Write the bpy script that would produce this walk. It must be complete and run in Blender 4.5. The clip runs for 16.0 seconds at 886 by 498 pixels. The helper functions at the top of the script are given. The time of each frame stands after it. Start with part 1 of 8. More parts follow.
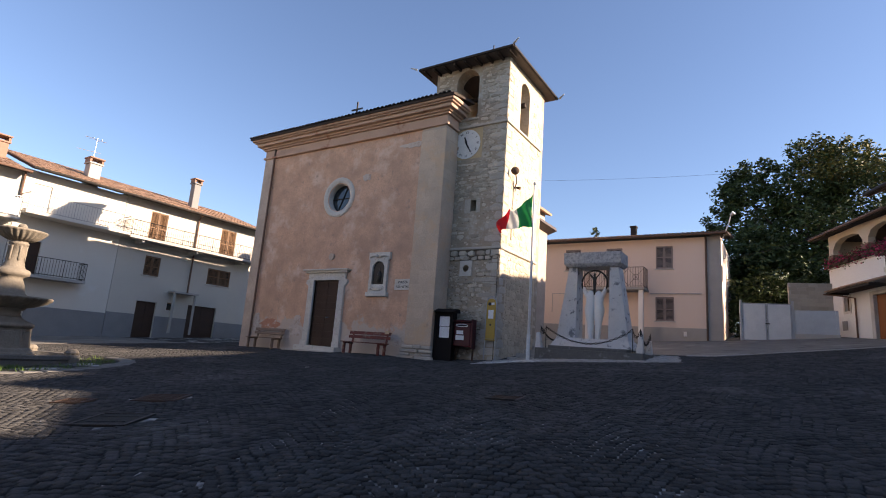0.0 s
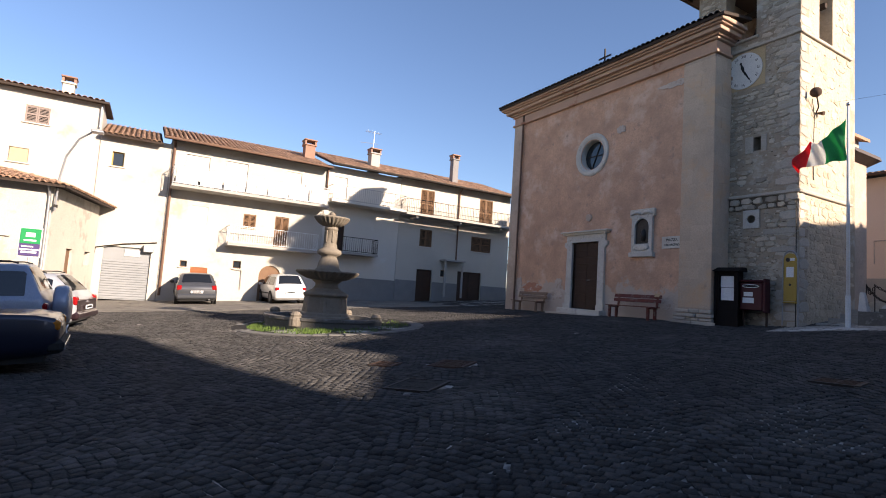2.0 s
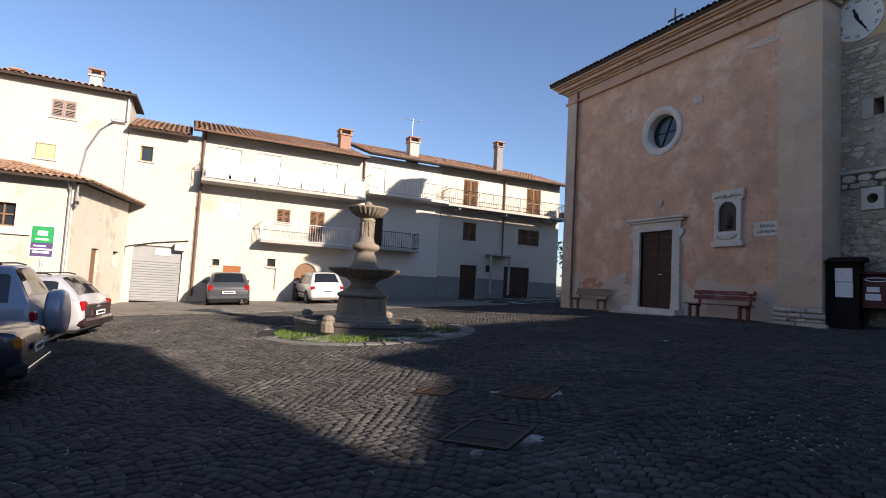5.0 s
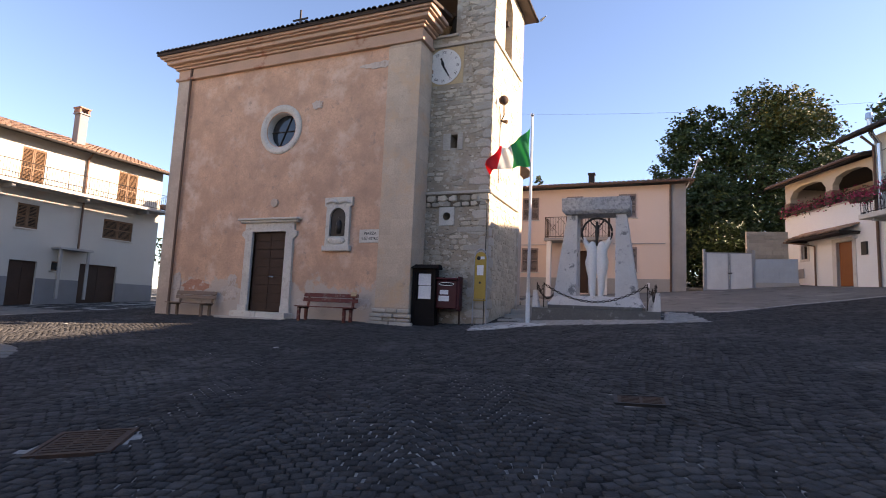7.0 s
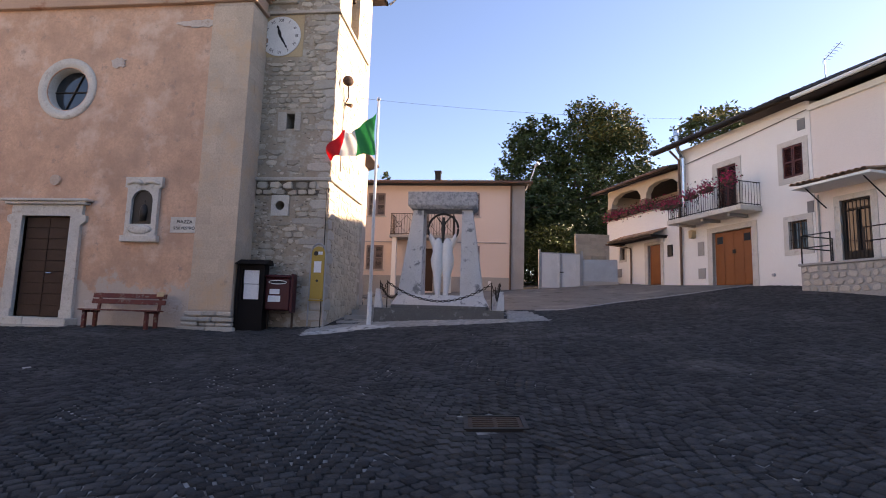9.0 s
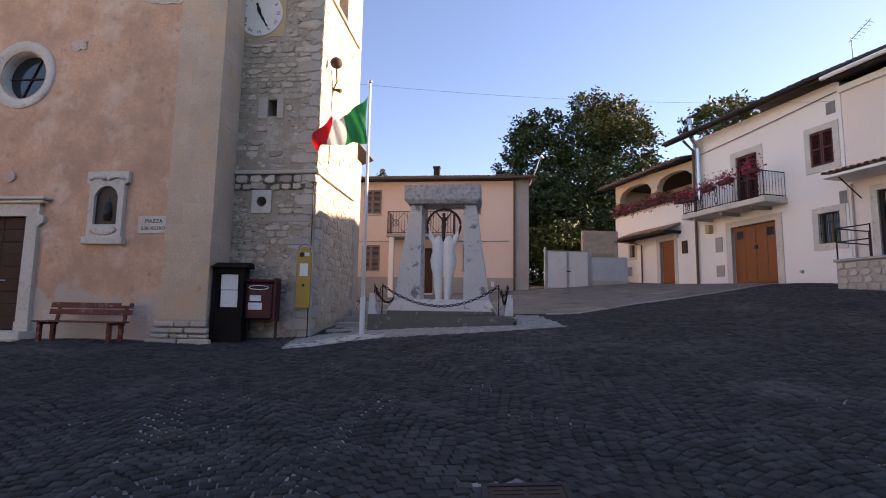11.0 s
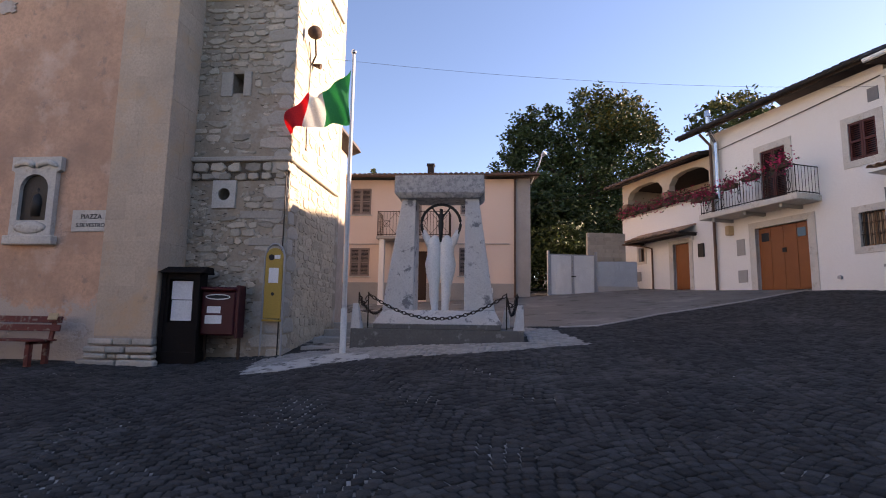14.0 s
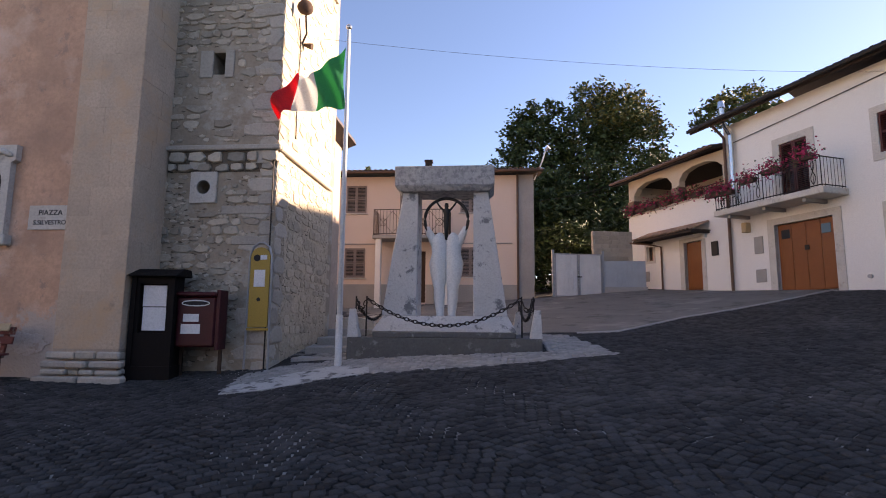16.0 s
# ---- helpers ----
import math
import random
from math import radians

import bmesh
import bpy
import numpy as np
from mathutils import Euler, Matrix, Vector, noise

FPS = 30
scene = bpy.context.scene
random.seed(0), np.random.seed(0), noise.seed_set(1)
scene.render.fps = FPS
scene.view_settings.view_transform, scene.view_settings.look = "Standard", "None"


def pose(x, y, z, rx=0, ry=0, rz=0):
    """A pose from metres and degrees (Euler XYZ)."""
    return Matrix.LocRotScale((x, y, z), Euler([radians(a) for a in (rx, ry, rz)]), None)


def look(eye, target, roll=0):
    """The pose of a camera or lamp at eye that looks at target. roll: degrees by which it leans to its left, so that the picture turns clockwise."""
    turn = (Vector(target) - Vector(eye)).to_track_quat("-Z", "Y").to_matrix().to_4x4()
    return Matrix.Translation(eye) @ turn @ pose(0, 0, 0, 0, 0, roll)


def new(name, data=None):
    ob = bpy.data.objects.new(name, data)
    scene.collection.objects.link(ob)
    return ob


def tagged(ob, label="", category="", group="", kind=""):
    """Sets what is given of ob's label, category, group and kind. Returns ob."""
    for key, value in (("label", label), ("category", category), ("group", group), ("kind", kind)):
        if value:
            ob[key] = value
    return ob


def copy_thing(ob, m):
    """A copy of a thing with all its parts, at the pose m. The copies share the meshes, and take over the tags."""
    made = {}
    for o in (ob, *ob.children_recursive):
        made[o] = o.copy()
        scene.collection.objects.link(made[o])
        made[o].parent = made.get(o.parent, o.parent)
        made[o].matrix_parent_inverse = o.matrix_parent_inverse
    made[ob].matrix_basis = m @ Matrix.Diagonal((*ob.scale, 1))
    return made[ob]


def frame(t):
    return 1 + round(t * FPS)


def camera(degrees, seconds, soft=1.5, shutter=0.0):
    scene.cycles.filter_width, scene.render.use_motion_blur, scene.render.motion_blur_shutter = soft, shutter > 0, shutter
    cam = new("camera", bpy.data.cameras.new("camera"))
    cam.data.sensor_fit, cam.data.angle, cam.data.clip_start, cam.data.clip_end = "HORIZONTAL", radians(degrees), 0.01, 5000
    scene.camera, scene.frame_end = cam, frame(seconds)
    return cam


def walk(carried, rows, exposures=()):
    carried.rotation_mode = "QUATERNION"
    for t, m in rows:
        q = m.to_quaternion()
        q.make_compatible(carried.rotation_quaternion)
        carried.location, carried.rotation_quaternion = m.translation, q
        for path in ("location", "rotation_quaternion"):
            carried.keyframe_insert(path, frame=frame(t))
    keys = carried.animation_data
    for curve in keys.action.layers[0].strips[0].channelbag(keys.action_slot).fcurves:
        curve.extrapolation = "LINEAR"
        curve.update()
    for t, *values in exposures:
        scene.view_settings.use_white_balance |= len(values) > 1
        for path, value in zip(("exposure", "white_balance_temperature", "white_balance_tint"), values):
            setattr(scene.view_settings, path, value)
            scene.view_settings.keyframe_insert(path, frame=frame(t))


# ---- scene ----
cam = camera(80.0, 16.0, soft=1.0)
PATH = [
    (0, (0.465, 0.29, 1.208), (-0.602, 1.936, 1.596), 4.3),
    (0.5, (0.384, 0.075, 1.213), (-0.806, 1.647, 1.549), 4.0),
    (1, (0.317, -0.002, 1.259), (-1.047, 1.435, 1.536), 3.3),
    (1.5, (0.222, 0.118, 1.313), (-1.309, 1.388, 1.517), 3.4),
    (2, (-0.021, 0.347, 1.377), (-1.738, 1.359, 1.547), 3.8),
    (2.5, (-0.357, 0.594, 1.421), (-2.13, 1.508, 1.567), 3.9),
    (3, (-0.679, 0.83, 1.434), (-2.467, 1.715, 1.581), 3.1),
    (3.5, (-1.067, 1.005, 1.442), (-2.878, 1.841, 1.587), 3.4),
    (5.8, (-2.511, 1.344, 1.477), (-4.233, 2.351, 1.618), 2.6),
    (6, (-2.596, 1.438, 1.481), (-4.218, 2.598, 1.63), 2.4),
    (6.5, (-2.865, 1.745, 1.473), (-4.13, 3.283, 1.657), 2.9),
    (7, (-3.028, 2.007, 1.473), (-3.803, 3.837, 1.701), 2.5),
    (7.2, (-3.069, 2.124, 1.476), (-3.654, 4.021, 1.717), 1.5),
    (7.5, (-3.099, 2.311, 1.486), (-3.549, 4.246, 1.722), 1.2),
    (8, (-3.103, 2.624, 1.532), (-3.421, 4.584, 1.771), 2.1),
    (8.5, (-3.172, 2.973, 1.542), (-3.409, 4.944, 1.784), 2.4),
    (9, (-3.24, 3.298, 1.561), (-3.459, 5.272, 1.802), 1.7),
    (11.5, (-3.5, 5.143, 1.738), (-3.718, 7.117, 1.979), 0.6),
    (12, (-3.543, 5.489, 1.754), (-3.761, 7.462, 1.997), 0.2),
    (12.5, (-3.55, 5.821, 1.815), (-3.767, 7.793, 2.071), 0.2),
    (13, (-3.664, 6.164, 1.831), (-3.874, 8.135, 2.093), 0.1),
    (13.5, (-3.726, 6.47, 1.85), (-3.914, 8.444, 2.111), -0.1),
    (14, (-3.764, 6.787, 1.904), (-3.952, 8.761, 2.162), 0.9),
    (14.5, (-3.893, 7.112, 1.935), (-4.08, 9.087, 2.194), 1.3),
    (15, (-3.97, 7.405, 1.964), (-4.158, 9.379, 2.222), 0.8),
    (15.5, (-4.019, 7.681, 1.972), (-4.207, 9.655, 2.232), 0.6),
    (16, (-4.111, 7.923, 2.012), (-4.277, 9.899, 2.273), 0.5),
]
EXPOSURES = [(0, 1.46, 7250, 22), (1.5, 1.28, 6950, 21), (3.5, 0.98, 6700, 20), (6.0, 1.2, 6800, 20), (7.0, 1.93, 7650, 26), (7.5, 2.08, 7800, 28), (9.0, 1.96, 7800, 29), (16, 1.74, 7750, 29)]
walk(cam, [(t, look(eye, target, roll)) for t, eye, target, roll in PATH], EXPOSURES)

# ---- light ----
SUN_AZ, SUN_EL = 23.6, 20.9
world = bpy.data.worlds.new("world")
scene.world = world
world.use_nodes = True
wn = world.node_tree.nodes
sky = wn.new("ShaderNodeTexSky")
sky.sky_type = "NISHITA"
sky.sun_disc = False
sky.sun_elevation = radians(SUN_EL)
sky.sun_rotation = radians(90 - SUN_AZ)
sky.air_density, sky.dust_density, sky.ozone_density = 1.0, 0.3, 4.0
wn["Background"].inputs["Strength"].default_value = 0.09
world.node_tree.links.new(sky.outputs[0], wn["Background"].inputs["Color"])
sun_way = Vector((math.cos(radians(SUN_AZ)) * math.cos(radians(SUN_EL)), math.sin(radians(SUN_AZ)) * math.cos(radians(SUN_EL)), math.sin(radians(SUN_EL))))
sun_data = bpy.data.lights.new("sun", "SUN")
sun_data.energy, sun_data.angle, sun_data.color = 5.0, radians(0.6), (1.0, 0.89, 0.72)
sun = new("sun", sun_data)
sun.matrix_world = look(sun_way * 60, (0, 0, 0))

# ---- ground height ----


def gz(x, y):
    """Height of the sloping square at a place."""
    a, b = np.clip(x, -60, 22) / 10, np.clip(y, -22, 48) / 10
    z = -0.0523 + 0.2203 * a + 0.8885 * b + 0.149 * a * b + 0.0862 * a * a + 0.0333 * b * b + 0.3 * np.exp(-((x - 8.5) ** 2 + (y - 22.0) ** 2) / 35) - 0.16 * np.exp(-((x + 9.0) ** 2 + (y - 16.0) ** 2) / 6)
    return float(z) if np.ndim(z) == 0 else z


# ---- materials ----
MATS = {}


def surf(name, base, dark=None, scale=1.0, rough=0.9, bump=0.3, grain=40.0, mottle=0.5, metal=0.0, spec=0.3, rand=0.0, patch=None, patch_scale=0.5, patch_edge=(0.55, 0.62), low=None, low_z=(1.6, 2.6), island=0.0, patch2=None, patch2_scale=2.0, patch2_edge=(0.6, 0.7)):
    """A procedural surface: two scales of mottling, grain relief, optional worn patches with an outline of their own."""
    m = bpy.data.materials.new(name)
    m.use_nodes = True
    nt = m.node_tree
    N, L = nt.nodes, nt.links
    b = N["Principled BSDF"]
    b.inputs["Roughness"].default_value = rough
    b.inputs["Metallic"].default_value = metal
    b.inputs["Specular IOR Level"].default_value = spec
    geo = N.new("ShaderNodeNewGeometry")
    dark = dark or tuple(c * 0.7 for c in base)

    def noisy(sc, detail=4, rough_=0.6):
        n = N.new("ShaderNodeTexNoise")
        n.inputs["Scale"].default_value = sc
        n.inputs["Detail"].default_value = detail
        n.inputs["Roughness"].default_value = rough_
        L.new(geo.outputs["Position"], n.inputs["Vector"])
        return n

    def mixed(fac, a, c):
        x = N.new("ShaderNodeMix")
        x.data_type = "RGBA"
        for sock, v in ((0, fac), (6, a), (7, c)):
            if isinstance(v, (int, float)):
                x.inputs[sock].default_value = v
            elif isinstance(v, tuple):
                x.inputs[sock].default_value = (*v, 1)
            else:
                L.new(v, x.inputs[sock])
        return x.outputs[2]

    def step(sock, lo, hi, a=0.0, c=1.0):
        r = N.new("ShaderNodeMapRange")
        r.inputs[1].default_value, r.inputs[2].default_value, r.inputs[3].default_value, r.inputs[4].default_value = lo, hi, a, c
        L.new(sock, r.inputs[0])
        return r.outputs[0]

    big, fine = noisy(scale, 5), noisy(grain, 3)
    col = mixed(step(big.outputs[0], 0.35, 0.7, 0.0, mottle), base, dark)
    col = mixed(step(fine.outputs[0], 0.4, 0.72, 0.0, 0.5), col, tuple(c * 0.62 for c in base))
    if patch:
        p = noisy(patch_scale, 6, 0.65)
        col = mixed(step(p.outputs[0], *patch_edge), col, patch)
    if patch2:
        p = noisy(patch2_scale, 8, 0.75)
        col = mixed(step(p.outputs[0], *patch2_edge, 0.0, 0.75), col, patch2)
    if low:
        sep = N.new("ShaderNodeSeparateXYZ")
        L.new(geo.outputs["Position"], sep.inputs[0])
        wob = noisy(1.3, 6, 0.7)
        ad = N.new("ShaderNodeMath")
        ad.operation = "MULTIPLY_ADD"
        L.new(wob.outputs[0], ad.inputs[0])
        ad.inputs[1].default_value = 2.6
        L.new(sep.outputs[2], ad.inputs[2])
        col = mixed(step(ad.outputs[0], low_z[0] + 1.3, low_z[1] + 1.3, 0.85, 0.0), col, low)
    if rand or island:
        src = N.new("ShaderNodeObjectInfo").outputs["Random"] if rand else geo.outputs["Random Per Island"]
        amount = rand or island
        hs = N.new("ShaderNodeHueSaturation")
        L.new(col, hs.inputs["Color"])
        L.new(step(src, 0, 1, 1 - amount, 1 + amount), hs.inputs["Value"])
        col = hs.outputs[0]
    L.new(col, b.inputs["Base Color"])
    if bump:
        bp = N.new("ShaderNodeBump")
        bp.inputs["Strength"].default_value = bump
        bp.inputs["Distance"].default_value = 0.02
        L.new(fine.outputs[0], bp.inputs["Height"])
        bp2 = N.new("ShaderNodeBump")
        bp2.inputs["Strength"].default_value = bump * 0.6
        bp2.inputs["Distance"].default_value = 0.06
        L.new(noisy(grain / 6, 4).outputs[0], bp2.inputs["Height"])
        L.new(bp.outputs[0], bp2.inputs["Normal"])
        L.new(bp2.outputs[0], b.inputs["Normal"])
    MATS[name] = m
    return m


def glassy(name, tint=(0.02, 0.025, 0.03), rough=0.06):
    m = bpy.data.materials.new(name)
    m.use_nodes = True
    b = m.node_tree.nodes["Principled BSDF"]
    b.inputs["Base Color"].default_value = (*tint, 1)
    b.inputs["Roughness"].default_value = rough
    b.inputs["Specular IOR Level"].default_value = 0.6
    return m


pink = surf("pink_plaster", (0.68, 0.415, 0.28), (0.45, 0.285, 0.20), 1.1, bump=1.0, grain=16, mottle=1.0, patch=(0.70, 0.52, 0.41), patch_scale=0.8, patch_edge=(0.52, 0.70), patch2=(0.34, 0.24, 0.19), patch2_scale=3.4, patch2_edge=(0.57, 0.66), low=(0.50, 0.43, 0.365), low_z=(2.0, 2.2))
greyplaster = surf("grey_plaster", (0.56, 0.44, 0.345), (0.40, 0.315, 0.25), 1.0, bump=0.5, grain=22, mottle=0.9, patch=(0.58, 0.47, 0.38), patch_scale=1.3, patch_edge=(0.55, 0.7), patch2=(0.27, 0.22, 0.18), patch2_scale=3.0, patch2_edge=(0.57, 0.72))
cornice_mat = surf("cornice_plaster", (0.55, 0.36, 0.26), (0.40, 0.27, 0.2), 1.2, bump=0.3, patch=(0.36, 0.17, 0.11), patch_scale=0.9, patch_edge=(0.6, 0.66))
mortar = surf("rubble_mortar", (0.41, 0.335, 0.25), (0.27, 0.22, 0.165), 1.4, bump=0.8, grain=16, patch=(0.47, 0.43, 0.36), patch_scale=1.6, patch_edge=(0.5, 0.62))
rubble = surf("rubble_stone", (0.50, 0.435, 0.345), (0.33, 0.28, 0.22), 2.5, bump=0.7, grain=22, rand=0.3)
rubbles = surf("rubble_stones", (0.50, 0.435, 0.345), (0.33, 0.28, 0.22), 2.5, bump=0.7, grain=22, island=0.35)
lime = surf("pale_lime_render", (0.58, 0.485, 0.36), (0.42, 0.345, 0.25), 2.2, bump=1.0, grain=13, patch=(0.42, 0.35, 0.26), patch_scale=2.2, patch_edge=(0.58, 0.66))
fountain_stone = surf("patinated_stone", (0.245, 0.21, 0.165), (0.10, 0.088, 0.07), 2.5, bump=0.6, grain=25)
lichen_stone = surf("lichened_travertine", (0.50, 0.49, 0.47), (0.30, 0.30, 0.30), 2.5, bump=1.0, grain=14, patch=(0.25, 0.25, 0.255), patch_scale=9.0, patch_edge=(0.46, 0.62), patch2=(0.62, 0.60, 0.57), patch2_scale=7.0, patch2_edge=(0.58, 0.66))
# rubble_stone in a paler, warmer colour, laid on the right face only
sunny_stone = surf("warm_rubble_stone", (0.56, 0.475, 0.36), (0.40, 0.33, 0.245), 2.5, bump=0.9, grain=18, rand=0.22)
bare_pale = surf("bare_pale_render", (0.60, 0.51, 0.44), (0.44, 0.37, 0.31), 3.0, bump=1.0, grain=16, patch=(0.42, 0.33, 0.27), patch_scale=5.0, patch_edge=(0.52, 0.6))
bare_red = surf("old_red_plaster", (0.50, 0.235, 0.15), (0.42, 0.23, 0.16), 2.5, bump=0.8, grain=16, patch=(0.58, 0.47, 0.39), patch_scale=4.0, patch_edge=(0.56, 0.62))
# dark colour stands for the shade between the tower's stones
dark_gap = surf("painted_gap_shade", (0.17, 0.135, 0.10), (0.06, 0.048, 0.036), 3.0, bump=0.8, grain=20)
pale_cement = surf("pale_cement_smear", (0.52, 0.50, 0.46), (0.36, 0.34, 0.31), 2.0, bump=0.5, grain=30, patch=(0.12, 0.115, 0.105), patch_scale=3.5, patch_edge=(0.52, 0.6))
kerb_mat = surf("worn_kerb", (0.20, 0.19, 0.17), (0.13, 0.125, 0.11), 2.0, bump=0.5)
pilaster_stone = surf("weathered_pilaster_stone", (0.60, 0.47, 0.355), (0.45, 0.355, 0.27), 1.4, bump=0.5, grain=22, mottle=0.8, rand=0.05, patch=(0.58, 0.40, 0.26), patch_scale=1.1, patch_edge=(0.50, 0.66), patch2=(0.30, 0.24, 0.19), patch2_scale=3.0, patch2_edge=(0.6, 0.74))
quoin_mat = surf("dressed_stone", (0.50, 0.45, 0.38), (0.36, 0.32, 0.27), 2.0, bump=0.5, grain=24, rand=0.15)
white_stone = surf("white_limestone", (0.64, 0.60, 0.53), (0.44, 0.41, 0.36), 2.2, bump=0.7, grain=24, patch2=(0.40, 0.33, 0.25), patch2_scale=5.0, patch2_edge=(0.56, 0.66), patch=(0.40, 0.37, 0.33), patch_scale=3.0, patch_edge=(0.62, 0.7))
travertine = surf("grey_travertine", (0.62, 0.60, 0.57), (0.46, 0.45, 0.43), 1.6, bump=0.6, grain=30, patch=(0.20, 0.20, 0.20), patch_scale=4.0, patch_edge=(0.56, 0.64))
dark_plinth = surf("dark_plinth_stone", (0.15, 0.142, 0.13), (0.085, 0.082, 0.075), 2.0, bump=0.6, grain=25, patch=(0.26, 0.255, 0.24), patch_scale=5.0, patch_edge=(0.58, 0.68))
statue_mat = surf("statue_white", (0.78, 0.77, 0.74), (0.66, 0.65, 0.62), 2.0, bump=0.1, grain=30, rough=0.7)
bronze = surf("dark_bronze", (0.055, 0.05, 0.045), (0.03, 0.028, 0.026), 4.0, rough=0.55, bump=0.2, metal=0.6)
iron = surf("dark_iron", (0.035, 0.032, 0.03), (0.06, 0.035, 0.02), 6.0, rough=0.6, bump=0.2, metal=0.5)
rust_iron = surf("rusty_iron", (0.10, 0.060, 0.042), (0.05, 0.038, 0.032), 6.0, rough=0.8, bump=0.4, metal=0.3)
zinc = surf("grey_zinc", (0.42, 0.43, 0.44), (0.30, 0.31, 0.32), 2.0, rough=0.5, bump=0.1, metal=0.7)
copper_pipe = surf("brown_downpipe", (0.16, 0.09, 0.06), (0.10, 0.06, 0.045), 3.0, rough=0.6, bump=0.1)
steel_white = surf("white_painted_steel", (0.74, 0.74, 0.72), (0.55, 0.55, 0.53), 2.5, rough=0.45, bump=0.05)
door_wood = surf("dark_door_wood", (0.060, 0.032, 0.020), (0.035, 0.02, 0.014), 3.0, rough=0.7, bump=0.4, grain=60)
brown_wood = surf("brown_shutter_wood", (0.20, 0.115, 0.065), (0.13, 0.075, 0.045), 3.0, rough=0.7, bump=0.3, grain=50)
grey_shutter = surf("grey_brown_shutter", (0.30, 0.24, 0.21), (0.22, 0.18, 0.16), 3.0, rough=0.7, bump=0.2, grain=50)
red_shutter = surf("dark_red_shutter", (0.10, 0.025, 0.02), (0.06, 0.018, 0.015), 3.0, rough=0.5, bump=0.1)
orange_wood = surf("orange_varnished_wood", (0.27, 0.085, 0.022), (0.20, 0.06, 0.016), 2.0, rough=0.4, bump=0.15, grain=30)
bench_red = surf("worn_red_paint", (0.17, 0.04, 0.03), (0.10, 0.03, 0.025), 5.0, rough=0.7, bump=0.3, patch=(0.25, 0.18, 0.14), patch_scale=9.0)
bench_brown = surf("weathered_bench_wood", (0.26, 0.18, 0.13), (0.17, 0.12, 0.09), 5.0, rough=0.8, bump=0.3)
black_wood = surf("blackened_wood", (0.014, 0.011, 0.010), (0.010, 0.008, 0.008), 4.0, rough=0.75, bump=0.3, spec=0.12)
post_red = surf("postbox_red", (0.07, 0.009, 0.014), (0.045, 0.007, 0.01), 3.0, rough=0.45, bump=0.08)
yellow_paint = surf("ochre_yellow_paint", (0.42, 0.27, 0.05), (0.40, 0.26, 0.05), 3.0, rough=0.5, bump=0.1)
paper = surf("white_paper", (0.80, 0.80, 0.80), (0.68, 0.69, 0.70), 6.0, rough=0.8, bump=0.02)
cream = surf("cream_plaster", (0.50, 0.475, 0.42), (0.44, 0.41, 0.355), 0.5, bump=0.3, patch=(0.40, 0.345, 0.27), patch_scale=0.8, patch_edge=(0.58, 0.70))
whitewall = surf("white_plaster", (0.64, 0.60, 0.53), (0.54, 0.50, 0.44), 0.6, bump=0.15, patch=(0.62, 0.60, 0.56), patch_scale=0.8, patch_edge=(0.62, 0.74))
greywall = surf("greyish_white_plaster", (0.55, 0.51, 0.44), (0.44, 0.41, 0.355), 0.6, bump=0.2)
lowwall = surf("old_pale_plaster", (0.54, 0.50, 0.43), (0.42, 0.385, 0.33), 0.7, bump=0.4, grain=25, patch=(0.38, 0.35, 0.30), patch_scale=1.0)
peach = surf("peach_plaster", (0.78, 0.63, 0.525), (0.70, 0.56, 0.46), 0.5, bump=0.15, grain=40)
ivory = surf("ivory_plaster", (0.84, 0.82, 0.77), (0.79, 0.765, 0.71), 0.5, bump=0.12, grain=40)
rose = surf("pale_rose_plaster", (0.80, 0.715, 0.64), (0.75, 0.66, 0.59), 0.5, bump=0.12, grain=40)
greybase = surf("grey_cement_base", (0.24, 0.235, 0.23), (0.17, 0.17, 0.17), 1.5, bump=0.4)
cement = surf("cement", (0.40, 0.38, 0.35), (0.28, 0.27, 0.25), 1.2, bump=0.4, grain=30)
concrete_blocks = surf("block_wall", (0.38, 0.35, 0.30), (0.27, 0.25, 0.21), 1.5, bump=0.5, rand=0.12)
tile_mat = surf("clay_roof_tile", (0.46, 0.28, 0.18), (0.30, 0.19, 0.13), 2.5, rough=0.9, bump=0.4, grain=30, rand=0.25)
tiles_mat = surf("clay_roof_tiles", (0.46, 0.28, 0.18), (0.30, 0.19, 0.13), 2.5, rough=0.9, bump=0.4, grain=30, island=0.25)
darktile = surf("dark_roof_tile", (0.10, 0.085, 0.08), (0.06, 0.05, 0.05), 2.5, rough=0.8, bump=0.3, rand=0.2)
darktiles = surf("dark_roof_tiles", (0.10, 0.085, 0.08), (0.06, 0.05, 0.05), 2.5, rough=0.8, bump=0.3, island=0.2)
soffit_wood = surf("dark_soffit_wood", (0.055, 0.04, 0.032), (0.035, 0.026, 0.022), 3.0, bump=0.3)
brick_mat = surf("red_brick", (0.30, 0.18, 0.13), (0.20, 0.12, 0.09), 4.0, bump=0.5, rand=0.2)
cobble_mat = surf("basalt_cobble", (0.068, 0.0655, 0.063), (0.030, 0.0298, 0.0296), 1.2, rough=0.85, bump=0.8, grain=55, spec=0.12, patch=(0.105, 0.10, 0.092), patch_scale=0.45, patch_edge=(0.54, 0.72), patch2=(0.15, 0.145, 0.135), patch2_scale=2.2, patch2_edge=(0.62, 0.72), rand=0.35)
cobbles_mat = surf("basalt_cobbles", (0.068, 0.0655, 0.063), (0.030, 0.0298, 0.0296), 1.2, rough=0.85, bump=0.8, grain=55, spec=0.12, patch=(0.105, 0.10, 0.092), patch_scale=0.45, patch_edge=(0.54, 0.72), patch2=(0.15, 0.145, 0.135), patch2_scale=2.2, patch2_edge=(0.62, 0.72), island=0.35)
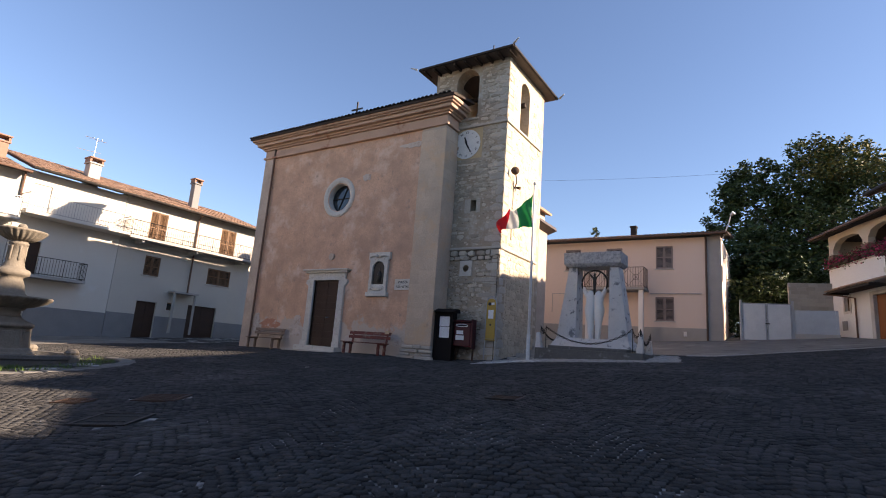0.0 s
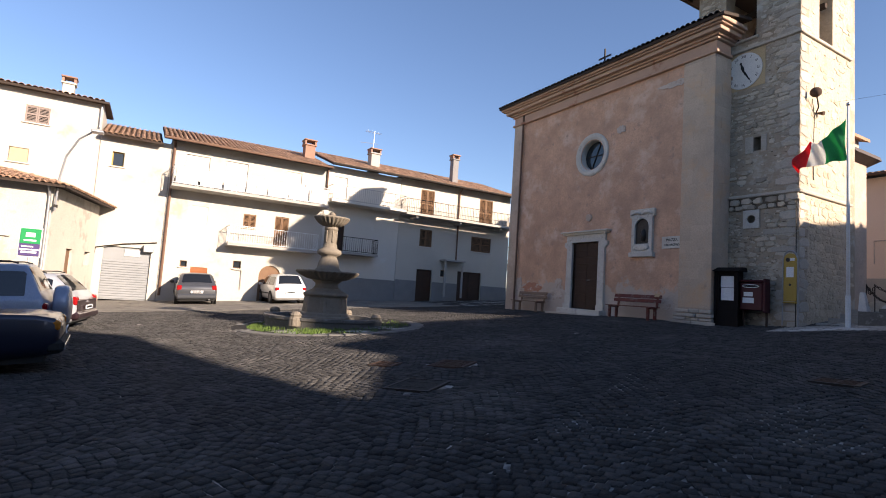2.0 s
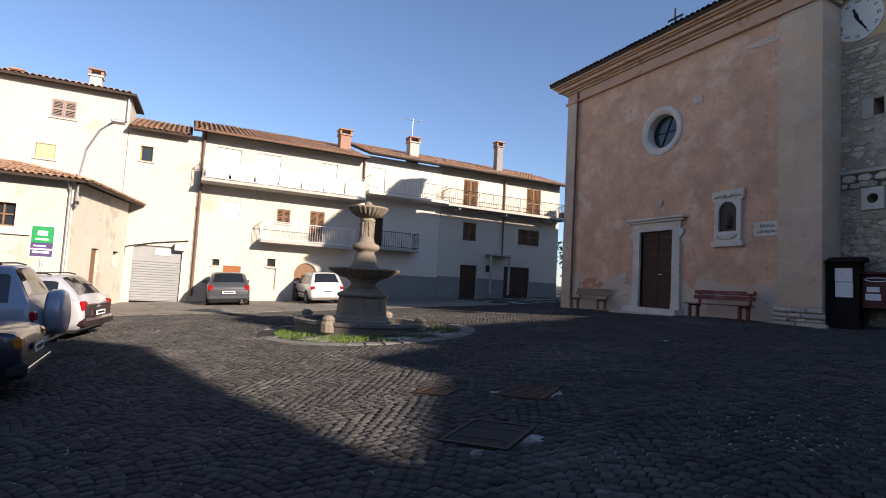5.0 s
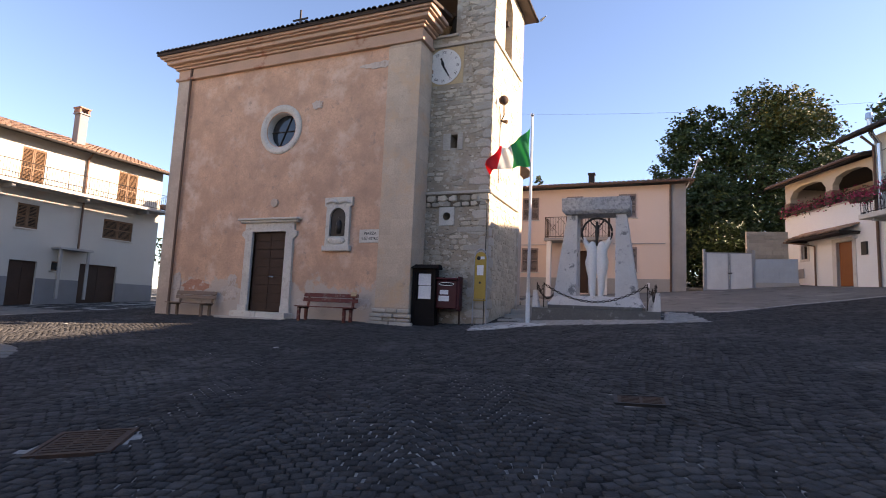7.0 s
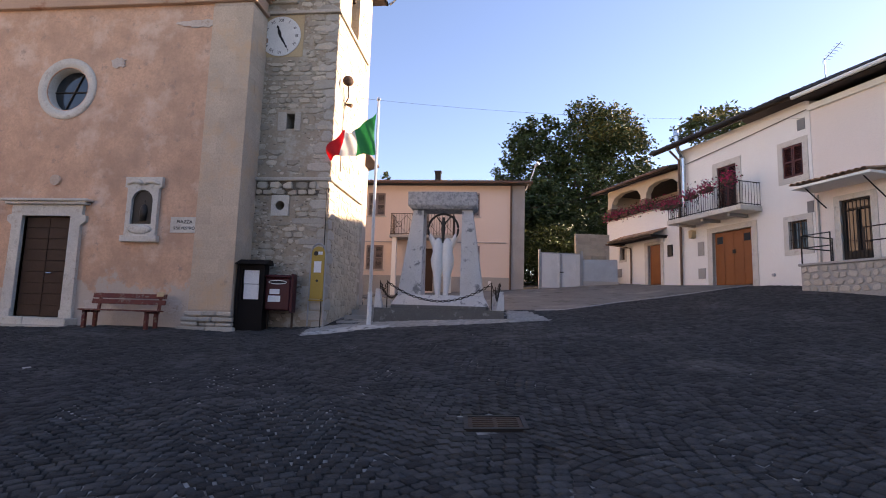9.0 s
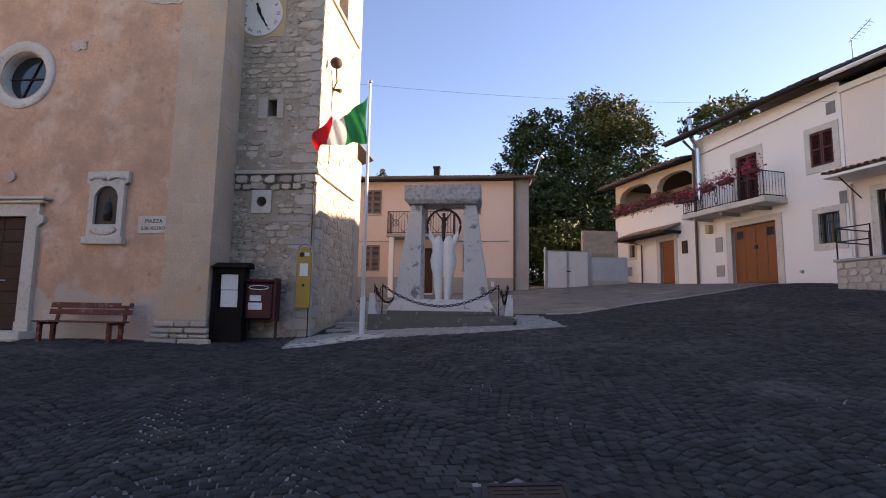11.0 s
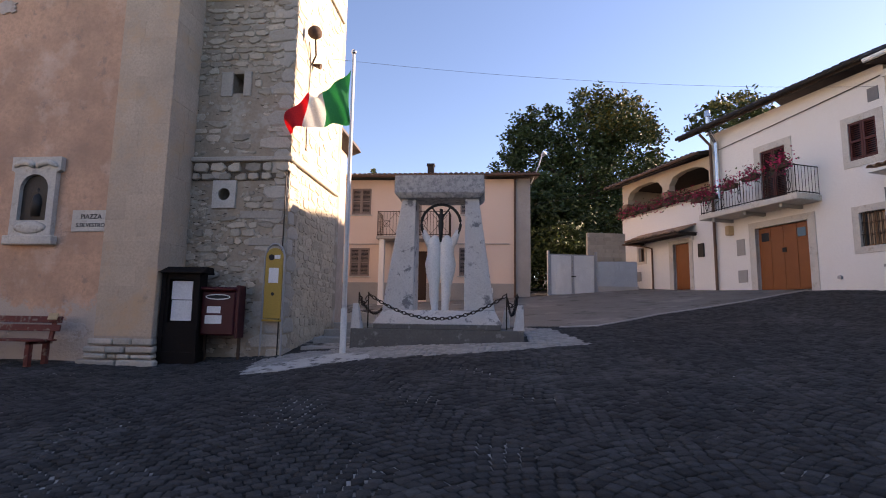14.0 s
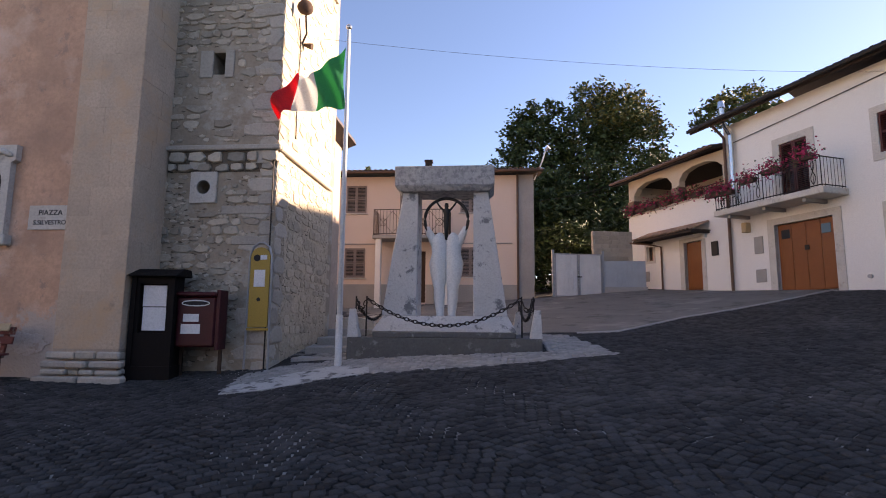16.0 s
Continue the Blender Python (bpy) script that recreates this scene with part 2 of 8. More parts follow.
for cm in (cobble_mat, cobbles_mat):
    cm.node_tree.nodes["Principled BSDF"].inputs["Diffuse Roughness"].default_value = 1.0
lightcobble = surf("pale_limestone_setts", (0.36, 0.34, 0.31), (0.24, 0.23, 0.21), 2.0, bump=0.5, grain=40, island=0.18)
joint = surf("sandy_joint", (0.028, 0.026, 0.024), (0.016, 0.015, 0.014), 0.9, bump=0.6, grain=50, patch=(0.40, 0.38, 0.34), patch_scale=1.1, patch_edge=(0.50, 0.62))
asphalt = surf("worn_asphalt", (0.21, 0.195, 0.17), (0.11, 0.103, 0.092), 0.9, bump=0.9, grain=30, patch2=(0.085, 0.08, 0.07), patch2_scale=1.3, patch2_edge=(0.55, 0.60), patch=(0.26, 0.24, 0.21), patch_scale=0.6, patch_edge=(0.55, 0.65))
far_ground = surf("far_ground", (0.09, 0.10, 0.05), (0.06, 0.07, 0.04), 0.1, bump=0.2)
leaf = surf("green_leaves", (0.050, 0.075, 0.022), (0.03, 0.045, 0.014), 0.6, rough=0.6, bump=0.0, island=0.45)
# lighter yellow that paints sunlight onto crown tops
leaf_sunlit = surf("sunlit_leaves", (0.18, 0.15, 0.035), (0.08, 0.09, 0.025), 0.6, rough=0.6, bump=0.0, island=0.4)
grass_mat = surf("grass_blades", (0.105, 0.17, 0.035), (0.06, 0.10, 0.022), 2.0, rough=0.7, bump=0.0, island=0.35)
flower_mat = surf("pink_red_petals", (0.42, 0.03, 0.10), (0.25, 0.02, 0.06), 3.0, rough=0.7, bump=0.0, island=0.5)
bark = surf("bark", (0.11, 0.085, 0.06), (0.06, 0.045, 0.035), 3.0, bump=0.9)
glass = glassy("window_glass")
car_glass = glassy("car_glass", (0.012, 0.014, 0.017), 0.03)
rubber = surf("black_rubber", (0.02, 0.02, 0.02), (0.03, 0.03, 0.03), 8.0, rough=0.8, bump=0.2)
shutter_grey = surf("pale_grey_shutter", (0.26, 0.275, 0.285), (0.20, 0.215, 0.225), 2.0, rough=0.5, bump=0.1)
beige = surf("beige_plaster", (0.60, 0.50, 0.38), (0.52, 0.43, 0.32), 0.8, bump=0.15)
rim_grey = surf("dull_alloy", (0.16, 0.16, 0.165), (0.10, 0.10, 0.10), 4.0, rough=0.45, bump=0.0, metal=0.4)
chrome = surf("chrome_trim", (0.6, 0.6, 0.6), (0.5, 0.5, 0.5), 2.0, rough=0.25, bump=0.0, metal=0.9)


def paint(name, c):
    m = surf(name, c, tuple(v * 0.85 for v in c), 1.5, rough=0.32, bump=0.02, metal=0.25, spec=0.5)
    m.node_tree.nodes["Principled BSDF"].inputs["Coat Weight"].default_value = 0.6
    return m


flag_green = surf("flag_green", (0.03, 0.36, 0.14), (0.02, 0.28, 0.10), 3.0, rough=0.8, bump=0.05)
flag_white = surf("flag_white", (0.80, 0.79, 0.76), (0.72, 0.71, 0.68), 3.0, rough=0.8, bump=0.05)
flag_red = surf("flag_red", (0.75, 0.05, 0.055), (0.62, 0.035, 0.04), 3.0, rough=0.8, bump=0.05)
for fm in (flag_green, flag_white, flag_red):
    fm.node_tree.nodes["Principled BSDF"].inputs["Transmission Weight"].default_value = 0.0
ink = surf("black_ink", (0.02, 0.02, 0.022), (0.03, 0.03, 0.03), 5.0, rough=0.8, bump=0.0)
clock_white = surf("clock_white", (0.76, 0.75, 0.72), (0.66, 0.65, 0.62), 3.0, bump=0.05)
ochre = surf("ochre_plaster", (0.56, 0.42, 0.25), (0.46, 0.34, 0.20), 2.0, bump=0.2)
green_sign = surf("green_sign", (0.02, 0.30, 0.10), (0.02, 0.27, 0.09), 2.0, rough=0.4, bump=0.0)
purple_sign = surf("purple_sign", (0.10, 0.07, 0.18), (0.09, 0.06, 0.16), 2.0, rough=0.4, bump=0.0)
tail_red = surf("tail_light_red", (0.30, 0.01, 0.012), (0.22, 0.01, 0.01), 8.0, rough=0.15, bump=0.0)
amber = surf("indicator_amber", (0.45, 0.16, 0.02), (0.4, 0.14, 0.02), 8.0, rough=0.2, bump=0.0)

# ---- helpers of this scene ----
FRAME_OF = {}


def thing(name, m, label, category, group="", kind=""):
    """A top-level empty at the pose m."""
    ob = new(name)
    ob.matrix_world = m
    ob.empty_display_size = 0.2
    FRAME_OF[ob] = m
    return tagged(ob, label, category, group, kind)


def mesh_of(name, bm, material, smooth=False):
    me = bpy.data.meshes.new(name)
    bm.to_mesh(me)
    bm.free()
    for mt in (material if isinstance(material, (list, tuple)) else [material]):
        me.materials.append(mt)
    if smooth:
        for p in me.polygons:
            p.use_smooth = True
    return me


def part(name, bm, material, parent, label="", smooth=False):
    """One mesh under a thing or a part, in the thing's own frame."""
    ob = new(name, mesh_of(name, bm, material, smooth))
    ob.parent = parent
    FRAME_OF[ob] = FRAME_OF.get(parent, Matrix())
    return tagged(ob, label)


def solid(name, bm, material, label, category, kind="", group="", m=None, smooth=False):
    """A top-level mesh."""
    ob = new(name, mesh_of(name, bm, material, smooth))
    if m is not None:
        ob.matrix_world = m
    return tagged(ob, label, category, group, kind)


def box(bm, x0, x1, y0, y1, z0, z1, bev=0.0, m=None):
    r = bmesh.ops.create_cube(bm, size=1.0)
    vs = r["verts"]
    for v in vs:
        v.co = Vector(((x0 + x1) / 2 + v.co.x * (x1 - x0), (y0 + y1) / 2 + v.co.y * (y1 - y0), (z0 + z1) / 2 + v.co.z * (z1 - z0)))
    if m is not None:
        bmesh.ops.transform(bm, matrix=m, verts=vs)
    if bev:
        es = {e for v in vs for e in v.link_edges}
        bmesh.ops.bevel(bm, geom=list(es), offset=bev, segments=1, affect="EDGES", profile=0.7)
    return vs


def B(*boxes, bev=0.0):
    bm = bmesh.new()
    for b in boxes:
        box(bm, *b, bev=bev)
    return bm


def tube(bm, pts, r, n=8, caps=True):
    """A round bar along points; r may be a list of radii."""
    pts = [Vector(p) for p in pts]
    rings = []
    for i, p in enumerate(pts):
        d = (pts[min(i + 1, len(pts) - 1)] - pts[max(i - 1, 0)]).normalized()
        a = d.cross(Vector((0, 0, 1)))
        if a.length < 0.01:
            a = d.cross(Vector((0, 1, 0)))
        a.normalize()
        b = d.cross(a)
        rr = r[i] if isinstance(r, (list, tuple)) else r
        rings.append([bm.verts.new(p + (a * math.cos(2 * math.pi * k / n) + b * math.sin(2 * math.pi * k / n)) * rr) for k in range(n)])
    for q0, q1 in zip(rings, rings[1:]):
        for k in range(n):
            bm.faces.new((q0[k], q0[(k + 1) % n], q1[(k + 1) % n], q1[k]))
    if caps:
        bm.faces.new(rings[0][::-1])
        bm.faces.new(rings[-1])
    return bm


def T(pts, r, n=8):
    return tube(bmesh.new(), pts, r, n)


def lathe(bm, profile, n=32, cx=0, cy=0, flute=0.0, flute_n=24):
    """A turned shape; profile of (radius, z), optionally scalloped."""
    rings = []
    for r, z, *f in profile:
        fl = f[0] if f else 0
        rings.append([bm.verts.new((cx + (r + fl * math.cos(flute_n * 2 * math.pi * k / n)) * math.cos(2 * math.pi * k / n), cy + (r + fl * math.cos(flute_n * 2 * math.pi * k / n)) * math.sin(2 * math.pi * k / n), z)) for k in range(n)])
    for q0, q1 in zip(rings, rings[1:]):
        for k in range(n):
            bm.faces.new((q0[k], q0[(k + 1) % n], q1[(k + 1) % n], q1[k]))
    bm.faces.new(rings[0][::-1])
    bm.faces.new(rings[-1])
    return bm


def rect(x0, x1, z0, z1):
    return [(x0, z0), (x1, z0), (x1, z1), (x0, z1)]


def arch(x0, x1, z0, z1, n=10):
    """A round-headed opening whose crown is at z1."""
    r, c = (x1 - x0) / 2, (x0 + x1) / 2
    return [(x0, z0), (x1, z0)] + [(c + r * math.cos(math.pi * k / n), z1 - r + r * math.sin(math.pi * k / n)) for k in range(n + 1)]


def disc(cx, cz, r, n=32):
    return [(cx + r * math.cos(2 * math.pi * k / n), cz + r * math.sin(2 * math.pi * k / n)) for k in range(n)]


def holed(outline, holes, y0, y1, bm=None):
    """A slab in the x-z plane from y0 to y1 with openings right through it."""
    bm2 = bmesh.new()
    edges = []
    for loop in [outline] + list(holes):
        vs = [bm2.verts.new((x, y0, z)) for x, z in loop]
        edges += [bm2.edges.new((vs[i], vs[(i + 1) % len(vs)])) for i in range(len(vs))]
    bmesh.ops.triangle_fill(bm2, use_beauty=True, use_dissolve=False, edges=edges)
    r = bmesh.ops.extrude_face_region(bm2, geom=bm2.faces[:])
    for v in r["geom"]:
        if isinstance(v, bmesh.types.BMVert):
            v.co.y = y1
    bmesh.ops.recalc_face_normals(bm2, faces=bm2.faces[:])
    if bm is None:
        return bm2
    me = bpy.data.meshes.new("tmp")
    bm2.to_mesh(me)
    bm2.free()
    bm.from_mesh(me)
    bpy.data.meshes.remove(me)
    return bm


def lettering(text, size, m, depth=0.004):
    """Raised letters as a mesh, standing upright in the x-z plane of m."""
    cu = bpy.data.curves.new("letters", "FONT")
    cu.body, cu.size, cu.extrude, cu.align_x, cu.align_y = text, size, depth, "CENTER", "CENTER"
    ob = bpy.data.objects.new("letters", cu)
    scene.collection.objects.link(ob)
    me = bpy.data.meshes.new_from_object(ob.evaluated_get(bpy.context.evaluated_depsgraph_get()))
    bm = bmesh.new()
    bm.from_mesh(me)
    bmesh.ops.transform(bm, matrix=m @ pose(0, 0, 0, 90, 0, 0), verts=bm.verts[:])
    bpy.data.objects.remove(ob)
    bpy.data.curves.remove(cu)
    bpy.data.meshes.remove(me)
    return bm


def tile_bm(length=0.42, r=0.085, taper=0.8, n=6, m=None, bm=None, thick=0.015):
    """One curved clay tile along +y, its arch upward."""
    bm = bm or bmesh.new()
    rows = []
    for y, k in ((0, 1.0), (length, taper)):
        rows.append([[bm.verts.new((math.cos(math.pi * i / n) * (r * k - d), y, math.sin(math.pi * i / n) * (r * k - d) * 0.8)) for i in range(n + 1)] for d in (0, thick)])
    (a, ai), (b, bi) = rows
    fs = []
    for i in range(n):
        fs += [bm.faces.new((a[i], a[i + 1], b[i + 1], b[i])), bm.faces.new((a[i + 1], a[i], ai[i], ai[i + 1]))]
    if m is not None:
        bmesh.ops.transform(bm, matrix=m, verts=a + b + ai + bi)
    return bm


def tile_template(r, n=5):
    """Vertex and face arrays of one plain tile for the joined courses."""
    v, f = [], []
    for y, k in ((0, 1.0), (0.42, 0.8)):
        v += [(math.cos(math.pi * i / n) * r * k, y, math.sin(math.pi * i / n) * r * k * 0.8) for i in range(n + 1)]
    f = [(i, i + 1, n + 2 + i, n + 1 + i) for i in range(n)]
    return np.array(v), np.array(f)


def tiled_roof(parent, x0, x1, y0, z0, y1, z1, mats, pitch=0.22, deck=soffit_wood, rows_max=60, thick=0.10, keep=None, board=None):
    """A tiled roof slope from the eave (y0, z0) up to (y1, z1): boarding below, the eave course as single tiles, the courses above joined."""
    one, many = mats
    dy, dz = y1 - y0, z1 - z0
    ln = math.hypot(dy, dz)
    a = math.degrees(math.atan2(dz, dy))
    bm = bmesh.new()
    if board:
        f = bm.faces.new([bm.verts.new((x, y - y0, 0)) for x, y in board])
        r = bmesh.ops.extrude_face_region(bm, geom=[f])
        for v in r["geom"]:
            if isinstance(v, bmesh.types.BMVert):
                v.co.z -= thick
        bmesh.ops.recalc_face_normals(bm, faces=bm.faces[:])
        bmesh.ops.transform(bm, matrix=pose(0, y0, z0, a, 0, 0), verts=bm.verts[:])
    else:
        box(bm, x0, x1, 0, ln, -thick, 0.0, m=pose(0, y0, z0, a, 0, 0))
    part("roof_boarding", bm, deck, parent, "dark roof boarding seen from below")
    me = mesh_of("roof_tile", tile_bm(r=pitch * 0.46), one)
    cols = int((x1 - x0) / pitch)
    for c in range(cols):
        ob = new("roof_tile", me)
        ob.parent = parent
        j = (random.random() - 0.5)
        ob.matrix_basis = pose(x0 + (c + 0.5) * pitch + j * 0.02, y0 - 0.06 + j * 0.03, z0 - 0.01, a, j * 3, j * 3)
    v, f = tile_template(pitch * 0.46)
    rows = min(int(ln / 0.34), rows_max)
    V, F = [], []
    rot = np.array(pose(0, 0, 0, a, 0, 0).to_3x3())
    for r in range(1, rows):
        for c in range(cols):
            if keep and not keep(x0 + (c + 0.5) * pitch, y0 + r * 0.34):
                continue
            j = random.random() - 0.5
            w = v + np.array((x0 + (c + 0.5) * pitch + j * 0.03, 0, 0))
            w = w + np.array((0, r * 0.34 + j * 0.03, 0.01 + abs(j) * 0.012))
            F.append(f + len(V) * len(v))
            V.append(w @ rot.T + np.array((0, y0, z0)))
    if V:
        me2 = bpy.data.meshes.new("roof_tiles")
        me2.from_pydata(np.concatenate(V).tolist(), [], np.concatenate(F).tolist())
        me2.materials.append(many)
        ob = new("roof_tiles", me2)
        ob.parent = parent
        tagged(ob, "courses of curved clay tiles", kind="stuff")


def shutter_pair(parent, x0, x1, z0, z1, mat, y=0.06, leaves=2, name="shutter"):
    """Closed louvred shutters in an opening."""
    w = (x1 - x0) / leaves
    for k in range(leaves):
        a, b = x0 + k * w + 0.006, x0 + (k + 1) * w - 0.006
        bm = B((a, a + 0.055, y, y + 0.045, z0, z1), (b - 0.055, b, y, y + 0.045, z0, z1), (a + 0.055, b - 0.055, y, y + 0.045, z0, z0 + 0.08), (a + 0.055, b - 0.055, y, y + 0.045, z1 - 0.07, z1), (a + 0.055, b - 0.055, y, y + 0.045, (z0 + z1) / 2 - 0.03, (z0 + z1) / 2 + 0.03))
        n = int((z1 - z0 - 0.15) / 0.06)
        for i in range(n):
            z = z0 + 0.11 + i * (z1 - z0 - 0.2) / max(n - 1, 1)
            box(bm, a + 0.055, b - 0.055, -0.025, 0.025, -0.005, 0.005, m=pose(0, y + 0.025, z, 40, 0, 0))
        part(name, bm, mat, parent)


def window_part(parent, x0, x1, z0, z1, frame_mat, surround=None, sill=True, sw=0.12, proud=0.03, panes=2, depth=0.12, name="window"):
    """A casement with frame, panes and sill set into the wall."""
    w = part(name, B((x0, x0 + 0.05, depth, depth + 0.05, z0, z1), (x1 - 0.05, x1, depth, depth + 0.05, z0, z1), (x0 + 0.05, x1 - 0.05, depth, depth + 0.05, z0, z0 + 0.05), (x0 + 0.05, x1 - 0.05, depth, depth + 0.05, z1 - 0.05, z1), *[(x0 + (x1 - x0) * k / panes - 0.03, x0 + (x1 - x0) * k / panes + 0.03, depth - 0.005, depth + 0.05, z0 + 0.05, z1 - 0.05) for k in range(1, panes)]), frame_mat, parent)
    for k in range(panes):
        part("pane", B((x0 + 0.03 + (x1 - x0 - 0.06) * k / panes, x0 + 0.03 + (x1 - x0 - 0.06) * (k + 1) / panes, depth + 0.02, depth + 0.03, z0 + 0.03, z1 - 0.03)), glass, w)
    if surround:
        part("window_surround", holed(rect(x0 - sw, x1 + sw, z0 - sw, z1 + sw), [rect(x0, x1, z0, z1)], -proud, 0.05), surround, w)
    elif sill:
        part("window_sill", B((x0 - 0.08, x1 + 0.08, -0.07, 0.1, z0 - 0.05, z0), bev=0.008), surround or white_stone, w)
    return w


def railing(parent, x0, x1, y0, y1, z0, z1, mat, gap=0.11, r=0.008, sides=True, name="railing"):
    """Balcony railing round three sides: handrail, bottom rail and upright bars."""
    bm = bmesh.new()
    legs = [((x0, y0), (x1, y0))] + ([((x0, y1), (x0, y0)), ((x1, y0), (x1, y1))] if sides else [])
    for (ax, ay), (bx, by) in legs:
        for z in (z0 + 0.06, z1):
            tube(bm, [(ax, ay, z), (bx, by, z)], 0.018, 6)
        n = max(2, int(math.hypot(bx - ax, by - ay) / gap))
        for i in range(n + 1):
            t = i / n
            tube(bm, [(ax + (bx - ax) * t, ay + (by - ay) * t, z0), (ax + (bx - ax) * t, ay + (by - ay) * t, z1)], r if i % 8 else r * 1.8, 5)
    return part(name, bm, mat, parent)


def house(name, label, m, u0, u1, z0, z1, depth, wall_mat, holes, category="house", group="", front_z0=None, back=True):
    """A house front in its own frame (x along the front, y inward) with the openings cut through."""
    h = thing(name, m, label, category, group)
    part("wall", holed(rect(u0, u1, z0, z1), holes, 0.0, 0.35), wall_mat, h)
    part("side_wall", B((u0, u0 + 0.35, 0.352, depth, z0, z1)), wall_mat, h)
    part("side_wall", B((u1 - 0.35, u1, 0.352, depth, z0, z1)), wall_mat, h)
    part("back_wall", B((u0 + 0.352, u1 - 0.352, depth - 0.3, depth, z0, z1)), wall_mat, h)
    part("inner_floor", B((u0 + 0.36, u1 - 0.36, 0.36, depth - 0.31, z1 - 0.12, z1 - 0.02)), cement, h)
    part("dark_room", B((u0 + 0.36, u1 - 0.36, 0.9, 0.95, z0, z1 - 0.13)), greybase, h)
    return h

# ---- ground ----


def ground_sheet():
    """One sloping sheet from the square out to the horizon."""
    xs = [-3000, -600, -150, -80] + [x * 0.5 for x in range(-120, 47)] + [60, 150, 600, 3000]
    ys = [-3000, -600, -150, -60] + [y * 0.5 for y in range(-44, 99)] + [90, 150, 600, 3000]
    V = [(x, y, gz(x, y) - 0.014) for y in ys for x in xs]
    n = len(xs)
    F = [(j * n + i, j * n + i + 1, (j + 1) * n + i + 1, (j + 1) * n + i) for j in range(len(ys) - 1) for i in range(n - 1)]
    me = bpy.data.meshes.new("ground")
    me.from_pydata(V, [], F)
    me.materials.append(joint)
    me.materials.append(far_ground)
    for p in me.polygons:
        c = p.center
        if c.x < -62 or c.x > 24 or c.y > 50 or c.y < -24:
            p.material_index = 1
    for p in me.polygons:
        p.use_smooth = True
    return tagged(new("ground", me), "sandy bed of a sloping cobbled village square", "ground", kind="structure")


ground = ground_sheet()


def inside(poly, x, y):
    c = False
    for i in range(len(poly)):
        (x0, y0), (x1, y1) = poly[i], poly[i - 1]
        if (y0 > y) != (y1 > y) and x < (x1 - x0) * (y - y0) / (y1 - y0) + x0:
            c = not c
    return c


def draped(name, poly, lift, mat, label, category="ground", cell=0.5, kind="structure"):
    """A thin layer lying on the slope inside an outline."""
    bm = bmesh.new()
    f = bm.faces.new([bm.verts.new((x, y, 0)) for x, y in poly])
    bmesh.ops.triangulate(bm, faces=[f])
    for _ in range(4):
        es = [e for e in bm.edges if e.calc_length() > cell * 2]
        if not es:
            break
        bmesh.ops.subdivide_edges(bm, edges=es, cuts=1)
        bmesh.ops.triangulate(bm, faces=bm.faces[:])
    for v in bm.verts:
        v.co.z = gz(v.co.x, v.co.y) + lift
    r = bmesh.ops.extrude_face_region(bm, geom=bm.faces[:])
    for v in r["geom"]:
        if isinstance(v, bmesh.types.BMVert):
            v.co.z -= 0.06
    bmesh.ops.recalc_face_normals(bm, faces=bm.faces[:])
    return solid(name, bm, mat, label, category, kind)


APRON = [(-8.2, 16.6), (-7.9, 15.35), (-7.0, 15.55), (-6.2, 15.9), (-3.8, 16.28), (-1.95, 16.95), (-2.4, 19.5), (-3.1, 19.8), (-3.1, 17.4), (-6.7, 17.4), (-7.6, 17.2)]
YARD = [(-7.6, 20.2), (-2.6, 19.9), (-1.4, 19.5), (0.6, 21.3), (2.3, 22.2), (4.4, 23.4), (6.3, 24.8), (5.6, 26.6), (3.0, 31.9), (-1.5, 31.2), (-11.0, 31.2), (-8.0, 27.0)]
yard = draped("pavement_yard", YARD, 0.01, asphalt, "cracked worn asphalt yard before the houses", "pavement")

# ---- church ----
FY = 16.21
church = thing("church", pose(-15.4, FY, 0.9), "pink plastered village church with a flat moulded cornice", "church")


def C(bm):
    """World-placed mesh into the church's frame."""
    bmesh.ops.transform(bm, matrix=pose(15.4, -FY, -0.9), verts=bm.verts[:])
    return bm


OC = (-15.38, 7.48)
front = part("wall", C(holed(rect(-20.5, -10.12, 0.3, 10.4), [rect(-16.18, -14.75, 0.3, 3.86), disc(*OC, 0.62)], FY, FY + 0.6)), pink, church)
part("side_wall", C(B((-10.72, -10.12, FY + 0.602, 17.6, 0.3, 10.4))), greyplaster, church)
part("side_wall", C(B((-20.5, -19.9, FY + 0.602, 27, 0.3, 9.2))), greyplaster, church)
part("side_wall", C(B((-10.9, -10.3, 20.59, 27, 0.3, 9.2))), greyplaster, church)
part("back_wall", C(B((-19.89, -10.91, 26.4, 27, 0.3, 10.8))), greyplaster, church)
part("left_pilaster", C(B((-20.56, -19.95, FY - 0.06, FY - 0.002, 0.3, 10.0), (-20.56, -20.502, FY, FY + 0.6, 0.3, 10.0), bev=0.012)), greyplaster, church)
part("right_pilaster", C(B((-11.2, -10.06, FY - 0.06, FY - 0.002, 1.4, 9.86), (-10.118, -10.06, FY, FY + 0.9, 1.4, 9.86), bev=0.012)), greyplaster, church)
bb = random.Random(31)
